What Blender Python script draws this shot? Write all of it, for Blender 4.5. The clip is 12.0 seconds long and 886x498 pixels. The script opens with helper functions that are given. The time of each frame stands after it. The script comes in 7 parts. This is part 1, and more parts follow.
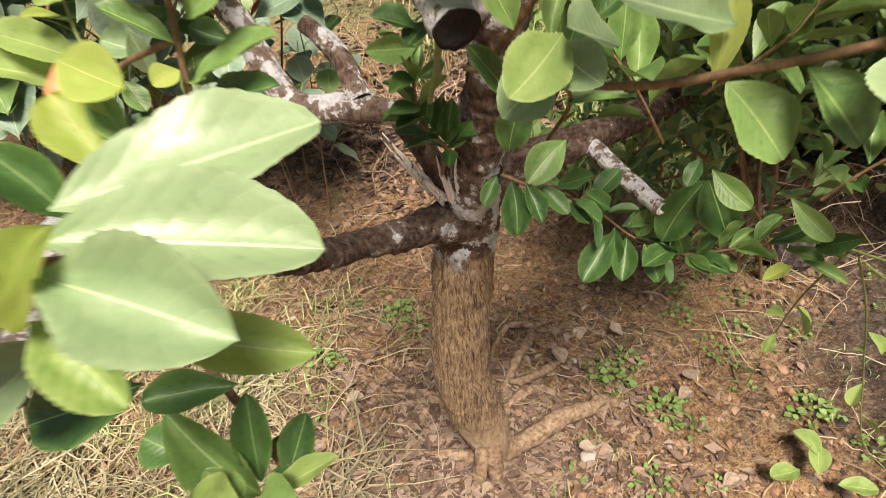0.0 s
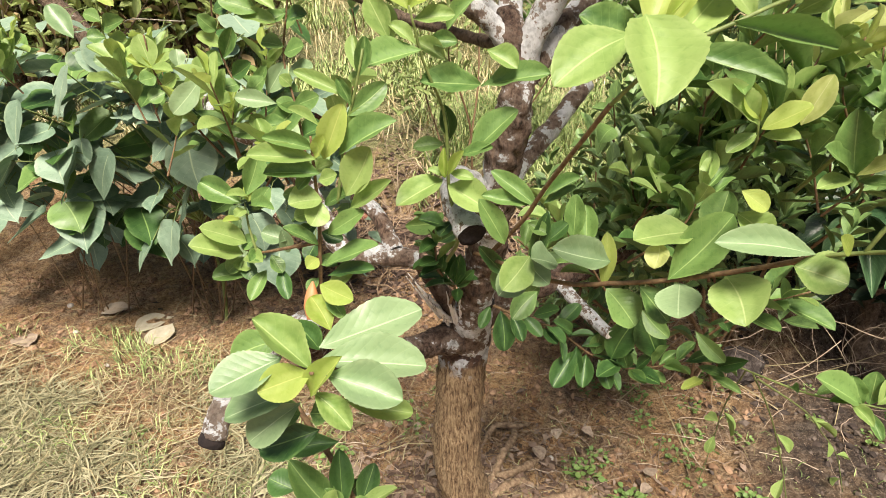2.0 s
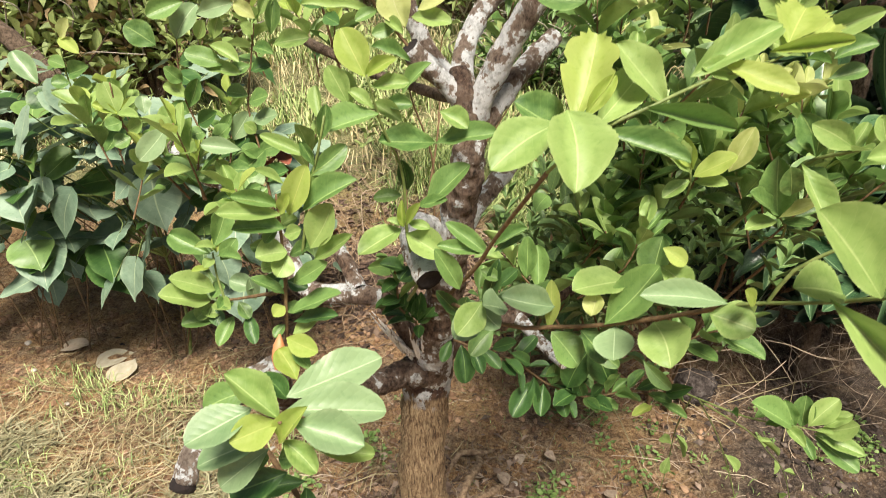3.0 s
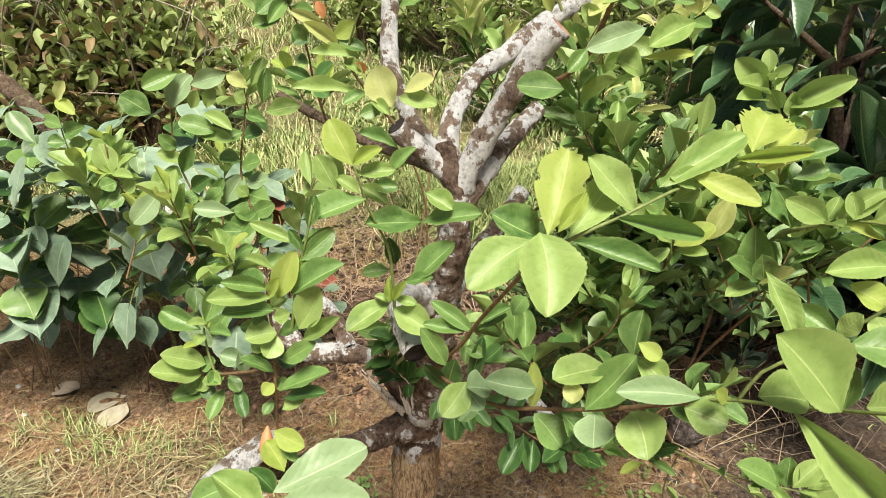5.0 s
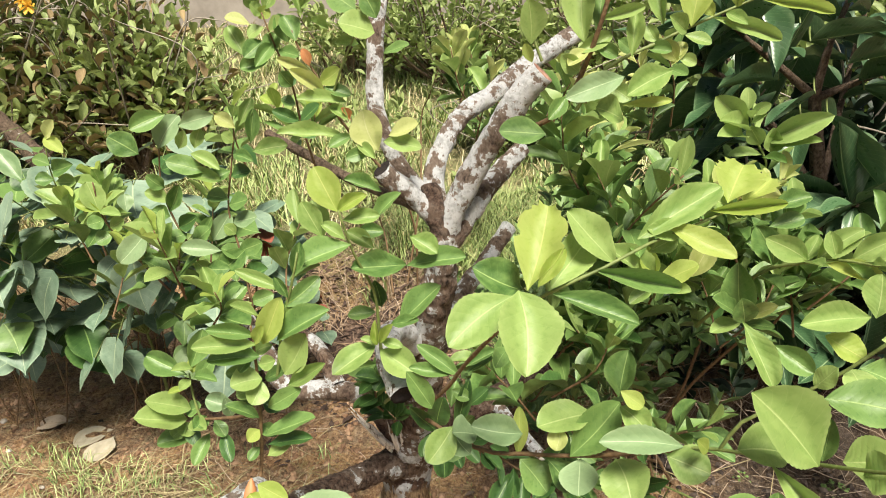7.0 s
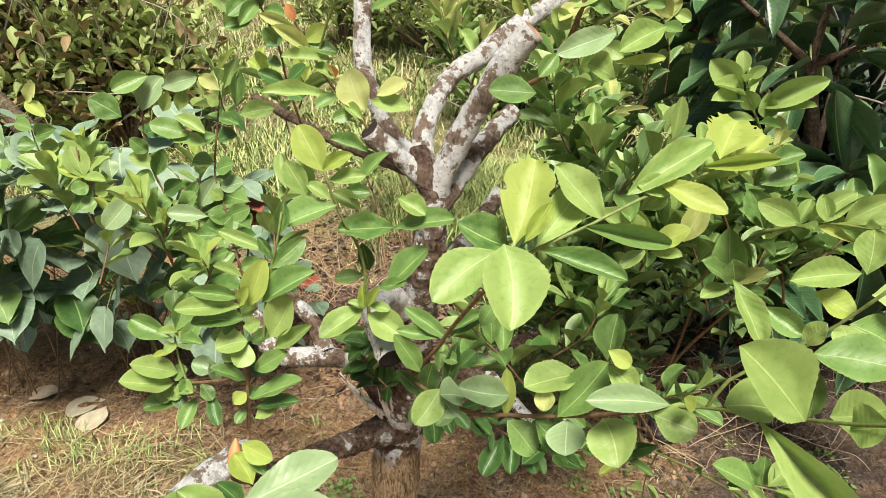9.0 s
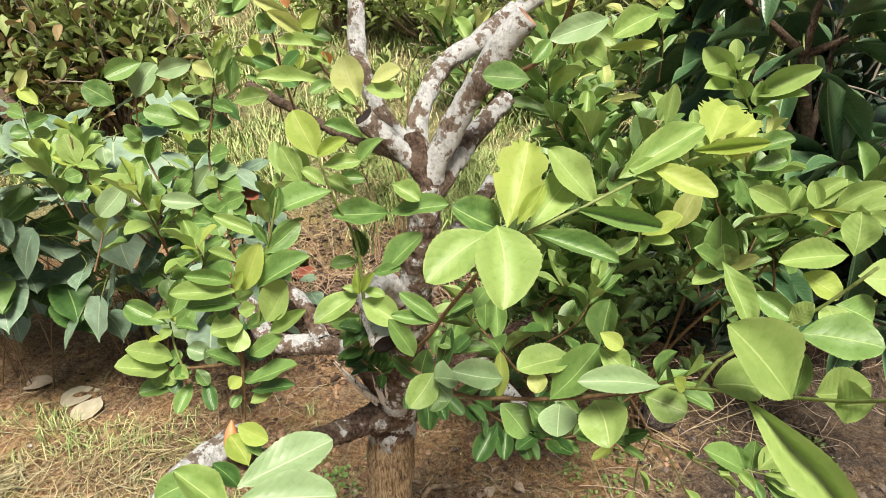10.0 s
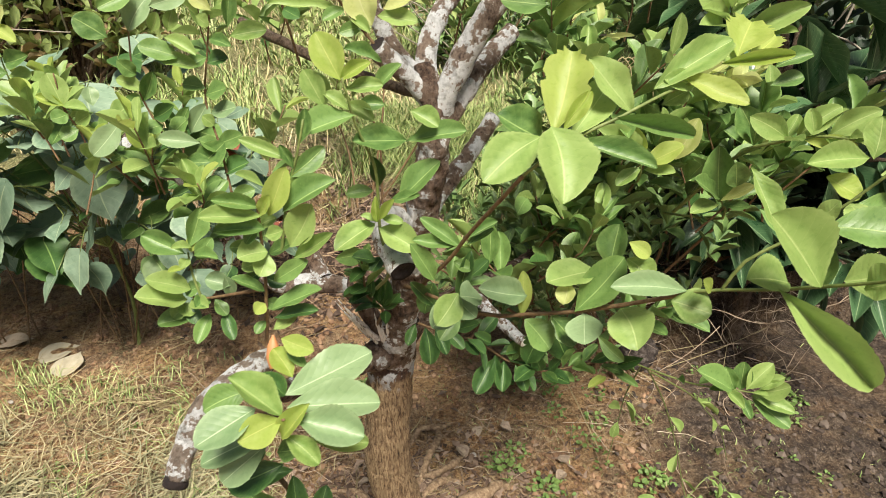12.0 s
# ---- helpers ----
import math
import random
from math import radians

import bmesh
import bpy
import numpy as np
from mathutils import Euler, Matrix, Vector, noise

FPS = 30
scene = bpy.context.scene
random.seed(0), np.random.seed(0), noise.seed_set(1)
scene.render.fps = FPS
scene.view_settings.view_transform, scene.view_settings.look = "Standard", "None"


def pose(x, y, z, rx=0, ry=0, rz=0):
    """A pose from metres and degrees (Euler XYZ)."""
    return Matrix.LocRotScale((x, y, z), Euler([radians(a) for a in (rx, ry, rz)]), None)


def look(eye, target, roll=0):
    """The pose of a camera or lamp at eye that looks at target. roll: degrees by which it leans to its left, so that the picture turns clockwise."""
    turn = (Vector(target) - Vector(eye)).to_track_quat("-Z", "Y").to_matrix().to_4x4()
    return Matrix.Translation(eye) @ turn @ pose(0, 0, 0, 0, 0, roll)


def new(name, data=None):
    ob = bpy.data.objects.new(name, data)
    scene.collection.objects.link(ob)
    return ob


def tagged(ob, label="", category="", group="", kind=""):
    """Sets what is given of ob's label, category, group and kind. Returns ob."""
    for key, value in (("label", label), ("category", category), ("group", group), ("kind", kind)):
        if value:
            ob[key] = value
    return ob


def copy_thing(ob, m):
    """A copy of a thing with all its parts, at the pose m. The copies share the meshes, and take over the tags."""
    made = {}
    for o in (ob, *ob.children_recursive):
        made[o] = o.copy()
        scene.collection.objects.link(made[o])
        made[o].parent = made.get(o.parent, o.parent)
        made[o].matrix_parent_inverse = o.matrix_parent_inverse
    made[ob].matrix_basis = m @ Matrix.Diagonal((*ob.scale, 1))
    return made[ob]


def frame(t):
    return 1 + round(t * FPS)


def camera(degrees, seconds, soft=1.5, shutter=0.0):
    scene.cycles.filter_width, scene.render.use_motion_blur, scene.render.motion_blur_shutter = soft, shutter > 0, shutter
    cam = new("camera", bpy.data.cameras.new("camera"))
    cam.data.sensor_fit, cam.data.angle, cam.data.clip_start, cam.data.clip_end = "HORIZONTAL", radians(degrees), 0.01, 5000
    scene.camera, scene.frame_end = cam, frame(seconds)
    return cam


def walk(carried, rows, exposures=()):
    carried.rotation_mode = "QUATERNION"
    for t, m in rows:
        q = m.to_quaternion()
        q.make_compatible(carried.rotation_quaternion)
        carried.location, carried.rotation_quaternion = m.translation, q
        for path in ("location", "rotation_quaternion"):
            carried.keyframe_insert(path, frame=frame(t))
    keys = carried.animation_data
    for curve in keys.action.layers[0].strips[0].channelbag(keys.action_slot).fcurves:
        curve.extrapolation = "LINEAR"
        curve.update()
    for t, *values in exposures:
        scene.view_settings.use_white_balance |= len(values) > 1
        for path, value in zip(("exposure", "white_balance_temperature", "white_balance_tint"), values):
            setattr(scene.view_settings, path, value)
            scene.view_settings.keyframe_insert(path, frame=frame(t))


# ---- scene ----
cam = camera(70.4, 12.0, soft=0.45, shutter=0.4)
PATH = [
    (0, (0.068, 0.24, 1.205), (-0.149, 1.824, 0.003), -4.1),
    (0.5, (0.054, 0.155, 1.272), (-0.155, 1.789, 0.138), -3.3),
    (1, (0.055, 0.095, 1.338), (-0.173, 1.794, 0.309), -2.8),
    (1.5, (0.07, 0.047, 1.38), (-0.096, 1.768, 0.374), -2.5),
    (2, (0.062, -0.009, 1.407), (-0.117, 1.755, 0.481), -1.3),
    (2.5, (0.066, -0.035, 1.424), (-0.105, 1.736, 0.51), -1.2),
    (3, (0.075, -0.042, 1.457), (0.003, 1.76, 0.593), -0.7),
    (5, (0.087, -0.033, 1.526), (0.031, 1.802, 0.733), -0.8),
    (5.5, (0.09, -0.029, 1.542), (0.033, 1.825, 0.793), -0.9),
    (6, (0.094, -0.031, 1.559), (0.035, 1.835, 0.842), -1.2),
    (6.5, (0.09, -0.027, 1.564), (0.027, 1.844, 0.86), -1.6),
    (7, (0.096, -0.028, 1.553), (0.066, 1.834, 0.824), -1.0),
    (9, (0.103, -0.023, 1.534), (0.091, 1.808, 0.73), -0.7),
    (9.5, (0.103, -0.029, 1.532), (0.098, 1.797, 0.717), -0.5),
    (10, (0.104, -0.031, 1.529), (0.108, 1.79, 0.701), -0.5),
    (10.5, (0.091, -0.033, 1.519), (0.115, 1.774, 0.663), -0.2),
    (11, (0.09, -0.029, 1.505), (0.162, 1.754, 0.602), 0.7),
    (11.5, (0.076, -0.039, 1.501), (0.168, 1.73, 0.573), -0.0),
    (12, (0.033, -0.064, 1.496), (0.149, 1.698, 0.557), 0.3),
]
EXPOSURE = 0.90
WHITE = [(0.0, -0.02, 6850, 18), (1.0, 0.05, 6800, 17), (2.5, 0.0, 6600, 11), (5.0, -0.05, 6600, 9), (10.0, -0.05, 6600, 9), (12.0, -0.14, 6600, 9)]
walk(cam, [(t, look(eye, target, roll)) for t, eye, target, roll in PATH], exposures=[(t, EXPOSURE + gain, kelvin, tint) for t, gain, kelvin, tint in WHITE])

# ---- light: bright hazy day, high sun behind thin cloud ----
SUN_UP, SUN_ROUND = 59.0, 172.0
world = bpy.data.worlds.new("sky")
scene.world = world
world.use_nodes = True
wn = world.node_tree.nodes
wl = world.node_tree.links
sky = wn.new("ShaderNodeTexSky")
sky.sky_type = "NISHITA"
sky.sun_disc = False
sky.sun_elevation = radians(SUN_UP)
sky.sun_rotation = radians(SUN_ROUND)
sky.air_density, sky.dust_density, sky.ozone_density = 1.0, 3.5, 0.6
wn["Background"].inputs["Strength"].default_value = 0.036
wl.new(sky.outputs[0], wn["Background"].inputs["Color"])
sun_data = bpy.data.lights.new("sun", "SUN")
sun_data.energy, sun_data.angle, sun_data.color = 4.6, radians(18), (1.0, 0.93, 0.82)
sun = new("sun", sun_data)
az = radians(SUN_ROUND)
sun_way = Vector((math.sin(az) * math.cos(radians(SUN_UP)), math.cos(az) * math.cos(radians(SUN_UP)), math.sin(radians(SUN_UP))))
sun.matrix_world = look(sun_way * 20, (0, 0, 0))


# ---- materials ----
class Mat:
    """A node material with short ways to add nodes."""

    def __init__(self, name):
        self.mat = bpy.data.materials.new(name)
        self.mat.use_nodes = True
        self.n = self.mat.node_tree.nodes
        self.l = self.mat.node_tree.links
        self.bsdf = self.n["Principled BSDF"]
        self.out = self.n["Material Output"]

    def node(self, kind, **inputs):
        nd = self.n.new(kind)
        for key, value in inputs.items():
            key = key.replace("_", " ")
            if isinstance(value, bpy.types.NodeSocket):
                self.l.new(value, nd.inputs[key])
            else:
                nd.inputs[key].default_value = value
        return nd

    def coords(self, which="Object"):
        return self.n.new("ShaderNodeTexCoord").outputs[which]

    def stretch(self, vec, scale):
        nd = self.n.new("ShaderNodeMapping")
        self.l.new(vec, nd.inputs["Vector"])
        nd.inputs["Scale"].default_value = scale
        return nd.outputs[0]

    def noise(self, vec, scale, detail=4, rough=0.55):
        nd = self.node("ShaderNodeTexNoise", Vector=vec, Scale=scale, Detail=detail, Roughness=rough)
        return nd.outputs["Fac"]

    def ramp(self, fac, *stops):
        nd = self.n.new("ShaderNodeValToRGB")
        self.l.new(fac, nd.inputs[0])
        el = nd.color_ramp.elements
        top = max(p for p, _ in stops)
        if top > 1:
            # positions past 1: scale them and the input alike
            self.l.new(self.math("DIVIDE", fac, top), nd.inputs[0])
            stops = [(p / top, q) for p, q in stops]
        while len(el) < len(stops):
            el.new(0.5)
        for e, (p, c) in zip(el, stops):
            e.position = p
            e.color = (*c, 1) if len(c) == 3 else c
        return nd.outputs[0]

    def mix(self, fac, a, b, how="MIX"):
        nd = self.n.new("ShaderNodeMix")
        nd.data_type = "RGBA"
        nd.blend_type = how
        for sock, value in ((nd.inputs[0], fac), (nd.inputs[6], a), (nd.inputs[7], b)):
            if isinstance(value, bpy.types.NodeSocket):
                self.l.new(value, sock)
            else:
                sock.default_value = value if isinstance(value, (int, float)) else (*value, 1)
        return nd.outputs[2]

    def math(self, how, a, b=0.0):
        nd = self.n.new("ShaderNodeMath")
        nd.operation = how
        for sock, value in ((nd.inputs[0], a), (nd.inputs[1], b)):
            if isinstance(value, bpy.types.NodeSocket):
                self.l.new(value, sock)
            else:
                sock.default_value = value
        return nd.outputs[0]

    def colour(self, c):
        self.l.new(c, self.bsdf.inputs["Base Color"])

    def bump(self, height, strength=0.5, distance=0.01):
        nd = self.node("ShaderNodeBump", Height=height, Strength=strength, Distance=distance)
        self.l.new(nd.outputs[0], self.bsdf.inputs["Normal"])

    def rough(self, value):
        if isinstance(value, bpy.types.NodeSocket):
            self.l.new(value, self.bsdf.inputs["Roughness"])
        else:
            self.bsdf.inputs["Roughness"].default_value = value


def leaf_material(name, dark, light, rib, through_light, rough=0.42, veins=8.0, vein_fac=0.14, spots=0.3, per="object"):
    """A leaf blade: pale midrib and side veins, blotches, and light passing through."""
    m = Mat(name)
    uv = m.coords("UV")
    sep = m.node("ShaderNodeSeparateXYZ", Vector=uv)
    u, v = sep.outputs[0], sep.outputs[1]
    au = m.math("ABSOLUTE", m.math("SUBTRACT", u, 0.5))
    if per == "object":
        rnd = m.n.new("ShaderNodeObjectInfo").outputs["Random"]
    else:
        rnd = m.n.new("ShaderNodeNewGeometry").outputs["Random Per Island"]
    obj = m.coords("Object")
    base = m.ramp(rnd, (0.0, dark), (1.0, light))
    blotch = m.noise(uv, 3.5, 3)
    base = m.mix(m.ramp(blotch, (0.3, (0, 0, 0)), (0.75, (1, 1, 1))), base, light)
    # side veins run outwards and forwards from the midrib
    phase = m.math("SUBTRACT", v, m.math("MULTIPLY", au, 0.55))
    wave = m.math("ABSOLUTE", m.math("SINE", m.math("MULTIPLY", phase, veins * math.pi)))
    vein = m.math("MULTIPLY", m.ramp(wave, (0.0, (1, 1, 1)), (0.16, (0, 0, 0))), vein_fac)
    base = m.mix(vein, base, rib)
    mid = m.ramp(au, (0.0, (1, 1, 1)), (0.010, (0.6, 0.6, 0.6)), (0.024, (0, 0, 0)))
    base = m.mix(mid, base, rib)
    fine = m.noise(uv, 38, 2)
    worn = m.noise(m.stretch(uv, (1.0, 2.0, 1.0)), 6.0, 5, 0.7)
    base = m.mix(m.ramp(worn, (0.30, (0.5, 0.5, 0.5)), (0.48, (0, 0, 0))), base, dark)
    edge = m.math("MULTIPLY", m.ramp(au, (0.38, (0, 0, 0)), (0.5, (0.5, 0.5, 0.5))), m.ramp(blotch, (0.45, (0, 0, 0)), (0.65, (1, 1, 1))))
    base = m.mix(edge, base, rib)
    speck = m.ramp(m.noise(obj, 4.0, 5, 0.7), (0.7, (0, 0, 0)), (0.76, (1, 1, 1)))
    base = m.mix(m.math("MULTIPLY", speck, spots), base, (0.16, 0.11, 0.03))
    m.colour(base)
    m.rough(m.ramp(blotch, (0.2, (rough - 0.02,) * 3), (0.8, (rough + 0.16,) * 3)))
    m.bsdf.inputs["IOR"].default_value = 1.5
    m.bsdf.inputs["Specular IOR Level"].default_value = 0.5
    height = m.math("ADD", m.math("MULTIPLY", fine, 0.25), m.math("ADD", m.math("MULTIPLY", wave, 0.35), m.math("MULTIPLY", mid, -0.5)))
    m.bump(height, 0.28, 0.0012)
    tr = m.n.new("ShaderNodeBsdfTranslucent")
    lit = m.mix(0.3, base, light)
    m.l.new(lit, tr.inputs["Color"])
    mx = m.n.new("ShaderNodeMixShader")
    mx.inputs[0].default_value = through_light
    m.l.new(m.bsdf.outputs[0], mx.inputs[1])
    m.l.new(tr.outputs[0], mx.inputs[2])
    m.l.new(mx.outputs[0], m.out.inputs["Surface"])
    return m.mat


LEAF = {
    "d": leaf_material("leaf_dark", (0.016, 0.052, 0.013), (0.062, 0.142, 0.034), (0.24, 0.38, 0.107), 0.07, 0.40),
    "m": leaf_material("leaf_mid", (0.046, 0.116, 0.026), (0.168, 0.285, 0.078), (0.36, 0.50, 0.172), 0.18, 0.38),
    "l": leaf_material("leaf_light", (0.155, 0.272, 0.061), (0.325, 0.450, 0.138), (0.50, 0.61, 0.246), 0.30, 0.40),
    "p": leaf_material("leaf_pale", (0.140, 0.238, 0.104), (0.240, 0.340, 0.170), (0.46, 0.58, 0.34), 0.14, 0.34),
    "y": leaf_material("leaf_young", (0.265, 0.400, 0.053), (0.450, 0.550, 0.143), (0.60, 0.65, 0.197), 0.42, 0.42, spots=0.3),
    "h": leaf_material("heart_leaf", (0.085, 0.165, 0.098), (0.250, 0.350, 0.248), (0.44, 0.54, 0.33), 0.09, 0.46, 7.0, 0.26),
    "g": leaf_material("broad_leaf", (0.022, 0.062, 0.027), (0.070, 0.145, 0.062), (0.34, 0.46, 0.24), 0.06, 0.24, 16.0, 0.30),
    "s": leaf_material("shrub_leaf", (0.085, 0.140, 0.037), (0.400, 0.490, 0.176), (0.40, 0.48, 0.180), 0.28, 0.50, per="island"),
    "k": leaf_material("coppice_leaf", (0.016, 0.046, 0.014), (0.185, 0.302, 0.097), (0.32, 0.46, 0.131), 0.06, 0.38, per="island"),
    # Near-black blade colour: deep shade under the broad-leaved tree is painted in.
    "n": leaf_material("painted_shade_leaf", (0.006, 0.016, 0.007), (0.022, 0.050, 0.022), (0.06, 0.10, 0.05), 0.04, 0.5, per="island"),
    "w": leaf_material("weed_leaf", (0.075, 0.160, 0.037), (0.215, 0.330, 0.090), (0.34, 0.48, 0.148), 0.2, 0.5),
    "b": leaf_material("dry_leaf", (0.15, 0.095, 0.065), (0.46, 0.375, 0.285), (0.36, 0.28, 0.19), 0.05, 0.8, spots=0.6),
    "a": leaf_material("bleached_leaf", (0.34, 0.30, 0.21), (0.56, 0.51, 0.39), (0.46, 0.40, 0.28), 0.05, 0.8, spots=0.4),
    "e": leaf_material("withered_leaf", (0.10, 0.065, 0.035), (0.36, 0.27, 0.13), (0.36, 0.28, 0.17), 0.08, 0.75, spots=0.5, per="island"),
    "f": leaf_material("flower_petal", (0.70, 0.36, 0.03), (0.85, 0.55, 0.08), (0.85, 0.6, 0.15), 0.3, 0.5),
    "o": leaf_material("orange_leaf", (0.55, 0.20, 0.08), (0.75, 0.35, 0.16), (0.7, 0.45, 0.2), 0.3, 0.45),
    "r": leaf_material("rust_leaf", (0.15, 0.035, 0.022), (0.29, 0.085, 0.05), (0.30, 0.14, 0.08), 0.15, 0.6),
    "c": leaf_material("faded_leaf", (0.36, 0.44, 0.10), (0.60, 0.64, 0.26), (0.66, 0.68, 0.34), 0.40, 0.5, spots=0.5),
}


def bark_material():
    """Smooth-flaking tan bark below, dark rough bark with white lichen above the old cuts."""
    m = Mat("trunk_bark")
    ob = m.coords("Object")
    long = m.stretch(ob, (1.0, 1.0, 0.24))
    ridges = m.noise(m.stretch(ob, (1.0, 1.0, 0.13)), 230, 7, 0.72)
    flakes = m.noise(m.stretch(ob, (1, 1, 0.35)), 55, 4, 0.6)
    tan = m.ramp(ridges, (0.34, (0.040, 0.022, 0.012)), (0.45, (0.215, 0.132, 0.068)), (0.60, (0.500, 0.360, 0.205)))
    tan = m.mix(m.ramp(flakes, (0.55, (0, 0, 0)), (0.70, (0.6, 0.6, 0.6))), tan, (0.42, 0.31, 0.18))
    rough_b = m.noise(ob, 95, 6, 0.7)
    dark = m.ramp(rough_b, (0.38, (0.012, 0.006, 0.004)), (0.52, (0.080, 0.040, 0.026)), (0.68, (0.215, 0.130, 0.085)))
    sep = m.node("ShaderNodeSeparateXYZ", Vector=ob)
    edge = m.math("ADD", sep.outputs[2], m.math("MULTIPLY", m.noise(ob, 30, 3), 0.09))
    upper = m.ramp(edge, (0.60, (0, 0, 0)), (0.635, (1, 1, 1)))
    worn = m.ramp(edge, (0.15, (1, 1, 1)), (0.25, (0, 0, 0)))
    tan = m.mix(worn, tan, m.ramp(flakes, (0.35, (0.36, 0.23, 0.13)), (0.6, (0.62, 0.47, 0.30))))
    base = m.mix(upper, tan, dark)
    patch = m.noise(m.stretch(ob, (1, 1, 0.8)), 26, 5, 0.62)
    fleck = m.noise(ob, 110, 3, 0.6)
    lich = m.math("MULTIPLY", m.ramp(patch, (0.512, (0, 0, 0)), (0.522, (1, 1, 1))), upper)
    lich = m.math("MULTIPLY", lich, m.ramp(fleck, (0.33, (0.1, 0.1, 0.1)), (0.42, (1, 1, 1))))
    white = m.ramp(m.noise(ob, 60, 4), (0.3, (0.46, 0.50, 0.53)), (0.7, (0.78, 0.80, 0.82)))
    base = m.mix(lich, base, white)
    m.colour(base)
    m.rough(0.85)
    hh = m.math("ADD", m.mix(upper, ridges, rough_b), m.math("MULTIPLY", lich, 0.4))
    m.bump(hh, 1.0, 0.012)
    return m.mat


def limb_material(name, lichen, bark_a, bark_b, bark_c, fissure=0.6, crotch=0.0, scale=26, gain=0.10):
    """Branch bark under crisp plates of grey and white lichen; lichen is the share that stays bare, more of it below crotch."""
    m = Mat(name)
    ob = m.coords("Object")
    rough_b = m.noise(m.stretch(ob, (1.0, 1.0, fissure)), 135, 8, 0.78)
    dark = m.ramp(rough_b, (0.38, bark_a), (0.50, bark_b), (0.66, bark_c))
    dusty = m.ramp(m.noise(ob, 70, 5, 0.6), (0.48, (0, 0, 0)), (0.64, (0.6, 0.6, 0.6)))
    dark = m.mix(dusty, dark, (0.30, 0.21, 0.155))
    patch = m.noise(ob, scale, 7, 0.70)
    if crotch:
        sep = m.node("ShaderNodeSeparateXYZ", Vector=ob)
        low = m.ramp(sep.outputs[2], (crotch - 0.02, (1, 1, 1)), (crotch + 0.06, (0, 0, 0)))
        patch = m.math("SUBTRACT", patch, m.math("MULTIPLY", low, gain))
    fleck = m.noise(ob, 150, 4, 0.65)
    lich = m.math("MULTIPLY", m.ramp(patch, (lichen, (0, 0, 0)), (lichen + 0.012, (1, 1, 1))), m.ramp(fleck, (0.30, (0.05, 0.05, 0.05)), (0.37, (1, 1, 1))))
    white = m.ramp(m.noise(ob, 60, 7, 0.75), (0.34, (0.28, 0.27, 0.25)), (0.42, (0.60, 0.61, 0.61)), (0.53, (0.86, 0.87, 0.88)))
    halo = m.math("MULTIPLY", m.ramp(patch, (lichen - 0.08, (0, 0, 0)), (lichen, (1, 1, 1))), 0.65)
    m.colour(m.mix(lich, m.mix(halo, dark, (0.36, 0.28, 0.22)), white))
    m.rough(0.88)
    m.bump(m.math("ADD", m.math("MULTIPLY", rough_b, 2.0), m.math("MULTIPLY", lich, 0.35)), 1.0, 0.007)
    return m.mat


BARK = bark_material()
LIMB = limb_material("limb_bark", 0.462, (0.050, 0.033, 0.025), (0.190, 0.132, 0.100), (0.40, 0.32, 0.25), 0.6, 1.25, 26, -0.03)
LIMB_WHITE = limb_material("white_limb_bark", 0.40, (0.05, 0.033, 0.025), (0.15, 0.10, 0.075), (0.31, 0.24, 0.18))
LIMB_STUB = limb_material("stub_limb_bark", 0.495, (0.06, 0.042, 0.030), (0.20, 0.155, 0.12), (0.42, 0.36, 0.30))
LIMB_SIDE = limb_material("side_limb_bark", 0.50, (0.030, 0.018, 0.012), (0.140, 0.090, 0.064), (0.33, 0.25, 0.185))
LIMB_MID = limb_material("mixed_limb_bark", 0.550, (0.014, 0.007, 0.004), (0.100, 0.056, 0.035), (0.29, 0.195, 0.130), 0.18, 0.74, 20, -0.055)
LIMB_FORK = limb_material("fork_limb_bark", 0.60, (0.012, 0.006, 0.004), (0.085, 0.046, 0.030), (0.24, 0.160, 0.110), 0.8, 0.0, 17)
LIMB_DARK = limb_material("dark_limb_bark", 0.62, (0.014, 0.008, 0.005), (0.085, 0.045, 0.028), (0.21, 0.13, 0.085))
LIMB_BROWN = limb_material("brown_limb_bark", 0.66, (0.05, 0.032, 0.02), (0.14, 0.095, 0.06), (0.25, 0.18, 0.12))


def simple(name, stops, scale=60, rough=0.8, bump=0.4, distance=0.004, stretch=(1, 1, 1), detail=5, per=""):
    m = Mat(name)
    vec = m.stretch(m.coords("Object"), stretch)
    f = m.noise(vec, scale, detail, 0.62)
    c = m.ramp(f, *stops)
    if per:
        rnd = m.n.new("ShaderNodeObjectInfo").outputs["Random"] if per == "object" else m.n.new("ShaderNodeNewGeometry").outputs["Random Per Island"]
        c = m.mix(0.55, c, m.ramp(rnd, *stops))
    m.colour(c)
    m.rough(rough)
    m.bump(f, bump, distance)
    return m.mat


TWIG_BROWN = simple("twig_brown", ((0.3, (0.085, 0.048, 0.023)), (0.7, (0.26, 0.165, 0.080))), 160, 0.75)
TWIG_GREY = simple("twig_grey", ((0.3, (0.22, 0.19, 0.15)), (0.7, (0.44, 0.40, 0.33))), 60, 0.8)
TWIG_GREEN = simple("twig_green", ((0.3, (0.10, 0.14, 0.035)), (0.7, (0.22, 0.27, 0.085))), 90, 0.55)
ROOT = simple("root_bark", ((0.3, (0.11, 0.070, 0.042)), (0.5, (0.28, 0.19, 0.115)), (0.7, (0.45, 0.34, 0.22))), 90, 0.9, 0.7, 0.005)
CUT = simple("charred_cut", ((0.3, (0.006, 0.004, 0.004)), (0.7, (0.022, 0.014, 0.012))), 140, 0.95, 0.8)
PALE_WOOD = simple("pale_split_wood", ((0.36, (0.05, 0.028, 0.018)), (0.42, (0.50, 0.44, 0.38)), (0.48, (0.86, 0.84, 0.80))), 130, 0.85, 0.9, 0.006, (1, 1, 0.30))
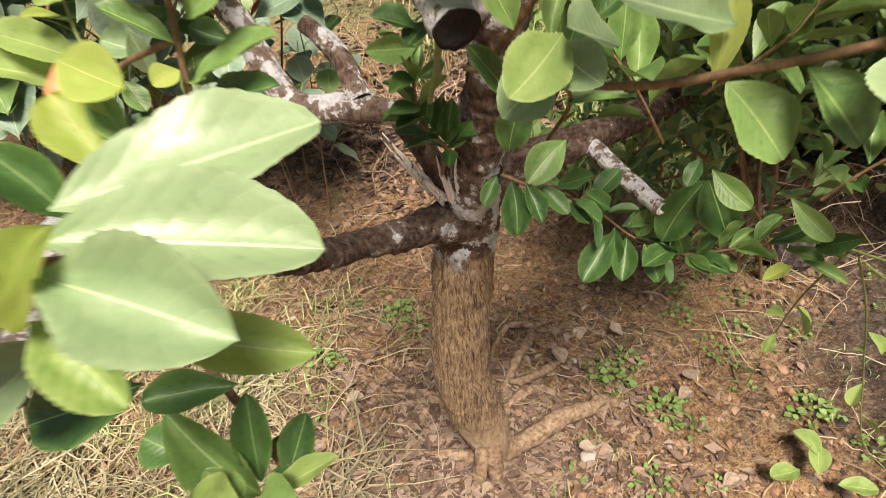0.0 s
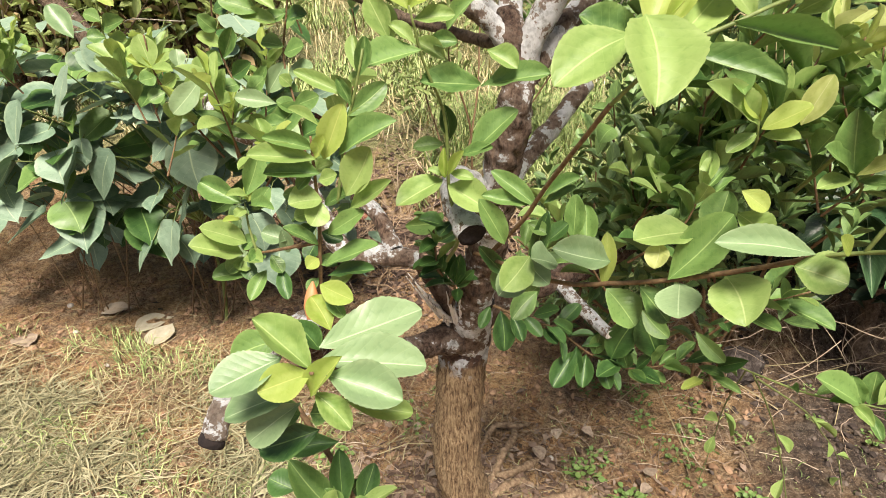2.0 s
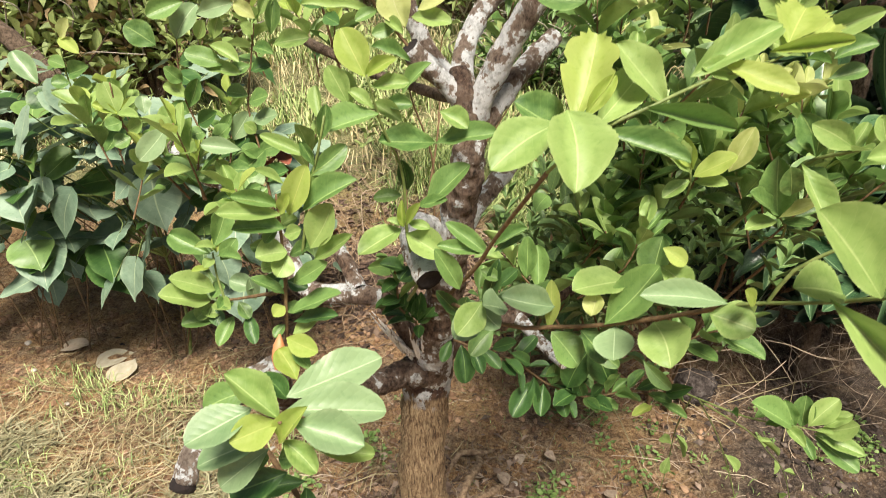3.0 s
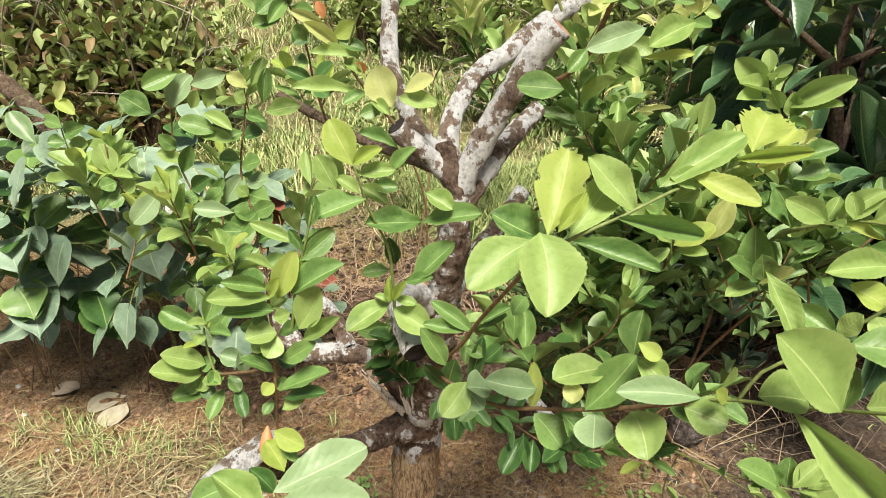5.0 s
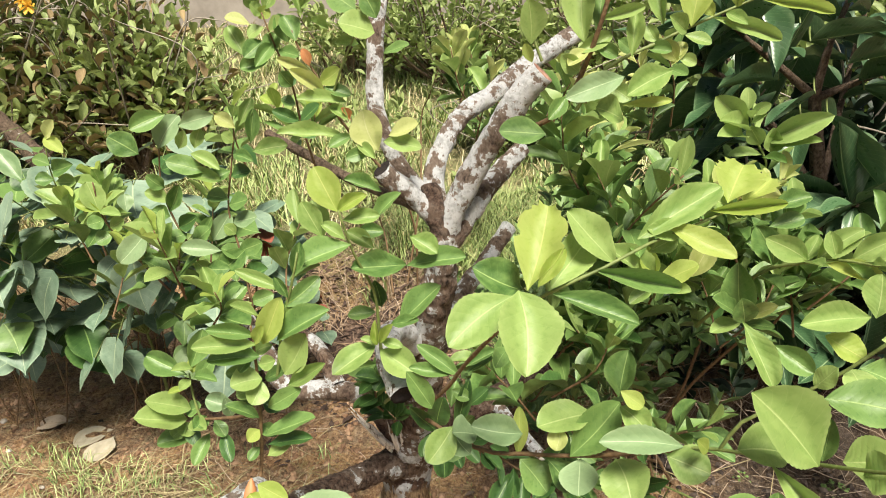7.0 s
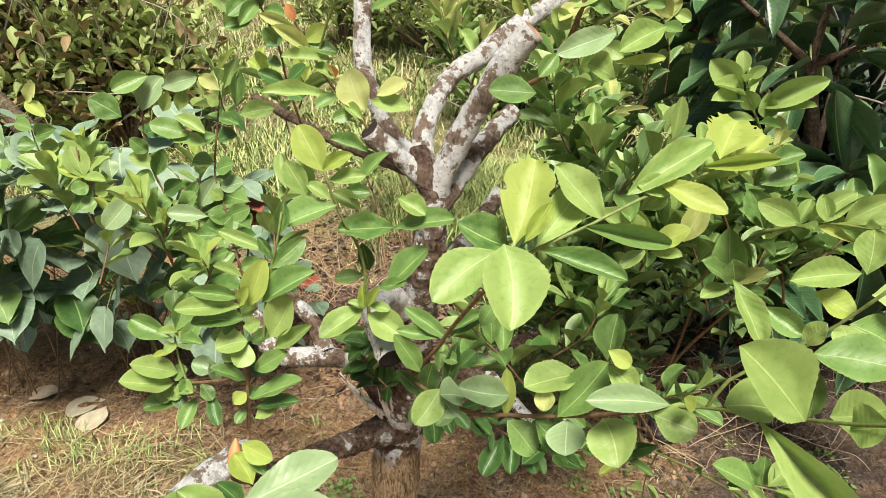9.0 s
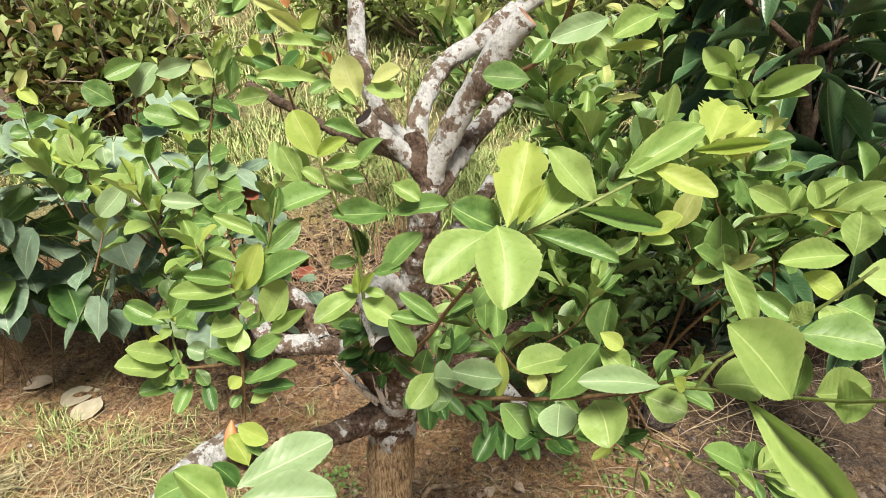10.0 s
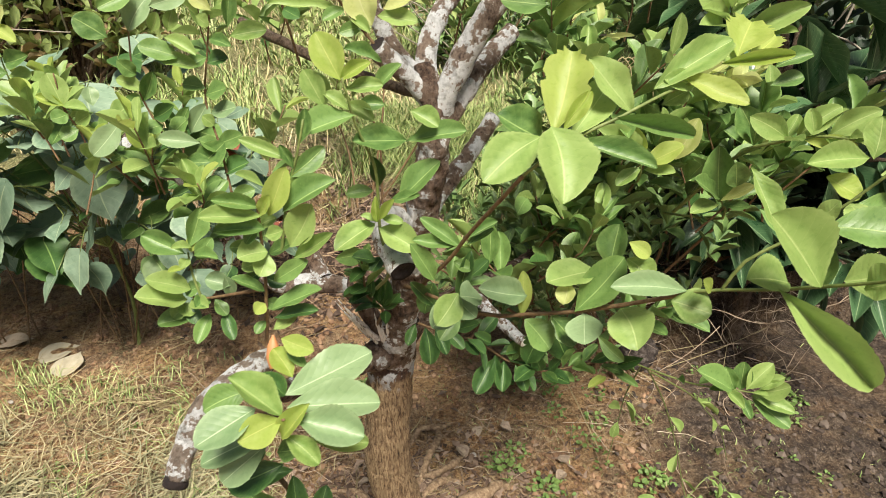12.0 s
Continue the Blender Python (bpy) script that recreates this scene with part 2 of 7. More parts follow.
RED_CUT = simple("red_cut_wood", ((0.3, (0.20, 0.09, 0.06)), (0.7, (0.42, 0.26, 0.18))), 90, 0.85)
STRAW = simple("straw", ((0.2, (0.11, 0.082, 0.038)), (0.5, (0.31, 0.255, 0.128)), (0.8, (0.54, 0.47, 0.28))), 30, 0.75, 0.2, per="island")
DRY_GRASS = simple("dry_grass", ((0.2, (0.22, 0.17, 0.08)), (0.5, (0.54, 0.46, 0.24)), (0.8, (0.76, 0.68, 0.43))), 20, 0.75, 0.2, per="island")
GREEN_GRASS = simple("green_grass", ((0.2, (0.05, 0.10, 0.025)), (0.5, (0.27, 0.37, 0.11)), (0.8, (0.58, 0.63, 0.30))), 20, 0.6, 0.2, per="island")
CUT_GRASS = simple("cut_grass", ((0.2, (0.09, 0.085, 0.042)), (0.5, (0.24, 0.215, 0.118)), (0.8, (0.42, 0.39, 0.245))), 20, 0.7, 0.2, per="island")
TUFT_GRASS = simple("tuft_grass", ((0.2, (0.07, 0.068, 0.032)), (0.5, (0.25, 0.235, 0.125)), (0.8, (0.50, 0.46, 0.30))), 20, 0.6, 0.2, per="island")
WIRY = simple("wiry_stem", ((0.2, (0.16, 0.10, 0.065)), (0.5, (0.36, 0.27, 0.19)), (0.8, (0.60, 0.50, 0.38))), 25, 0.8, 0.2, per="island")
CHIP = simple("litter_chip", ((0.15, (0.022, 0.012, 0.008)), (0.5, (0.165, 0.105, 0.072)), (0.85, (0.40, 0.305, 0.23))), 40, 0.85, 0.4, per="island")
# CHIP's recipe darkened: the bank litter's shade is put into the colour.
SHADED_CHIP = simple("shaded_litter_chip", ((0.15, (0.012, 0.007, 0.005)), (0.5, (0.075, 0.044, 0.030)), (0.85, (0.26, 0.18, 0.125))), 40, 0.85, 0.4, per="island")
CLOD = simple("soil_clod", ((0.2, (0.09, 0.048, 0.026)), (0.5, (0.26, 0.150, 0.085)), (0.8, (0.42, 0.28, 0.175))), 70, 0.95, 0.6, per="island")
# Colour matched to the dark, shade-painted disc of the soil.
DARK_CLOD = simple("dark_clod", ((0.2, (0.014, 0.009, 0.007)), (0.5, (0.065, 0.046, 0.036)), (0.8, (0.19, 0.150, 0.120))), 70, 0.95, 0.6, per="island")
STONE = simple("pebble", ((0.25, (0.30, 0.26, 0.22)), (0.75, (0.62, 0.58, 0.53))), 40, 0.85, 0.3, per="object")
DARK_STONE = simple("dark_stone", ((0.35, (0.025, 0.018, 0.015)), (0.5, (0.075, 0.058, 0.050)), (0.65, (0.16, 0.135, 0.12))), 60, 0.95, 1.0, 0.02)
CONCRETE = simple("weathered_concrete", ((0.3, (0.20, 0.175, 0.15)), (0.7, (0.38, 0.34, 0.30))), 3, 0.9, 0.3, 0.01)


def soil_material():
    """Red-brown crumbly soil with tan crust, moss, dark cracks and a corner of dark soil and painted shade; thatch
    further up the bank.
    """
    m = Mat("soil")
    ob = m.coords("Object")
    big = m.noise(ob, 1.3, 4)
    mid = m.noise(ob, 9, 5, 0.6)
    lump = m.noise(ob, 30, 5, 0.66)
    fine = m.noise(ob, 95, 5, 0.7)
    grain = m.math("ADD", m.math("MULTIPLY", lump, 0.5), m.math("MULTIPLY", fine, 0.5))
    red = m.ramp(grain, (0.36, (0.070, 0.032, 0.015)), (0.47, (0.325, 0.178, 0.078)), (0.60, (0.60, 0.40, 0.205)))
    grey = m.ramp(grain, (0.36, (0.046, 0.026, 0.016)), (0.47, (0.235, 0.148, 0.084)), (0.60, (0.48, 0.355, 0.220)))
    crust = m.ramp(grain, (0.36, (0.13, 0.062, 0.030)), (0.48, (0.44, 0.260, 0.112)), (0.60, (0.64, 0.43, 0.215)))
    c = m.mix(m.ramp(mid, (0.42, (0, 0, 0)), (0.54, (1, 1, 1))), red, grey)
    c = m.mix(m.ramp(big, (0.48, (0, 0, 0)), (0.66, (0.8, 0.8, 0.8))), c, grey)
    c = m.mix(m.ramp(m.noise(ob, 4.5, 5, 0.65), (0.50, (0, 0, 0)), (0.60, (0.8, 0.8, 0.8))), c, crust)
    moss = m.math("MULTIPLY", m.ramp(m.noise(ob, 6.3, 5, 0.7), (0.56, (0, 0, 0)), (0.66, (0.6, 0.6, 0.6))), m.ramp(fine, (0.42, (0, 0, 0)), (0.55, (1, 1, 1))))
    c = m.mix(moss, c, (0.21, 0.20, 0.065))
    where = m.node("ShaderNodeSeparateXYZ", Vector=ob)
    # Disc by the earth step: dark grey soil with the step's shade painted in.
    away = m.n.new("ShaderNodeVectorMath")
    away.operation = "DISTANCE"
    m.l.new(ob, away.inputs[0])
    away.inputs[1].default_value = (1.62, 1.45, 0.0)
    dark_shade = m.ramp(m.math("ADD", away.outputs["Value"], m.math("MULTIPLY", big, 0.7)), (0.96, (0.95, 0.95, 0.95)), (1.30, (0, 0, 0)))
    dark_shade = m.math("MULTIPLY", dark_shade, m.ramp(m.noise(ob, 5.5, 5, 0.65), (0.42, (1, 1, 1)), (0.62, (0.72, 0.72, 0.72))))
    c = m.mix(dark_shade, c, m.ramp(grain, (0.38, (0.008, 0.005, 0.004)), (0.5, (0.046, 0.033, 0.025)), (0.62, (0.15, 0.118, 0.094))))
    thatch = m.ramp(fine, (0.3, (0.045, 0.052, 0.018)), (0.5, (0.24, 0.25, 0.10)), (0.7, (0.50, 0.48, 0.25)))
    c = m.mix(m.ramp(m.math("ADD", where.outputs[1], m.math("MULTIPLY", mid, 0.8)), (3.30, (0, 0, 0)), (3.70, (1, 1, 1))), c, thatch)
    grit = m.noise(ob, 260, 3, 0.7)
    c = m.mix(m.ramp(grit, (0.36, (0.75, 0.75, 0.75)), (0.46, (0, 0, 0))), c, (0.060, 0.034, 0.022))
    c = m.mix(m.ramp(grit, (0.60, (0, 0, 0)), (0.68, (0.6, 0.6, 0.6))), c, (0.56, 0.42, 0.30))
    m.colour(c)
    m.rough(0.95)
    m.bump(m.math("ADD", m.math("MULTIPLY", fine, 0.7), m.math("ADD", m.math("MULTIPLY", lump, 1.6), m.math("MULTIPLY", mid, 0.8))), 1.0, 0.03)
    return m.mat


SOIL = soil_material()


# ---- building helpers ----
def to_mesh(name, verts, faces, mat, uvs=None, smooth=True):
    me = bpy.data.meshes.new(name)
    me.from_pydata(verts, [], faces)
    if uvs is not None:
        layer = me.uv_layers.new(name="uv")
        idx = np.empty(len(me.loops), dtype=np.int32)
        me.loops.foreach_get("vertex_index", idx)
        layer.data.foreach_set("uv", np.asarray(uvs, dtype=np.float32)[idx].ravel())
    if smooth:
        me.polygons.foreach_set("use_smooth", [True] * len(me.polygons))
    for one in mat if isinstance(mat, (list, tuple)) else (mat,):
        me.materials.append(one)
    me.update()
    return me


def thing(name, at, label, category, group="", kind=""):
    ob = new(name)
    ob.empty_display_size = 0.05
    ob.location = at
    return tagged(ob, label, category, group, kind)


def part(name, mesh, parent, label="", m=None):
    """A mesh, in world coordinates unless m is given, as a part of a thing or of a part."""
    ob = new(name, mesh)
    ob.parent = parent
    if parent.parent is None:
        ob.matrix_parent_inverse = Matrix.Translation(-Vector(parent.location))
    if m is not None:
        ob.matrix_basis = m
    if label:
        ob["label"] = label
    return ob


def smooth_line(pts, rad, step):
    """Catmull-Rom through the points, with radii, resampled."""
    pts = [Vector(p) for p in pts]
    ext = [pts[0] * 2 - pts[1], *pts, pts[-1] * 2 - pts[-2]]
    line = []
    for i in range(len(pts) - 1):
        p0, p1, p2, p3 = ext[i:i + 4]
        n = max(2, int((p2 - p1).length / step))
        for k in range(n):
            t = k / n
            q = 0.5 * ((2 * p1) + (p2 - p0) * t + (2 * p0 - 5 * p1 + 4 * p2 - p3) * t * t + (3 * p1 - p0 - 3 * p2 + p3) * t ** 3)
            line.append((q, rad[i] + (rad[i + 1] - rad[i]) * t))
    line.append((pts[-1], rad[-1]))
    return line


def tube(pts, rad, mat, seg=14, step=0.012, rough=0.0, scale=40.0, cap=None, name="tube"):
    """A tapered, bumpy limb along the points; cap: material of its cut end."""
    line = smooth_line(pts, rad, step)
    verts, faces, uvs = [], [], []
    ref = Vector((0.31, -0.2, 0.93)).normalized()
    along = 0.0
    for i, (p, r) in enumerate(line):
        a = line[max(0, i - 1)][0]
        b = line[min(len(line) - 1, i + 1)][0]
        d = (b - a).normalized()
        side = d.cross(ref)
        if side.length < 0.15:
            side = d.cross(Vector((1, 0, 0)))
        side.normalize()
        ref = side.cross(d).normalized()
        if i:
            along += (p - line[i - 1][0]).length
        for k in range(seg):
            an = 2 * math.pi * k / seg
            out = side * math.cos(an) + ref * math.sin(an)
            q = p + out * r
            if rough:
                f = noise.noise(q * scale) * 0.6 + noise.noise(q * scale * 2.7) * 0.4 + noise.noise(q * scale * 0.3) * 0.6
                q = q + out * (rough * f)
            verts.append(q)
            uvs.append((k / seg, along))
    n = len(line)
    for i in range(n - 1):
        for k in range(seg):
            k2 = (k + 1) % seg
            faces.append((i * seg + k, i * seg + k2, (i + 1) * seg + k2, (i + 1) * seg + k))
    body = len(faces)
    # rounded far end: a shrinking ring, then a centre
    end, d = line[-1][0], (line[-1][0] - line[-2][0]).normalized()
    start = len(verts)
    for k in range(seg):
        v = verts[(n - 1) * seg + k]
        verts.append(end + (v - end) * 0.72 + d * line[-1][1] * (0.12 if cap is None else -0.1))
        uvs.append((k / seg, along))
    verts.append(end + d * line[-1][1] * (0.2 if cap is None else -0.25))
    uvs.append((0.5, along))
    for k in range(seg):
        k2 = (k + 1) % seg
        faces.append(((n - 1) * seg + k, (n - 1) * seg + k2, start + k2, start + k))
        faces.append((start + k, start + k2, start + seg))
    me = to_mesh(name, verts, faces, [mat] if cap is None else [mat, cap], uvs)
    if cap is not None:
        for poly in me.polygons[body:]:
            poly.material_index = 1
    return me


VARIANTS = 14


def leaf_shape(kind, seed):
    """Vertices, faces and uv of one blade: base at the origin, tip at y = 1, widest 1 across, top side up."""
    r = random.Random(seed)
    rows, cols = {"oval": (28, 2), "torn": (22, 2), "heart": (22, 3), "lance": (14, 2), "small": (5, 1)}[kind]
    fold = r.uniform(0.22, 0.85)
    if kind == "heart":
        fold *= 0.35
    bend = r.uniform(-0.24, 0.10)
    curl = r.uniform(-0.14, 0.18)
    wav = r.uniform(0.0, 0.035)
    skew = r.uniform(-0.08, 0.08)
    peak = r.uniform(0.52, 0.60)
    verts, uvs, faces = [], [], []
    for i in range(rows + 1):
        t = i / rows
        if kind in ("oval", "small", "torn"):
            q = t ** (math.log(0.5) / math.log(peak))
            w = 0.5 * math.sin(math.pi * q) ** (0.54 if t > 0.5 else 0.78)
            if kind == "oval" and 0.08 < t < 0.97:
                w *= 1.0 + (0.022 if i % 2 else -0.014)
        elif kind == "lance":
            q = t ** 0.86
            w = 0.5 * math.sin(math.pi * q) ** 0.9
        else:
            w = 0.53 * math.sin(math.pi * min(1.0, t) ** 0.6) ** (0.6 + 0.9 * t * t) if 0 < t < 1 else 0.0
            w *= 1 + (0.018 if i % 2 else -0.012) * (0.1 < t < 0.8)
        if kind == "torn" and t > 0.5:
            w = max(w, 0.24 - 0.5 * max(0.0, t - 0.88)) * (r.uniform(0.70, 0.85) if r.random() < 0.3 else r.uniform(0.94, 1.0))
        w = max(w, 0.012)
        for j in range(-cols, cols + 1):
            s = j / cols
            x = s * w + skew * math.sin(math.pi * t)
            back = 0.0
            if kind == "heart" and t < 0.3:
                back = -0.15 * abs(s) * (1 - t / 0.3)
            z = fold * abs(s) * w + bend * t * t + curl * (s * w) ** 2 * 4 * 0.3 + wav * math.sin(t * 13 + s * 2 + seed) * abs(s)
            verts.append((x, t + back + (r.uniform(-0.045, 0.01) if kind == "torn" and i >= rows - 1 else 0.0), z))
            uvs.append((0.5 + 0.5 * s, t))
    c = 2 * cols + 1
    for i in range(rows):
        for j in range(c - 1):
            faces.append((i * c + j, i * c + j + 1, (i + 1) * c + j + 1, (i + 1) * c + j))
    return verts, faces, uvs


SHAPES = {k: [leaf_shape(k, 11 * n + 3) for n in range(VARIANTS)] for k in ("oval", "heart", "lance", "small", "torn")}
BLADES = {}


def blade(kind, tone, n):
    key = (kind, tone, n)
    if key not in BLADES:
        v, f, u = SHAPES[kind][n]
        BLADES[key] = to_mesh("leaf", v, f, LEAF[tone], u)
    return BLADES[key]


def leaf_pose(base, tip, width, roll):
    base, tip = Vector(base), Vector(tip)
    y = tip - base
    size = y.length
    y = y / size
    up = Vector((0, 0, 1)) if abs(y.z) < 0.96 else Vector((0, -1, 0))
    z = (up - y * up.dot(y)).normalized()
    z = Matrix.Rotation(radians(roll), 3, y) @ z
    x = y.cross(z)
    m = Matrix.Identity(4)
    m.col[0][:3] = x * size * width
    m.col[1][:3] = y * size
    m.col[2][:3] = z * size * 0.8
    m.col[3][:3] = base
    return m


PICK = random.Random(5)


def leaf(parent, base, tip, width=0.45, roll=0.0, tone="m", kind="oval"):
    """One leaf with its short stalk end at base."""
    return part("leaf", blade(kind, tone, PICK.randrange(VARIANTS)), parent, m=leaf_pose(base, tip, width, roll))


def twig(parent, pts, r0, r1, mat=None, name="twig", seg=8):
    n = len(pts)
    rad = [r0 + (r1 - r0) * i / (n - 1) for i in range(n)]
    return part(name, tube(pts, rad, mat or TWIG_GREEN, seg=seg, step=0.02, rough=r0 * 0.15, scale=120, name=name), parent)


def spray_poses(pts, count, size, seed, start=0.15, spread=0.9, droop=0.0, whorl=0.0, width=0.45):
    """Poses of leaves set spirally along a twig, denser at its tip."""
    r = random.Random(seed)
    line = smooth_line(pts, [1] * len(pts), 0.01)
    made = []
    for i in range(count):
        t = start + (1 - start) * ((i + 0.5) / count) ** (1 - whorl)
        k = min(len(line) - 2, int(t * (len(line) - 1)))
        p = line[k][0]
        d = (line[k + 1][0] - line[max(0, k - 1)][0]).normalized()
        an = i * 2.4 + r.uniform(-0.5, 0.5)
        side = d.cross(Vector((0.2, 0.1, 1)))
        if side.length < 0.1:
            side = d.cross(Vector((1, 0, 0)))
        side.normalize()
        oth = side.cross(d)
        out = side * math.cos(an) + oth * math.sin(an)
        lean = spread * (1.15 - 0.6 * t) + r.uniform(-0.15, 0.15)
        way = (d * math.cos(lean) + out * math.sin(lean)).normalized()
        way.z -= droop * r.uniform(0.5, 1.2)
        way.normalize()
        ln = size * r.uniform(0.7, 1.15) * (1.0 - 0.35 * max(0, t - 0.8) / 0.2)
        b = p + way * 0.004
        made.append((b, b + way * ln, width * r.uniform(0.85, 1.15), r.uniform(-35, 35), t))
    return made


def spray(parent, pts, count, size, tones, seed, r0=0.003, mat=None, kind="oval", **more):
    """A leafy twig: a part with a sub-part for each leaf. tones: from the oldest leaves to the youngest."""
    r = random.Random(seed)
    tw = twig(parent, pts, r0, 0.0012, mat or TWIG_GREEN)
    for b, tip, w, roll, t in spray_poses(pts, count, size, seed, **more):
        tone = tones[min(len(tones) - 1, max(0, int(t * len(tones) + r.uniform(-0.7, 0.7))))]
        leaf(tw, b, tip, w, roll, tone, kind)
    return tw


def fill(tw, pts, count, size, tones, seed):
    """Smaller leaves between the main ones of a twig."""
    r = random.Random(seed)
    for b, tip, w, roll, t in spray_poses(pts, count, size, seed, 0.3, 1.05):
        leaf(tw, b, tip, w, roll, tones[min(len(tones) - 1, int(t * len(tones)))])


def joined_leaves(poses, tone, kind="small"):
    """Many far leaves as one mesh."""
    verts, faces, uvs = [], [], []
    r = random.Random(len(poses))
    for b, tip, w, roll in poses:
        m = leaf_pose(b, tip, w, roll)
        v, f, u = SHAPES[kind][r.randrange(VARIANTS)]
        n = len(verts)
        verts.extend(m @ Vector(p) for p in v)
        faces.extend(tuple(i + n for i in q) for q in f)
        uvs.extend(u)
    return to_mesh("foliage", verts, faces, LEAF[tone], uvs)


# ---- ground ----
def ground_height(x, y):
    """Level round the tree, rising as a bank behind it, with small lumps."""
    back = max(0.0, y - 2.1)
    z = 0.27 * back * min(1.0, back / 1.2) if back < 8 else 0.27 * 8 + 0.02 * (back - 8)
    # an undercut earth step below the coppice shrubs
    wide = min(1.0, max(0.0, (x - 0.62) / 0.3))
    if wide and y < 6:
        step = min(1.0, max(0.0, (y - 1.93 - 0.07 * noise.noise(Vector((x * 4, 0.3, 0)))) / 0.10))
        z += 0.21 * wide * step * max(0.0, 1 - max(0.0, y - 2.1) / 3)
    # a hollow at the foot of the bank
    z -= 0.15 * max(0.0, 1.0 - ((x + 0.42) / 0.24) ** 2 - ((y - 2.90) / 0.14) ** 2)
    near = max(0.0, 1.0 - (abs(x) + abs(y - 1.2)) / 9.0)
    v = Vector((x, y, 0.0))
    z += near * (0.030 * noise.noise(v * 1.6) + 0.016 * noise.noise(v * 6.0) + 0.014 * noise.noise(v * 17.0) + 0.013 * noise.noise(v * 37.0))
    return z


def ground_axis(lo, hi, step):
    inner = list(np.arange(lo, hi + 1e-6, step))
    left, right, g = [], [], step
    a, b = lo, hi
    while g < 400:
        g *= 1.35
        a, b = a - g, b + g
        left.append(a)
        right.append(b)
    return left[::-1] + inner + right


def build_ground():
    xs = ground_axis(-2.4, 1.7, 0.011)
    ys = ground_axis(0.45, 3.3, 0.011)
    verts = [(x, y, ground_height(x, y)) for y in ys for x in xs]
    n = len(xs)
    faces = [(j * n + i, j * n + i + 1, (j + 1) * n + i + 1, (j + 1) * n + i) for j in range(len(ys) - 1) for i in range(n - 1)]
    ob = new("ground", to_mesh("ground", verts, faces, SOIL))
    tagged(ob, "reddish brown bare soil with lumps and crumbs", "ground", kind="structure")


build_ground()

# ---- the pruned tree ----
tree = thing("tree", (0.01, 1.0, 0.0), "small pruned tree with tan bark, white lichen and fresh shoots", "tree")
part("trunk", tube([(0.034, 1.050, -0.05), (0.032, 1.050, 0.03), (0.023, 1.050, 0.115), (-0.002, 1.055, 0.19), (-0.022, 1.060, 0.275), (-0.026, 1.065, 0.355), (-0.023, 1.070, 0.43), (-0.018, 1.078, 0.51), (-0.010, 1.085, 0.58), (-0.002, 1.088, 0.67), (0.004, 1.085, 0.71)],
                   [0.034, 0.036, 0.046, 0.055, 0.057, 0.055, 0.053, 0.052, 0.050, 0.050, 0.038], BARK, 44, 0.005, 0.008, 48, name="trunk"), tree, "tan flaking trunk, lichen-white at the fork")
part("branch", tube([(0.0, 1.08, 0.62), (0.015, 1.03, 0.74), (0.037, 0.967, 0.88), (0.060, 0.90, 1.05), (0.080, 0.862, 1.18), (0.084, 0.858, 1.235)],
                    [0.044, 0.036, 0.032, 0.028, 0.023, 0.019], LIMB_MID, 28, 0.005, 0.009, 55, name="branch"), tree, "dark upright stem flecked with lichen")
part("branch", tube([(0.074, 0.872, 1.135), (0.080, 0.864, 1.19), (0.086, 0.860, 1.230), (0.099, 0.855, 1.272), (0.132, 0.850, 1.337), (0.167, 0.840, 1.399), (0.196, 0.835, 1.441), (0.218, 0.830, 1.466)], [0.023, 0.0225, 0.020, 0.018, 0.0185, 0.018, 0.018, 0.0175], LIMB, 24, 0.005, 0.004, 46, RED_CUT, "branch"), tree, "white lichen-plated limb with a red sawn end")
part("branch", tube([(0.083, 0.862, 1.245), (0.075, 0.875, 1.275), (0.069, 0.895, 1.306), (0.082, 0.920, 1.350), (0.114, 0.950, 1.392), (0.166, 0.980, 1.422), (0.223, 1.020, 1.460), (0.305, 1.060, 1.506)], [0.014, 0.015, 0.015, 0.0148, 0.0148, 0.015, 0.015, 0.015], LIMB, 22, 0.005, 0.004, 46, RED_CUT, "branch"), tree)
part("branch", tube([(0.088, 0.862, 1.215), (0.098, 0.870, 1.227), (0.135, 0.900, 1.269), (0.168, 0.940, 1.297), (0.211, 0.980, 1.332)], [0.016, 0.017, 0.0165, 0.016, 0.0145], LIMB_SIDE, 18, 0.006, 0.005, 50, CUT, "branch"), tree, "shaded lichened limb with a sawn end")
part("branch", tube([(0.087, 0.860, 1.235), (0.046, 0.850, 1.286), (0.015, 0.840, 1.316), (-0.002, 0.832, 1.338)], [0.014, 0.0145, 0.0155, 0.0145], LIMB, 18, 0.007, 0.005, 44, CUT, "branch"), tree, "short lichened stub")
part("branch", tube([(0.070, 0.870, 1.275), (0.028, 0.890, 1.312), (-0.012, 0.925, 1.385), (-0.019, 0.950, 1.447), (-0.015, 0.970, 1.520), (-0.006, 0.990, 1.568)], [0.014, 0.0135, 0.0135, 0.0135, 0.013, 0.0125], LIMB_SIDE, 14, 0.008, 0.003, 50, RED_CUT, "branch"), tree, "upright whitish pole branch with a sawn top")
part("branch", tube([(0.055, 0.945, 0.97), (0.085, 0.97, 1.04), (0.15, 1.04, 1.10), (0.204, 1.10, 1.156)], [0.020, 0.018, 0.016, 0.015], LIMB_SIDE, 14, 0.009, 0.004, 50, CUT, "branch"), tree, "pale stub with a dark sawn end")
part("branch", tube([(0.050, 0.93, 0.99), (0.010, 0.85, 1.070), (-0.004, 0.775, 1.090), (0.010, 0.728, 1.074), (0.027, 0.692, 1.058)], [0.022, 0.019, 0.018, 0.0185, 0.019], LIMB_WHITE, 20, 0.007, 0.0075, 34, CUT, "branch"), tree, "white stub with a charred hollow end")
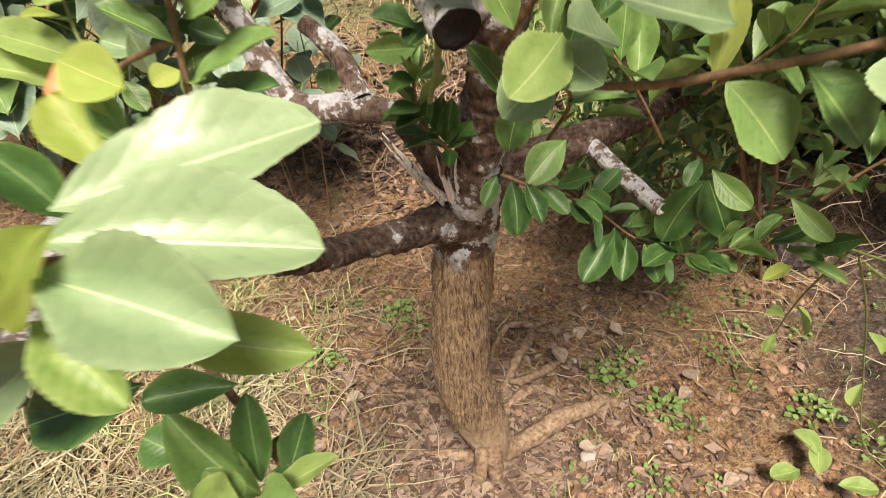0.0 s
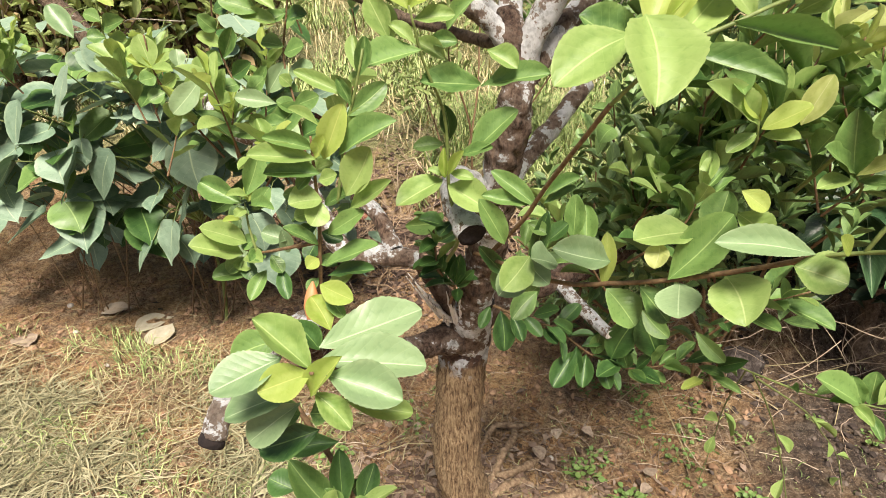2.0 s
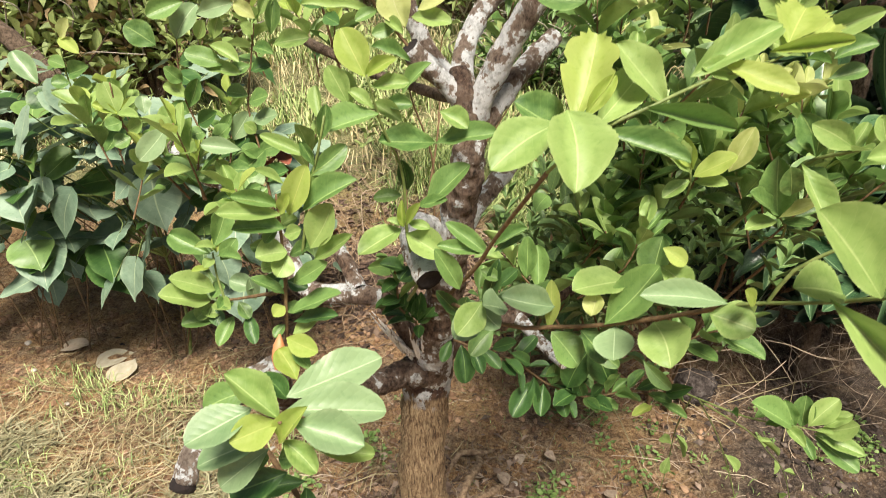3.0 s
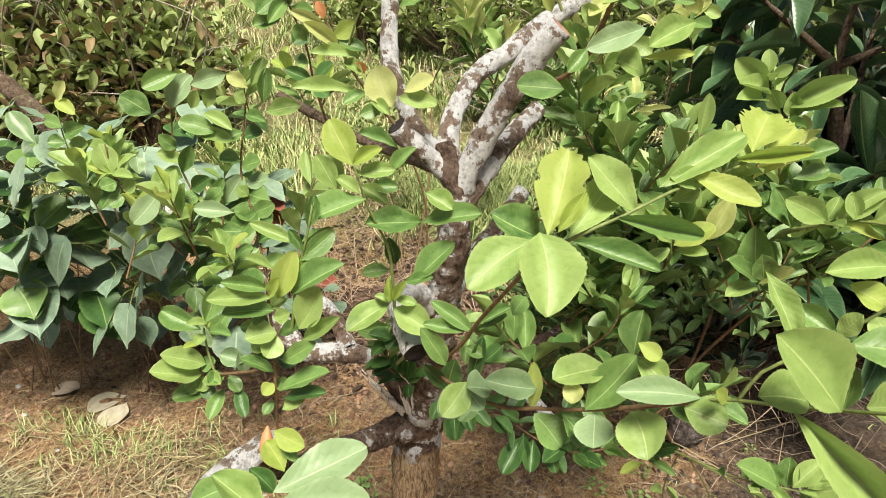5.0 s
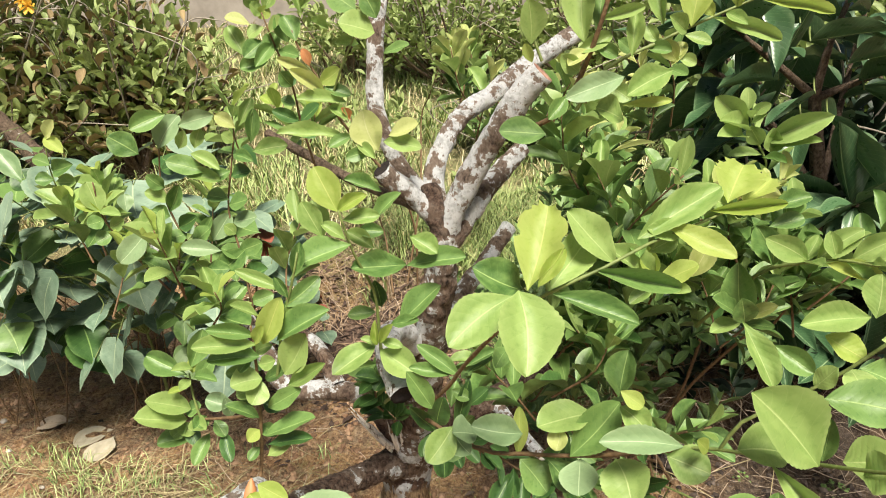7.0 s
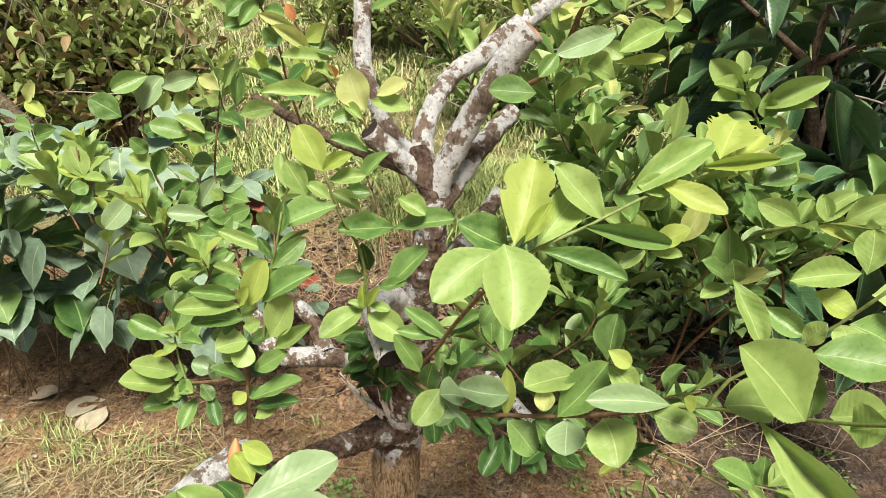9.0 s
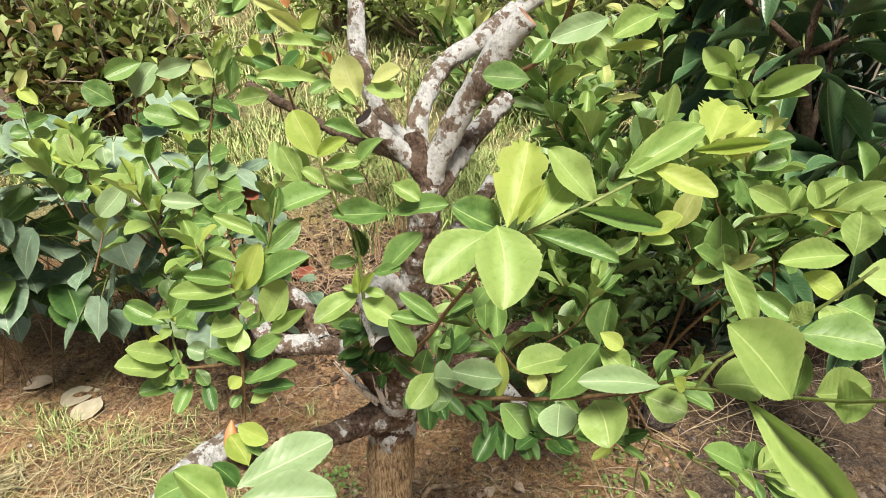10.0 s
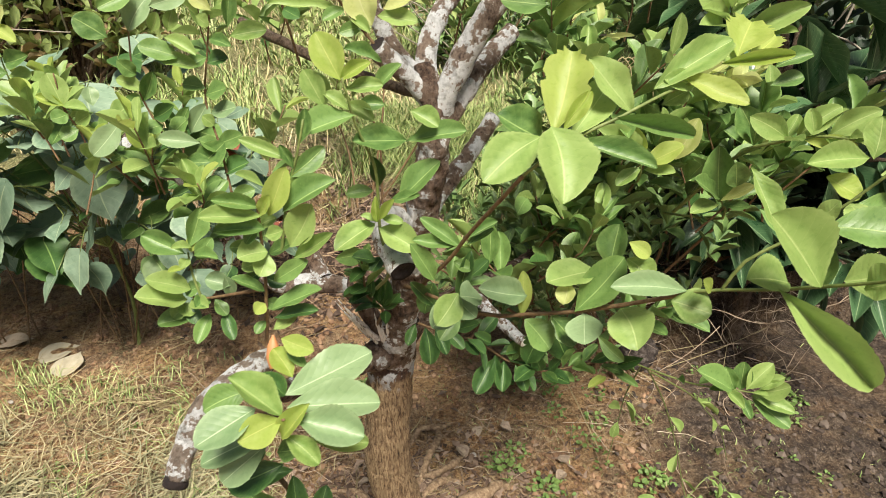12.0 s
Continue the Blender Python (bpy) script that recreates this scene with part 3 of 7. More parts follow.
part("branch", tube([(-0.01, 1.06, 0.65), (-0.07, 1.0, 0.665), (-0.146, 0.93, 0.685), (-0.20, 0.80, 0.76), (-0.19, 0.68, 0.88), (-0.165, 0.60, 0.975)],
                    [0.036, 0.026, 0.0215, 0.019, 0.018, 0.017], LIMB_FORK, 26, 0.005, 0.008, 58, name="branch"), tree, "dark leaning limb, white with lichen underneath")
part("branch", tube([(-0.172, 0.62, 0.955), (-0.150, 0.575, 1.003), (-0.168, 0.54, 1.010), (-0.205, 0.505, 0.990), (-0.227, 0.486, 0.955), (-0.236, 0.464, 0.926)],
                    [0.016, 0.0155, 0.015, 0.0145, 0.014, 0.014], LIMB_STUB, 22, 0.005, 0.005, 60, CUT, "branch"), tree, "bent pale lichened stub ending in a dark cut")
part("charred_tip", tube([(-0.2352, 0.4660, 0.9285), (-0.2370, 0.4615, 0.9228), (-0.2382, 0.4588, 0.9190)], [0.0128, 0.0140, 0.0125], CUT, 18, 0.003, 0.003, 120, name="charred_tip"), tree, "black charred end of the pale stub")
part("branch", tube([(-0.01, 1.07, 0.66), (-0.052, 1.035, 0.77), (-0.09, 1.0, 0.855)], [0.028, 0.017, 0.014], LIMB_DARK, 14, 0.008, 0.006, 60, name="branch"), tree, "dark split stub")
for a, b, wide in (((-0.040, 1.035, 0.705), (-0.104, 0.985, 0.832), 0.0060), ((-0.052, 1.040, 0.70), (-0.112, 1.005, 0.815), 0.0045), ((-0.030, 1.030, 0.70), (-0.078, 0.985, 0.788), 0.0055), ((-0.022, 1.025, 0.70), (-0.034, 0.988, 0.795), 0.0060),
                   ((-0.012, 1.025, 0.70), (-0.008, 0.988, 0.790), 0.0055), ((-0.018, 1.025, 0.69), (-0.022, 1.000, 0.765), 0.0045), ((-0.035, 1.030, 0.69), (-0.058, 0.998, 0.755), 0.0040), ((0.000, 1.030, 0.70), (0.008, 1.005, 0.770), 0.0035)):
    a, b = Vector(a), Vector(b)
    part("splinter", tube([a, a.lerp(b, 0.35) + Vector((0.001, -0.002, 0.0)), a.lerp(b, 0.7) + Vector((-0.001, -0.002, 0.0)), b], [wide * 0.9, wide * 0.8, wide * 0.5, wide * 0.08], PALE_WOOD, 7, 0.006, wide * 0.35, 220, name="splinter"), tree, "pale splinter of torn wood")
part("branch", tube([(-0.085, 1.0, 0.855), (-0.15, 1.0, 0.862), (-0.232, 1.01, 0.87), (-0.30, 1.05, 0.98), (-0.40, 1.13, 1.03), (-0.489, 1.2, 1.035), (-0.60, 1.3, 1.09)],
                    [0.016, 0.019, 0.019, 0.018, 0.017, 0.015, 0.012], LIMB_SIDE, 14, 0.01, 0.005, 45, name="branch"), tree, "lichened side limb with pale bark")
part("branch", tube([(-0.13, 1.0, 0.87), (-0.165, 1.05, 0.915), (-0.215, 1.08, 0.95)], [0.017, 0.015, 0.012], LIMB_MID, 12, 0.01, 0.004, 50, PALE_WOOD, "branch"), tree)
part("branch", tube([(0.01, 1.08, 0.66), (0.07, 1.09, 0.72), (0.147, 1.11, 0.742), (0.26, 1.2, 0.745), (0.37, 1.33, 0.735), (0.50, 1.45, 0.78)], [0.035, 0.027, 0.027, 0.025, 0.022, 0.015], LIMB_DARK, 16, 0.01, 0.006, 45, name="branch"), tree, "dark rough side limb")
part("branch", tube([(0.18, 1.13, 0.745), (0.215, 1.06, 0.735), (0.27, 0.97, 0.722)], [0.0145, 0.013, 0.0105], LIMB_SIDE, 12, 0.008, 0.003, 60, PALE_WOOD, "branch"), tree, "short white cut stub")
part("branch", tube([(0.075, 0.88, 1.255), (0.023, 0.95, 1.252), (-0.033, 1.000, 1.260), (-0.117, 1.100, 1.267), (-0.221, 1.200, 1.295), (-0.278, 1.250, 1.312)], [0.011, 0.0095, 0.009, 0.009, 0.009, 0.008], LIMB_BROWN, 12, 0.012, 0.003, 50, name="branch"), tree, "thin brown side branch")
part("bark_crust", tube([(0.082, 0.850, 1.225), (0.072, 0.856, 1.268), (0.064, 0.868, 1.305)], [0.013, 0.019, 0.011], LIMB_FORK, 22, 0.004, 0.008, 60, name="bark_crust"), tree, "crumbly brown bark in the fork")
part("branch", tube([(0.02, 1.05, 0.74), (0.045, 1.0, 0.765)], [0.012, 0.011], LIMB, 10, 0.008, 0.002, 60, CUT, "branch"), tree)
for pts, rad in (
    ([(0.015, 1.045, 0.14), (0.045, 1.050, 0.070), (0.085, 1.075, 0.040), (0.14, 1.115, 0.045), (0.195, 1.157, 0.045), (0.25, 1.19, 0.030), (0.282, 1.222, 0.020), (0.35, 1.24, -0.03)], [0.030, 0.026, 0.022, 0.021, 0.021, 0.017, 0.014, 0.008]),
    ([(0.012, 1.035, 0.14), (0.012, 1.010, 0.08), (0.004, 0.995, 0.03), (-0.004, 0.985, -0.03)], [0.024, 0.018, 0.014, 0.012]),
    ([(0.030, 1.030, 0.14), (0.036, 1.008, 0.08), (0.042, 0.998, 0.03), (0.048, 0.990, -0.03)], [0.022, 0.017, 0.013, 0.011]),
    ([(0.0, 1.05, 0.03), (-0.1, 1.06, 0.012), (-0.22, 1.10, 0.0), (-0.33, 1.12, -0.02)], [0.018, 0.013, 0.010, 0.006]),
    ([(0.03, 0.98, 0.015), (0.10, 0.94, 0.012), (0.18, 0.95, 0.006), (0.27, 0.93, -0.015)], [0.014, 0.011, 0.009, 0.005]),
    ([(0.05, 1.25, 0.0), (0.09, 1.36, 0.02), (0.12, 1.44, 0.012), (0.10, 1.52, -0.01)], [0.010, 0.012, 0.010, 0.005]),
    ([(0.03, 1.12, 0.0), (0.07, 1.20, 0.025), (0.14, 1.26, 0.015), (0.20, 1.25, -0.02)], [0.008, 0.013, 0.011, 0.006]),
    ([(0.04, 1.30, -0.01), (0.10, 1.27, 0.028), (0.17, 1.33, 0.012), (0.22, 1.41, -0.02)], [0.007, 0.012, 0.009, 0.005]),
    ([(0.02, 1.40, -0.01), (0.06, 1.46, 0.022), (0.13, 1.47, 0.020), (0.18, 1.52, -0.01)], [0.006, 0.010, 0.009, 0.004]),
    ([(-0.05, 1.15, 0.0), (-0.12, 1.22, 0.014), (-0.22, 1.25, 0.0)], [0.008, 0.009, 0.004]),
    ([(0.10, 1.00, 0.0), (0.15, 1.02, 0.016), (0.22, 1.00, 0.01), (0.28, 1.03, -0.01)], [0.006, 0.009, 0.008, 0.004]),
    ([(-0.02, 0.98, 0.01), (-0.12, 0.93, 0.008), (-0.24, 0.92, 0.0), (-0.36, 0.88, -0.015)], [0.012, 0.010, 0.008, 0.005]),
):
    part("root", tube(pts, rad, ROOT, 14, 0.008, 0.008, 70, name="root"), tree, "worn brown surface root")


def bud(at, tip):
    """A folded orange leaf bud at a shoot's end."""
    a, b = Vector(at), Vector(tip)
    part("bud", tube([a, a.lerp(b, 0.35), a.lerp(b, 0.7), b], [0.0025, 0.0062, 0.0055, 0.0012], LEAF["o"], 10, 0.004, 0.0008, 200, name="bud"), tree, "folded orange-pink leaf bud")


bud((-0.103, 0.440, 1.098), (-0.101, 0.455, 1.128))
for k in range(6):
    a = Vector((0.425 + 0.008 * k, 1.10, 1.245))
    part("tendril", tube([a, a + Vector((0.012 + 0.004 * k, -0.004, 0.022)), a + Vector((0.03 + 0.005 * k, -0.008, 0.0)), a + Vector((0.038 + 0.006 * k, -0.01, -0.05 - 0.006 * (k % 3)))], [0.0012] * 4, STRAW, 5, 0.008, name="tendril"), tree, "dry pale hanging tendril")


# ---- leafy shoots of the tree ----
shoot = twig(tree, [(-0.185, 0.600, 0.955), (-0.150, 0.500, 1.000), (-0.110, 0.420, 1.060), (-0.080, 0.365, 1.100)], 0.0036, 0.0020, TWIG_BROWN)
leaf(shoot, (-0.084, 0.400, 1.098), (-0.005, 0.455, 1.104), 0.43, 27, "p")
leaf(shoot, (-0.080, 0.385, 1.096), (0.005, 0.406, 1.082), 0.45, 28, "p")
leaf(shoot, (-0.071, 0.370, 1.095), (-0.009, 0.359, 1.082), 0.55, 35, "p")
leaf(shoot, (-0.082, 0.370, 1.076), (-0.051, 0.354, 1.055), 0.53, 30, "l")
leaf(shoot, (-0.068, 0.400, 1.043), (-0.010, 0.409, 1.024), 0.37, 40, "l")
leaf(shoot, (-0.085, 0.370, 1.072), (-0.057, 0.368, 1.114), 0.39, 56, "y")
leaf(shoot, (-0.082, 0.370, 1.096), (-0.114, 0.340, 1.100), 0.67, -47, "y")
leaf(shoot, (-0.082, 0.370, 1.099), (-0.123, 0.374, 1.143), 0.49, -25, "l")
leaf(shoot, (-0.104, 0.370, 1.110), (-0.148, 0.334, 1.101), 0.63, -22, "p")
leaf(shoot, (-0.117, 0.410, 1.097), (-0.162, 0.396, 1.086), 0.63, -48, "m")
leaf(shoot, (-0.104, 0.390, 1.060), (-0.165, 0.372, 1.043), 0.50, -23, "p")
leaf(shoot, (-0.107, 0.400, 1.038), (-0.153, 0.382, 1.006), 0.55, -41, "p")
leaf(shoot, (-0.101, 0.420, 0.988), (-0.158, 0.405, 0.973), 0.57, -42, "d")
leaf(shoot, (-0.087, 0.410, 1.088), (-0.106, 0.409, 1.117), 0.53, -41, "d")
leaf(shoot, (-0.082, 0.430, 1.094), (-0.101, 0.444, 1.119), 0.73, -20, "y")
leaf(shoot, (-0.090, 0.440, 1.134), (-0.057, 0.424, 1.129), 0.56, 46, "y")
leaf(shoot, (-0.088, 0.450, 1.118), (-0.068, 0.429, 1.108), 0.43, 27, "m")
leaf(shoot, (-0.100, 0.400, 1.026), (-0.070, 0.390, 1.042), 0.68, 41, "m")
leaf(shoot, (-0.117, 0.420, 1.006), (-0.136, 0.409, 1.019), 0.95, -51, "m")
shoot = twig(tree, [(-0.200, 0.560, 0.940), (-0.119, 0.520, 0.816), (-0.098, 0.500, 0.778)], 0.0040, 0.0030, TWIG_BROWN)
leaf(shoot, (-0.117, 0.490, 0.781), (-0.169, 0.496, 0.860), 0.42, -41, "m")
leaf(shoot, (-0.113, 0.490, 0.799), (-0.118, 0.517, 0.864), 0.40, 11, "d")
leaf(shoot, (-0.093, 0.490, 0.801), (-0.078, 0.518, 0.844), 0.50, 27, "d")
leaf(shoot, (-0.115, 0.510, 0.883), (-0.174, 0.491, 0.884), 0.45, -37, "d")
leaf(shoot, (-0.171, 0.500, 0.812), (-0.204, 0.504, 0.826), 0.93, -29, "d")
leaf(shoot, (-0.116, 0.490, 0.784), (-0.079, 0.488, 0.819), 0.43, 32, "d")
leaf(shoot, (-0.101, 0.450, 0.840), (-0.116, 0.448, 0.877), 0.57, -48, "m")
leaf(shoot, (-0.096, 0.470, 0.817), (-0.046, 0.481, 0.849), 0.30, 18, "l")
leaf(shoot, (-0.097, 0.440, 0.850), (-0.118, 0.422, 0.880), 0.81, -38, "l")
leaf(shoot, (-0.114, 0.520, 0.785), (-0.099, 0.523, 0.809), 0.67, 49, "d")
leaf(shoot, (-0.098, 0.460, 0.826), (-0.064, 0.448, 0.847), 0.64, 17, "m")
leaf(shoot, (-0.106, 0.460, 0.817), (-0.098, 0.436, 0.793), 0.95, 11, "l")
leaf(shoot, (-0.106, 0.460, 0.817), (-0.140, 0.437, 0.803), 0.85, -37, "m")
shoot = twig(tree, [(-0.165, 0.600, 0.970), (-0.155, 0.620, 0.990), (-0.144, 0.620, 1.084), (-0.141, 0.620, 1.134), (-0.139, 0.615, 1.184), (-0.137, 0.610, 1.211)], 0.0030, 0.0013, TWIG_BROWN)
leaf(shoot, (-0.127, 0.615, 1.184), (-0.102, 0.615, 1.243), 0.47, 86, "y")
leaf(shoot, (-0.128, 0.615, 1.221), (-0.156, 0.603, 1.241), 0.36, -44, "l")
leaf(shoot, (-0.133, 0.615, 1.184), (-0.195, 0.577, 1.202), 0.33, -48, "l")
leaf(shoot, (-0.136, 0.615, 1.195), (-0.184, 0.595, 1.214), 0.33, -59, "m")
leaf(shoot, (-0.112, 0.615, 1.187), (-0.052, 0.614, 1.231), 0.44, 45, "m")
leaf(shoot, (-0.107, 0.615, 1.142), (-0.074, 0.616, 1.198), 0.60, 67, "l")
leaf(shoot, (-0.133, 0.615, 1.167), (-0.186, 0.590, 1.177), 0.45, -45, "m")
leaf(shoot, (-0.134, 0.615, 1.137), (-0.165, 0.593, 1.141), 0.87, -36, "l")
leaf(shoot, (-0.135, 0.615, 1.134), (-0.142, 0.590, 1.117), 0.92, -37, "l")
leaf(shoot, (-0.104, 0.615, 1.127), (-0.050, 0.601, 1.167), 0.28, 68, "l")
leaf(shoot, (-0.132, 0.615, 1.095), (-0.086, 0.603, 1.130), 0.40, 66, "m")
leaf(shoot, (-0.140, 0.615, 1.054), (-0.074, 0.606, 1.089), 0.35, 27, "m")
leaf(shoot, (-0.138, 0.615, 1.040), (-0.080, 0.608, 1.056), 0.32, 33, "d")
leaf(shoot, (-0.141, 0.615, 1.023), (-0.107, 0.623, 1.042), 0.54, 36, "l")
leaf(shoot, (-0.146, 0.615, 1.063), (-0.156, 0.595, 1.060), 0.81, -39, "y")
leaf(shoot, (-0.144, 0.615, 1.080), (-0.178, 0.601, 1.110), 0.37, -34, "m")
leaf(shoot, (-0.149, 0.640, 1.129), (-0.182, 0.626, 1.138), 0.53, -60, "m")
leaf(shoot, (-0.139, 0.640, 1.120), (-0.104, 0.626, 1.145), 0.41, 56, "m")
leaf(shoot, (-0.150, 0.640, 1.095), (-0.173, 0.631, 1.084), 0.63, -63, "d")
leaf(shoot, (-0.150, 0.650, 1.080), (-0.124, 0.646, 1.072), 0.70, 49, "d")
leaf(shoot, (-0.138, 0.615, 1.184), (-0.119, 0.608, 1.214), 0.43, 84, "y")
leaf(shoot, (-0.141, 0.615, 1.169), (-0.155, 0.602, 1.154), 0.61, -39, "m")
leaf(shoot, (-0.153, 0.640, 1.052), (-0.125, 0.613, 1.056), 0.45, 36, "m")
leaf(shoot, (-0.142, 0.615, 1.121), (-0.166, 0.609, 1.117), 0.83, -42, "l")
leaf(shoot, (-0.149, 0.615, 1.037), (-0.160, 0.600, 1.028), 0.69, -25, "m")
leaf(shoot, (-0.145, 0.630, 1.163), (-0.123, 0.629, 1.175), 0.72, 56, "l")
leaf(shoot, (-0.131, 0.600, 1.166), (-0.107, 0.594, 1.175), 0.71, 63, "l")
shoot = twig(tree, [(-0.121, 0.630, 1.127), (-0.104, 0.625, 1.208), (-0.088, 0.620, 1.255), (-0.077, 0.620, 1.297)], 0.0022, 0.0012, TWIG_GREEN)
leaf(shoot, (-0.101, 0.620, 1.229), (-0.058, 0.632, 1.261), 0.44, 74, "m")
leaf(shoot, (-0.096, 0.620, 1.251), (-0.151, 0.625, 1.274), 0.27, -54, "l")
leaf(shoot, (-0.103, 0.620, 1.211), (-0.082, 0.627, 1.237), 0.49, 76, "l")
leaf(shoot, (-0.093, 0.620, 1.240), (-0.106, 0.620, 1.269), 0.38, -72, "m")
leaf(shoot, (-0.084, 0.620, 1.269), (-0.074, 0.624, 1.309), 0.41, 9, "m")
shoot = twig(tree, [(-0.144, 0.620, 1.082), (-0.190, 0.640, 1.063), (-0.241, 0.670, 1.039), (-0.266, 0.680, 1.039)], 0.0026, 0.0014, TWIG_BROWN)
leaf(shoot, (-0.256, 0.680, 1.102), (-0.309, 0.686, 1.128), 0.52, -54, "m")
leaf(shoot, (-0.250, 0.680, 1.112), (-0.232, 0.697, 1.162), 0.52, 69, "m")
leaf(shoot, (-0.247, 0.680, 1.111), (-0.261, 0.657, 1.126), 0.44, -39, "l")
leaf(shoot, (-0.244, 0.680, 1.093), (-0.222, 0.687, 1.121), 0.63, 70, "m")
leaf(shoot, (-0.259, 0.680, 1.048), (-0.301, 0.649, 1.083), 0.49, -51, "l")
leaf(shoot, (-0.267, 0.680, 1.032), (-0.310, 0.639, 1.068), 0.58, -42, "l")
leaf(shoot, (-0.266, 0.680, 1.027), (-0.288, 0.667, 1.012), 0.78, -44, "l")
leaf(shoot, (-0.261, 0.680, 1.032), (-0.229, 0.651, 1.034), 0.53, 27, "l")
leaf(shoot, (-0.256, 0.680, 1.003), (-0.306, 0.662, 1.003), 0.54, -32, "m")
leaf(shoot, (-0.240, 0.680, 1.008), (-0.252, 0.643, 0.985), 0.48, -20, "m")
leaf(shoot, (-0.221, 0.680, 1.012), (-0.206, 0.653, 0.981), 0.45, 14, "d")
leaf(shoot, (-0.203, 0.680, 1.054), (-0.237, 0.678, 1.066), 0.74, -44, "p")
leaf(shoot, (-0.206, 0.680, 1.035), (-0.208, 0.673, 1.069), 0.52, 31, "p")
leaf(shoot, (-0.260, 0.680, 1.081), (-0.275, 0.658, 1.088), 0.37, -31, "y")
leaf(shoot, (-0.254, 0.680, 1.095), (-0.255, 0.652, 1.097), 0.52, -28, "l")
leaf(shoot, (-0.248, 0.680, 1.104), (-0.247, 0.685, 1.127), 0.56, 16, "y")
leaf(shoot, (-0.268, 0.680, 1.041), (-0.246, 0.681, 1.054), 0.95, 34, "m")
leaf(shoot, (-0.230, 0.680, 1.031), (-0.214, 0.669, 1.011), 0.67, 17, "m")
leaf(shoot, (-0.267, 0.680, 1.022), (-0.254, 0.667, 1.000), 0.71, 21, "d")
leaf(shoot, (-0.241, 0.680, 1.036), (-0.247, 0.652, 1.034), 0.75, -32, "m")
leaf(shoot, (-0.247, 0.680, 1.099), (-0.211, 0.658, 1.109), 0.40, 29, "m")
leaf(shoot, (-0.256, 0.680, 1.013), (-0.278, 0.668, 1.022), 0.77, -32, "l")
twig(tree, [(-0.244, 0.670, 1.041), (-0.251, 0.675, 1.072), (-0.253, 0.680, 1.104)], 0.0018, 0.0013, TWIG_GREEN)
shoot = twig(tree, [(-0.020, 0.860, 0.930), (0.007, 0.740, 1.033), (-0.003, 0.720, 1.111), (-0.003, 0.710, 1.169), (-0.006, 0.700, 1.215), (-0.024, 0.680, 1.271), (-0.035, 0.660, 1.332)], 0.0030, 0.0014, TWIG_GREEN)
leaf(shoot, (-0.038, 0.670, 1.328), (-0.063, 0.678, 1.380), 0.65, -60, "y")
leaf(shoot, (-0.038, 0.670, 1.328), (-0.004, 0.665, 1.350), 0.43, 71, "y")
leaf(shoot, (-0.059, 0.670, 1.297), (-0.079, 0.669, 1.341), 0.56, -76, "l")
leaf(shoot, (-0.062, 0.690, 1.288), (-0.074, 0.702, 1.333), 0.59, -22, "l")
leaf(shoot, (-0.033, 0.670, 1.317), (0.011, 0.673, 1.322), 0.45, 56, "l")
leaf(shoot, (0.009, 0.720, 1.337), (-0.035, 0.713, 1.356), 0.39, -50, "m")
leaf(shoot, (-0.002, 0.720, 1.299), (0.030, 0.719, 1.337), 0.38, 58, "m")
leaf(shoot, (-0.025, 0.670, 1.287), (-0.082, 0.631, 1.274), 0.51, -33, "m")
leaf(shoot, (0.036, 0.720, 1.239), (-0.028, 0.681, 1.253), 0.47, -50, "m")
leaf(shoot, (0.036, 0.720, 1.237), (0.113, 0.703, 1.257), 0.38, 43, "m")
leaf(shoot, (0.042, 0.720, 1.278), (0.077, 0.704, 1.261), 0.67, 39, "l")
leaf(shoot, (-0.002, 0.740, 1.168), (-0.008, 0.730, 1.215), 0.43, 9, "d")
leaf(shoot, (-0.010, 0.740, 1.161), (-0.048, 0.735, 1.159), 0.53, -47, "m")
leaf(shoot, (0.025, 0.710, 1.158), (0.077, 0.712, 1.214), 0.47, 44, "m")
leaf(shoot, (-0.009, 0.710, 1.126), (-0.059, 0.661, 1.113), 0.50, -25, "l")
leaf(shoot, (-0.003, 0.710, 1.119), (0.049, 0.673, 1.102), 0.60, 41, "l")
leaf(shoot, (-0.005, 0.700, 1.132), (-0.006, 0.693, 1.170), 0.29, -1, "y")
leaf(shoot, (-0.002, 0.700, 1.135), (0.018, 0.683, 1.172), 0.30, 88, "y")
leaf(shoot, (-0.005, 0.700, 1.132), (-0.025, 0.698, 1.145), 0.50, -32, "l")
leaf(shoot, (0.014, 0.710, 1.158), (0.051, 0.691, 1.175), 0.41, 48, "m")
leaf(shoot, (-0.001, 0.700, 1.140), (0.029, 0.687, 1.139), 0.44, 41, "l")
leaf(shoot, (-0.002, 0.700, 1.270), (-0.036, 0.706, 1.291), 0.52, -51, "l")
leaf(shoot, (-0.031, 0.670, 1.293), (-0.056, 0.667, 1.316), 0.51, -51, "l")
leaf(shoot, (-0.023, 0.710, 1.289), (0.010, 0.706, 1.290), 0.58, 67, "m")
leaf(shoot, (-0.012, 0.760, 1.039), (-0.043, 0.747, 1.058), 0.61, -36, "d")
leaf(shoot, (-0.006, 0.760, 1.039), (0.026, 0.756, 1.051), 0.72, 41, "d")
leaf(shoot, (-0.003, 0.770, 1.042), (-0.019, 0.744, 1.031), 0.69, -11, "d")
twig(tree, [(0.050, 0.690, 1.035), (0.088, 0.640, 1.106), (0.108, 0.600, 1.162), (0.148, 0.500, 1.274)], 0.0028, 0.0022, TWIG_BROWN)
shoot = twig(tree, [(0.148, 0.500, 1.274), (0.177, 0.460, 1.320), (0.223, 0.460, 1.343), (0.266, 0.480, 1.357), (0.338, 0.520, 1.368), (0.363, 0.530, 1.380)], 0.0018, 0.0012, TWIG_GREEN)
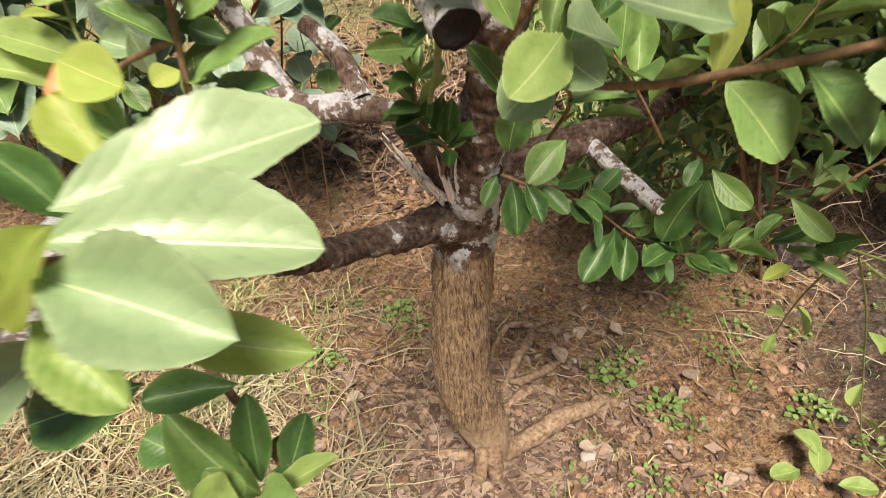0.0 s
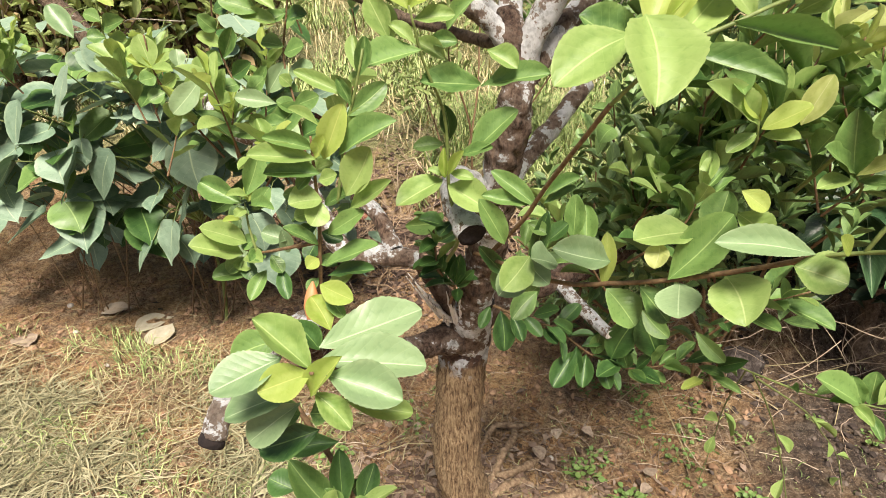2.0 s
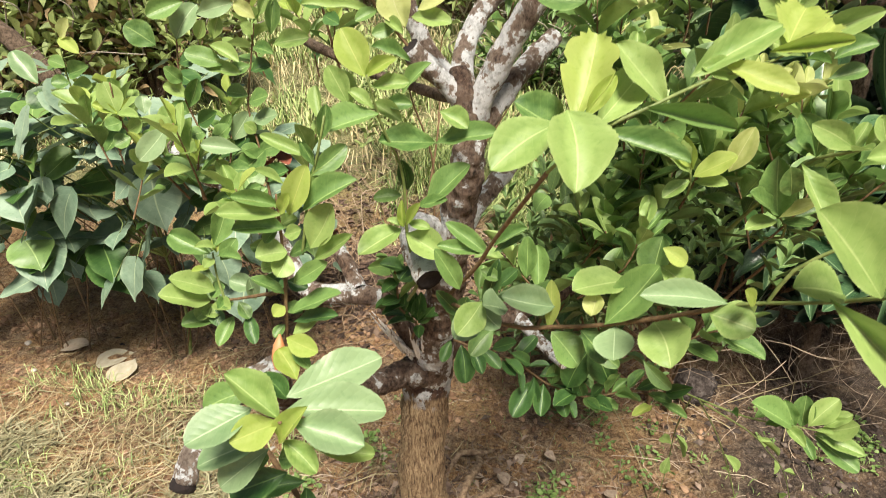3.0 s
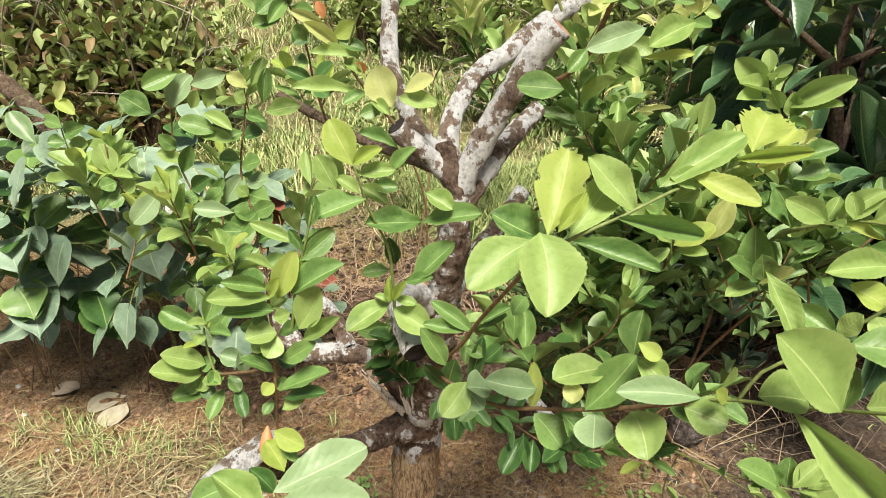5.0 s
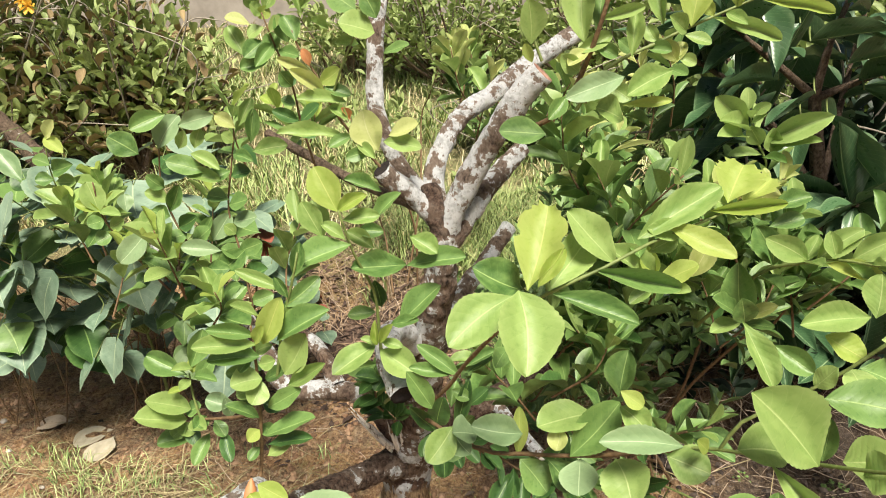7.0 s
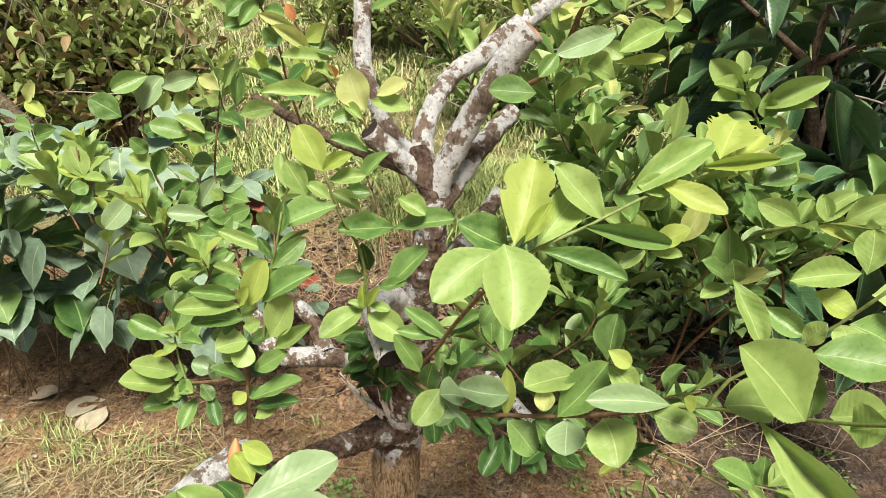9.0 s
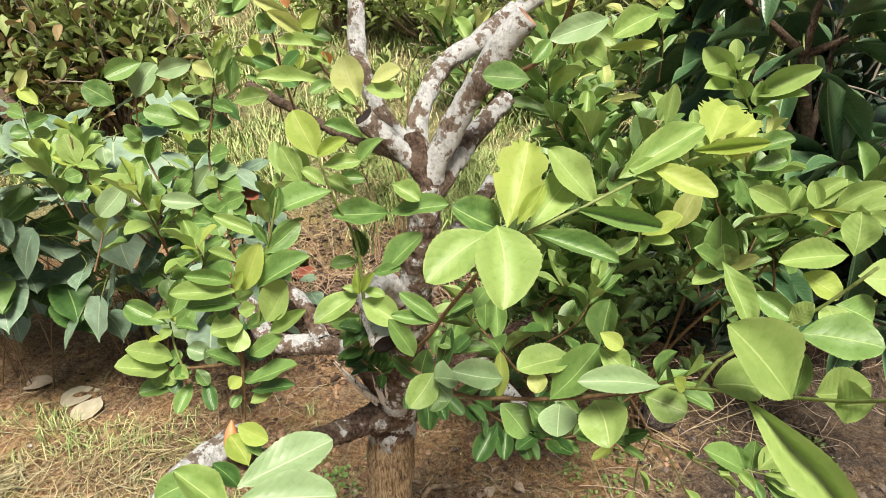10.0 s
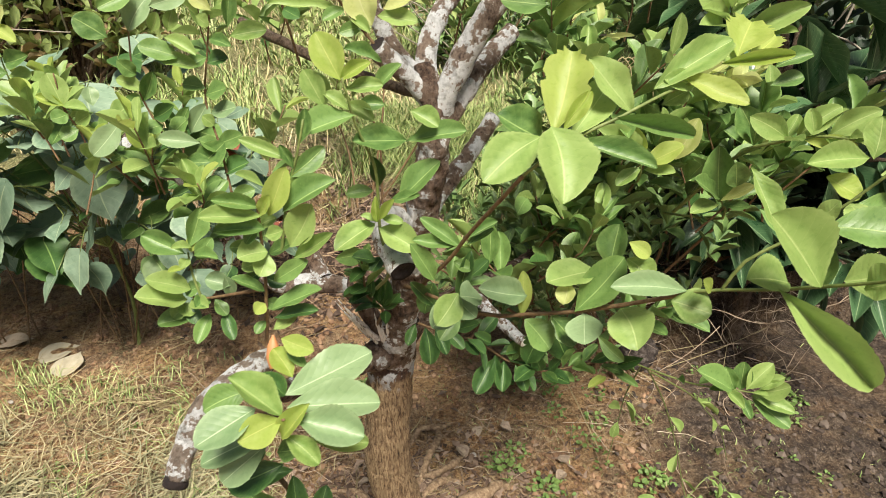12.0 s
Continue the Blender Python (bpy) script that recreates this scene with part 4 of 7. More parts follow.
leaf(shoot, (0.103, 0.640, 1.122), (0.051, 0.650, 1.161), 0.32, -49, "m")
leaf(shoot, (0.095, 0.640, 1.125), (0.041, 0.637, 1.137), 0.33, -49, "m")
leaf(shoot, (0.068, 0.640, 1.075), (0.039, 0.630, 1.134), 0.40, -78, "m")
leaf(shoot, (0.109, 0.640, 1.134), (0.148, 0.641, 1.158), 0.37, 41, "m")
leaf(shoot, (0.109, 0.640, 1.126), (0.145, 0.646, 1.143), 0.35, 31, "m")
leaf(shoot, (0.098, 0.640, 1.045), (0.115, 0.638, 1.117), 0.27, -8, "d")
leaf(shoot, (0.114, 0.640, 1.078), (0.140, 0.646, 1.099), 0.59, 35, "d")
leaf(shoot, (0.071, 0.680, 1.010), (0.037, 0.667, 1.057), 0.34, -74, "d")
leaf(shoot, (0.093, 0.640, 1.102), (0.116, 0.635, 1.092), 0.68, 43, "m")
leaf(shoot, (0.156, 0.430, 1.337), (0.177, 0.473, 1.394), 0.58, 7, "y", "torn")
leaf(shoot, (0.176, 0.450, 1.327), (0.220, 0.497, 1.362), 0.44, 38, "l")
leaf(shoot, (0.164, 0.430, 1.340), (0.185, 0.432, 1.372), 0.36, 66, "y")
leaf(shoot, (0.155, 0.460, 1.323), (0.116, 0.448, 1.351), 0.69, -56, "m")
leaf(shoot, (0.142, 0.410, 1.342), (0.094, 0.370, 1.325), 0.56, -34, "l")
leaf(shoot, (0.144, 0.390, 1.356), (0.146, 0.335, 1.322), 0.70, -3, "l")
leaf(shoot, (0.145, 0.460, 1.267), (0.133, 0.431, 1.268), 0.51, -26, "m")
leaf(shoot, (0.180, 0.450, 1.324), (0.248, 0.426, 1.310), 0.28, 41, "m")
leaf(shoot, (0.216, 0.460, 1.341), (0.290, 0.457, 1.325), 0.24, 65, "m")
leaf(shoot, (0.235, 0.470, 1.343), (0.194, 0.477, 1.389), 0.49, -57, "l")
leaf(shoot, (0.255, 0.480, 1.361), (0.337, 0.517, 1.396), 0.31, 42, "l")
leaf(shoot, (0.284, 0.490, 1.370), (0.331, 0.454, 1.354), 0.36, 48, "y")
leaf(shoot, (0.346, 0.520, 1.380), (0.371, 0.553, 1.408), 0.95, 16, "y", "torn")
leaf(shoot, (0.364, 0.530, 1.378), (0.402, 0.558, 1.393), 0.57, 25, "y", "torn")
leaf(shoot, (0.327, 0.510, 1.376), (0.387, 0.495, 1.387), 0.22, 70, "y")
leaf(shoot, (0.403, 0.550, 1.364), (0.433, 0.540, 1.380), 0.53, 53, "m")
leaf(shoot, (0.403, 0.550, 1.346), (0.436, 0.550, 1.355), 0.52, 48, "m")
leaf(shoot, (0.357, 0.530, 1.372), (0.327, 0.524, 1.386), 0.73, -59, "l")
leaf(shoot, (0.301, 0.500, 1.360), (0.265, 0.483, 1.369), 0.50, -66, "l")
leaf(shoot, (0.273, 0.500, 1.341), (0.298, 0.502, 1.354), 0.64, 67, "l")
twig(tree, [(0.030, 0.720, 1.020), (0.120, 0.580, 1.062), (0.174, 0.540, 1.085), (0.226, 0.500, 1.115), (0.283, 0.455, 1.156), (0.307, 0.440, 1.173)], 0.0025, 0.0022, TWIG_BROWN)
shoot = twig(tree, [(0.307, 0.440, 1.173), (0.327, 0.420, 1.187), (0.347, 0.380, 1.211), (0.358, 0.345, 1.235), (0.370, 0.300, 1.266), (0.374, 0.260, 1.299)], 0.0019, 0.0013, TWIG_GREEN)
leaf(shoot, (0.094, 0.580, 1.092), (0.066, 0.540, 1.073), 0.68, -33, "l")
leaf(shoot, (0.123, 0.570, 1.088), (0.092, 0.553, 1.102), 0.95, -26, "p")
leaf(shoot, (0.172, 0.550, 1.104), (0.117, 0.536, 1.127), 0.56, -45, "p")
leaf(shoot, (0.167, 0.550, 1.073), (0.169, 0.561, 1.129), 0.32, -2, "y")
leaf(shoot, (0.241, 0.520, 1.154), (0.179, 0.493, 1.158), 0.60, -16, "l")
leaf(shoot, (0.203, 0.500, 1.152), (0.196, 0.484, 1.135), 0.88, 7, "c")
leaf(shoot, (0.215, 0.500, 1.114), (0.264, 0.506, 1.177), 0.49, 47, "m")
leaf(shoot, (0.255, 0.480, 1.190), (0.279, 0.461, 1.173), 0.77, 47, "l")
leaf(shoot, (0.251, 0.470, 1.214), (0.272, 0.463, 1.201), 0.67, 53, "y")
leaf(shoot, (0.315, 0.680, 1.061), (0.327, 0.700, 1.121), 0.65, -3, "m")
leaf(shoot, (0.305, 0.440, 1.174), (0.228, 0.424, 1.195), 0.32, -43, "p")
leaf(shoot, (0.168, 0.535, 1.082), (0.197, 0.519, 1.049), 0.79, 31, "m")
leaf(shoot, (0.196, 0.520, 1.094), (0.225, 0.507, 1.064), 0.72, 34, "m")
leaf(shoot, (0.226, 0.500, 1.111), (0.218, 0.462, 1.096), 0.95, 12, "p")
leaf(shoot, (0.253, 0.470, 1.136), (0.256, 0.422, 1.123), 0.95, 23, "l")
leaf(shoot, (0.290, 0.440, 1.164), (0.322, 0.419, 1.162), 0.95, 41, "l")
leaf(shoot, (0.355, 0.335, 1.241), (0.294, 0.336, 1.305), 0.57, -62, "l")
leaf(shoot, (0.353, 0.370, 1.224), (0.311, 0.362, 1.234), 0.80, -34, "l")
leaf(shoot, (0.365, 0.360, 1.281), (0.410, 0.334, 1.285), 0.67, 40, "m")
leaf(shoot, (0.317, 0.420, 1.185), (0.301, 0.412, 1.204), 0.54, -73, "y")
leaf(shoot, (0.368, 0.330, 1.249), (0.392, 0.313, 1.269), 0.95, 60, "l")
leaf(shoot, (0.328, 0.345, 1.234), (0.388, 0.288, 1.177), 0.32, 58, "l")
leaf(shoot, (0.369, 0.310, 1.254), (0.377, 0.289, 1.273), 0.95, 65, "l")
leaf(shoot, (0.375, 0.360, 1.224), (0.376, 0.362, 1.260), 0.39, -29, "m")
shoot = twig(tree, [(0.327, 0.420, 1.188), (0.336, 0.410, 1.223), (0.359, 0.400, 1.247), (0.376, 0.390, 1.270), (0.393, 0.380, 1.294), (0.408, 0.360, 1.334)], 0.0017, 0.0012, TWIG_GREEN)
leaf(shoot, (0.337, 0.440, 1.302), (0.358, 0.411, 1.256), 0.38, 30, "l")
leaf(shoot, (0.428, 0.420, 1.315), (0.364, 0.409, 1.314), 0.38, -49, "l")
leaf(shoot, (0.458, 0.600, 1.186), (0.491, 0.567, 1.168), 0.56, 58, "m")
leaf(shoot, (0.395, 0.420, 1.299), (0.423, 0.407, 1.285), 0.73, 41, "y")
leaf(shoot, (0.400, 0.390, 1.287), (0.399, 0.367, 1.278), 0.95, 11, "l")
leaf(shoot, (0.376, 0.390, 1.270), (0.383, 0.380, 1.294), 0.62, 83, "l")
leaf(shoot, (0.418, 0.390, 1.312), (0.452, 0.387, 1.313), 0.89, 51, "l")
leaf(shoot, (0.407, 0.390, 1.287), (0.436, 0.381, 1.278), 0.90, 43, "m")
leaf(shoot, (0.422, 0.600, 1.215), (0.408, 0.586, 1.250), 0.69, -137, "m")
leaf(shoot, (0.432, 0.420, 1.314), (0.436, 0.431, 1.348), 0.77, -9, "l")
shoot = twig(tree, line := [(0.470, 0.930, 0.700), (0.560, 0.830, 0.720), (0.609, 0.770, 0.753), (0.660, 0.750, 0.755)], 0.0019, 0.0013, TWIG_GREEN)
fill(shoot, line, 4, 0.040, "mml", 140)
leaf(shoot, (0.604, 0.770, 0.753), (0.531, 0.760, 0.809), 0.50, -38, "m")
leaf(shoot, (0.609, 0.770, 0.753), (0.588, 0.780, 0.797), 0.55, -78, "m")
leaf(shoot, (0.619, 0.770, 0.752), (0.620, 0.780, 0.808), 0.60, -32, "m")
leaf(shoot, (0.623, 0.760, 0.761), (0.658, 0.760, 0.815), 0.55, 43, "l")
leaf(shoot, (0.645, 0.760, 0.753), (0.682, 0.730, 0.790), 0.60, 61, "l")
leaf(shoot, (0.636, 0.760, 0.747), (0.696, 0.720, 0.741), 0.40, 30, "l")
leaf(shoot, (0.638, 0.760, 0.741), (0.694, 0.720, 0.705), 0.45, 33, "m")
leaf(shoot, (0.623, 0.770, 0.739), (0.635, 0.740, 0.710), 0.40, 27, "m")
leaf(shoot, (0.598, 0.770, 0.753), (0.556, 0.760, 0.764), 0.40, -24, "m")
leaf(shoot, (0.641, 0.750, 0.769), (0.672, 0.740, 0.803), 0.50, 34, "l")
shoot = twig(tree, [(0.205, 0.800, 1.400), (0.234, 0.765, 1.426), (0.252, 0.730, 1.481), (0.263, 0.710, 1.531), (0.271, 0.700, 1.572), (0.277, 0.690, 1.604)], 0.0036, 0.0022, TWIG_BROWN)
leaf(shoot, (0.248, 0.720, 1.508), (0.243, 0.732, 1.588), 0.45, -20, "l")
leaf(shoot, (0.263, 0.720, 1.516), (0.268, 0.739, 1.578), 0.36, 0, "m")
leaf(shoot, (0.236, 0.720, 1.497), (0.279, 0.725, 1.516), 0.39, 71, "l")
leaf(shoot, (0.264, 0.720, 1.533), (0.311, 0.714, 1.545), 0.30, 75, "l")
leaf(shoot, (0.303, 0.720, 1.492), (0.306, 0.729, 1.542), 0.40, -10, "l")
leaf(shoot, (0.294, 0.710, 1.472), (0.223, 0.674, 1.454), 0.36, -66, "p")
leaf(shoot, (0.300, 0.720, 1.421), (0.262, 0.709, 1.437), 0.86, -56, "l")
leaf(shoot, (0.215, 0.760, 1.398), (0.155, 0.752, 1.403), 0.62, -55, "m")
leaf(shoot, (0.277, 0.720, 1.549), (0.249, 0.706, 1.589), 0.49, -110, "m")
leaf(shoot, (0.232, 0.720, 1.450), (0.210, 0.702, 1.428), 0.54, -48, "m")
leaf(shoot, (0.244, 0.720, 1.476), (0.220, 0.704, 1.497), 0.60, -108, "l")
leaf(shoot, (0.255, 0.720, 1.501), (0.228, 0.707, 1.484), 0.52, -43, "c")
leaf(shoot, (0.258, 0.720, 1.507), (0.285, 0.712, 1.494), 0.54, 73, "m")
leaf(shoot, (0.270, 0.720, 1.555), (0.291, 0.709, 1.566), 0.69, 86, "l")
leaf(shoot, (0.241, 0.720, 1.463), (0.270, 0.716, 1.457), 0.66, 76, "m")
leaf(shoot, (0.280, 0.720, 1.589), (0.290, 0.698, 1.604), 0.80, 108, "l")
leaf(shoot, (0.268, 0.720, 1.584), (0.244, 0.702, 1.606), 0.56, -132, "m")
shoot = twig(tree, [(0.251, 0.760, 1.427), (0.283, 0.750, 1.478), (0.334, 0.750, 1.503), (0.381, 0.760, 1.523), (0.435, 0.770, 1.544), (0.478, 0.770, 1.561)], 0.0026, 0.0013, TWIG_GREEN)
leaf(shoot, (0.347, 0.755, 1.524), (0.333, 0.760, 1.578), 0.37, -26, "l")
leaf(shoot, (0.379, 0.755, 1.523), (0.388, 0.764, 1.589), 0.58, -25, "y")
leaf(shoot, (0.351, 0.720, 1.477), (0.291, 0.689, 1.452), 0.46, -53, "l")
leaf(shoot, (0.289, 0.755, 1.456), (0.311, 0.737, 1.442), 0.71, 63, "l")
leaf(shoot, (0.297, 0.720, 1.438), (0.356, 0.722, 1.443), 0.21, 71, "y")
leaf(shoot, (0.368, 0.755, 1.482), (0.347, 0.752, 1.509), 0.62, -109, "c")
leaf(shoot, (0.361, 0.755, 1.479), (0.377, 0.765, 1.504), 0.64, 20, "c")
leaf(shoot, (0.371, 0.755, 1.514), (0.402, 0.744, 1.507), 0.53, 50, "l")
leaf(shoot, (0.403, 0.755, 1.532), (0.479, 0.736, 1.508), 0.24, 78, "l")
leaf(shoot, (0.448, 0.755, 1.552), (0.537, 0.741, 1.536), 0.18, 76, "y")
leaf(shoot, (0.429, 0.755, 1.543), (0.423, 0.739, 1.579), 0.51, 186, "y")
leaf(shoot, (0.329, 0.755, 1.499), (0.355, 0.741, 1.497), 0.59, 62, "m")
leaf(shoot, (0.342, 0.755, 1.505), (0.329, 0.761, 1.525), 0.70, -81, "l")
leaf(shoot, (0.404, 0.755, 1.534), (0.389, 0.755, 1.551), 0.66, -97, "y")
leaf(shoot, (0.417, 0.755, 1.538), (0.431, 0.726, 1.527), 0.46, 48, "l")
leaf(shoot, (0.374, 0.755, 1.517), (0.347, 0.731, 1.535), 0.56, -94, "l")
leaf(shoot, (0.316, 0.755, 1.493), (0.295, 0.754, 1.510), 0.64, -83, "m")
leaf(shoot, (0.367, 0.755, 1.489), (0.388, 0.747, 1.482), 0.68, 71, "l")
leaf(shoot, (0.358, 0.755, 1.476), (0.373, 0.729, 1.469), 0.58, 43, "m")
leaf(shoot, (0.468, 0.755, 1.560), (0.472, 0.740, 1.585), 0.68, 112, "y")
leaf(shoot, (0.453, 0.755, 1.556), (0.456, 0.744, 1.579), 0.72, 117, "l")
leaf(shoot, (0.465, 0.755, 1.559), (0.498, 0.748, 1.567), 0.41, 84, "l")
shoot = twig(tree, [(0.198, 0.700, 1.491), (0.186, 0.700, 1.522), (0.181, 0.700, 1.557)], 0.0018, 0.0012, TWIG_GREEN)
leaf(shoot, (0.181, 0.700, 1.556), (0.144, 0.681, 1.573), 0.61, -80, "y")
leaf(shoot, (0.185, 0.700, 1.509), (0.179, 0.691, 1.556), 0.63, 11, "l")
leaf(shoot, (0.187, 0.700, 1.490), (0.178, 0.695, 1.511), 0.52, -130, "y")
leaf(shoot, (0.183, 0.700, 1.563), (0.195, 0.685, 1.590), 0.68, 121, "y")
leaf(shoot, (0.180, 0.700, 1.569), (0.162, 0.709, 1.597), 0.69, -74, "l")
shoot = twig(tree, [(-0.001, 0.845, 1.333), (-0.041, 0.840, 1.384), (-0.068, 0.840, 1.428), (-0.082, 0.840, 1.462), (-0.104, 0.840, 1.501), (-0.111, 0.840, 1.523)], 0.0024, 0.0012, TWIG_BROWN)
leaf(shoot, (-0.006, 0.835, 1.363), (-0.026, 0.841, 1.418), 0.78, -72, "c")
leaf(shoot, (0.010, 0.835, 1.384), (0.053, 0.828, 1.400), 0.59, 48, "c")
leaf(shoot, (0.002, 0.835, 1.376), (0.056, 0.817, 1.370), 0.44, 58, "l")
leaf(shoot, (-0.052, 0.835, 1.385), (-0.136, 0.805, 1.397), 0.25, -52, "l")
leaf(shoot, (-0.044, 0.835, 1.430), (-0.106, 0.810, 1.441), 0.30, -51, "l")
leaf(shoot, (-0.075, 0.835, 1.451), (-0.038, 0.830, 1.443), 0.51, 48, "m")
leaf(shoot, (-0.074, 0.835, 1.443), (-0.114, 0.815, 1.476), 0.36, -83, "c")
leaf(shoot, (-0.082, 0.835, 1.455), (-0.051, 0.832, 1.474), 0.64, 93, "y")
leaf(shoot, (-0.088, 0.835, 1.471), (-0.129, 0.816, 1.490), 0.31, -91, "c")
leaf(shoot, (-0.091, 0.835, 1.478), (-0.096, 0.826, 1.500), 0.56, -134, "o")
leaf(shoot, (-0.042, 0.835, 1.408), (-0.047, 0.815, 1.425), 0.47, -98, "o")
leaf(shoot, (-0.116, 0.835, 1.452), (-0.129, 0.827, 1.472), 0.84, -92, "m")
leaf(shoot, (-0.106, 0.835, 1.510), (-0.122, 0.846, 1.541), 0.74, -35, "m")
leaf(shoot, (-0.096, 0.835, 1.543), (-0.104, 0.832, 1.577), 0.52, 29, "l")
leaf(shoot, (-0.095, 0.835, 1.552), (-0.068, 0.812, 1.570), 0.55, 84, "l")
leaf(shoot, (-0.023, 0.835, 1.505), (-0.049, 0.814, 1.510), 0.51, -55, "l")
leaf(shoot, (-0.062, 0.835, 1.524), (-0.080, 0.810, 1.536), 0.49, -73, "l")
leaf(shoot, (0.008, 0.835, 1.493), (0.043, 0.824, 1.505), 0.42, 55, "m")
leaf(shoot, (-0.020, 0.800, 1.547), (-0.054, 0.795, 1.570), 0.95, -64, "m")
leaf(shoot, (0.002, 0.800, 1.520), (-0.039, 0.779, 1.534), 0.82, -58, "l")
leaf(shoot, (0.005, 0.800, 1.537), (-0.010, 0.798, 1.566), 0.81, -89, "m")
leaf(shoot, (-0.041, 0.835, 1.385), (-0.070, 0.817, 1.374), 0.51, -46, "m")
leaf(shoot, (-0.069, 0.835, 1.425), (-0.043, 0.812, 1.413), 0.44, 39, "l")
leaf(shoot, (-0.018, 0.835, 1.361), (-0.048, 0.820, 1.357), 0.58, -74, "m")
leaf(shoot, (-0.034, 0.835, 1.373), (-0.008, 0.810, 1.358), 0.42, 37, "l")
twig(tree, [(-0.068, 0.840, 1.428), (-0.046, 0.820, 1.478), (-0.024, 0.810, 1.518), (-0.012, 0.800, 1.548)], 0.0017, 0.0012, TWIG_GREEN)
shoot = twig(tree, [(-0.149, 1.100, 1.257), (-0.162, 1.060, 1.360), (-0.166, 1.040, 1.426), (-0.185, 1.030, 1.491), (-0.199, 1.020, 1.544)], 0.0022, 0.0012, TWIG_BROWN)
leaf(shoot, (-0.212, 1.030, 1.547), (-0.215, 1.010, 1.578), 0.71, -144, "l")
leaf(shoot, (-0.207, 1.030, 1.535), (-0.190, 1.030, 1.552), 0.90, 107, "y")
leaf(shoot, (-0.221, 1.030, 1.526), (-0.258, 1.020, 1.538), 0.61, -44, "c")
leaf(shoot, (-0.236, 1.030, 1.479), (-0.262, 1.041, 1.525), 0.56, -52, "l")
leaf(shoot, (-0.205, 1.030, 1.501), (-0.227, 0.997, 1.480), 0.69, -52, "m")
leaf(shoot, (-0.164, 1.030, 1.499), (-0.174, 1.021, 1.542), 0.68, -122, "m")
leaf(shoot, (-0.196, 1.030, 1.478), (-0.185, 1.041, 1.513), 0.75, 44, "m")
leaf(shoot, (-0.200, 1.030, 1.469), (-0.243, 1.017, 1.461), 0.64, -65, "m")
leaf(shoot, (-0.158, 1.030, 1.450), (-0.177, 1.003, 1.434), 0.78, -51, "d")
leaf(shoot, (-0.159, 1.030, 1.373), (-0.196, 1.013, 1.394), 0.50, -75, "d")
leaf(shoot, (-0.157, 1.030, 1.371), (-0.120, 1.024, 1.400), 0.57, 54, "d")
leaf(shoot, (-0.196, 1.030, 1.513), (-0.162, 1.009, 1.531), 0.68, 58, "l")
leaf(shoot, (-0.202, 1.030, 1.540), (-0.213, 1.012, 1.557), 0.91, -87, "l")
leaf(shoot, (-0.181, 1.030, 1.487), (-0.143, 1.003, 1.479), 0.51, 55, "m")
leaf(shoot, (-0.156, 1.030, 1.361), (-0.128, 1.005, 1.351), 0.66, 46, "d")
leaf(shoot, (-0.162, 1.030, 1.399), (-0.184, 1.026, 1.410), 0.95, -43, "m")
leaf(shoot, (-0.200, 1.030, 1.522), (-0.226, 1.021, 1.510), 0.88, -46, "l")
leaf(shoot, (-0.189, 1.030, 1.496), (-0.209, 0.989, 1.465), 0.43, -49, "m")
leaf(shoot, (-0.197, 1.030, 1.548), (-0.179, 1.029, 1.577), 0.71, 91, "l")
shoot = twig(tree, line := [(0.660, 1.220, 1.100), (0.706, 1.170, 1.232), (0.663, 1.150, 1.314), (0.635, 1.130, 1.370)], 0.0030, 0.0015, TWIG_GREEN)
fill(shoot, line, 5, 0.060, "mll", 183)
leaf(shoot, (0.645, 1.140, 1.333), (0.570, 1.120, 1.389), 0.50, -107, "l")
leaf(shoot, (0.634, 1.130, 1.360), (0.628, 1.130, 1.403), 0.60, -24, "l")
leaf(shoot, (0.642, 1.130, 1.358), (0.666, 1.110, 1.377), 0.60, 89, "l")
leaf(shoot, (0.649, 1.140, 1.338), (0.663, 1.110, 1.358), 0.50, 56, "l")
leaf(shoot, (0.649, 1.140, 1.322), (0.579, 1.110, 1.349), 0.40, -44, "l")
leaf(shoot, (0.643, 1.140, 1.312), (0.580, 1.100, 1.330), 0.50, -35, "l")
leaf(shoot, (0.691, 1.160, 1.296), (0.773, 1.100, 1.356), 0.38, 85, "l")
leaf(shoot, (0.703, 1.160, 1.285), (0.761, 1.100, 1.314), 0.30, 48, "l")
leaf(shoot, (0.678, 1.150, 1.295), (0.642, 1.130, 1.335), 0.60, -128, "l")
leaf(shoot, (0.715, 1.160, 1.277), (0.693, 1.140, 1.324), 0.60, -154, "l")
leaf(shoot, (0.690, 1.160, 1.268), (0.718, 1.120, 1.267), 0.40, 39, "m")
shoot = twig(tree, line := [(0.520, 0.950, 1.020), (0.553, 0.840, 1.166), (0.585, 0.800, 1.200), (0.614, 0.760, 1.222), (0.642, 0.700, 1.235)], 0.0035, 0.0015, TWIG_GREEN)
fill(shoot, line, 9, 0.060, "mml", 196)
leaf(shoot, (0.600, 0.780, 1.214), (0.640, 0.760, 1.265), 0.50, 74, "l")
leaf(shoot, (0.627, 0.750, 1.225), (0.668, 0.720, 1.270), 0.50, 78, "l")
leaf(shoot, (0.595, 0.790, 1.208), (0.531, 0.780, 1.243), 0.50, -91, "l")
leaf(shoot, (0.607, 0.770, 1.213), (0.650, 0.710, 1.209), 0.40, 38, "y")
leaf(shoot, (0.634, 0.730, 1.227), (0.661, 0.700, 1.257), 0.50, 50, "l")
leaf(shoot, (0.587, 0.790, 1.206), (0.608, 0.800, 1.242), 0.50, 32, "l")
leaf(shoot, (0.574, 0.820, 1.183), (0.538, 0.840, 1.246), 0.55, -79, "m")
leaf(shoot, (0.615, 0.760, 1.219), (0.603, 0.770, 1.260), 0.50, -77, "l")
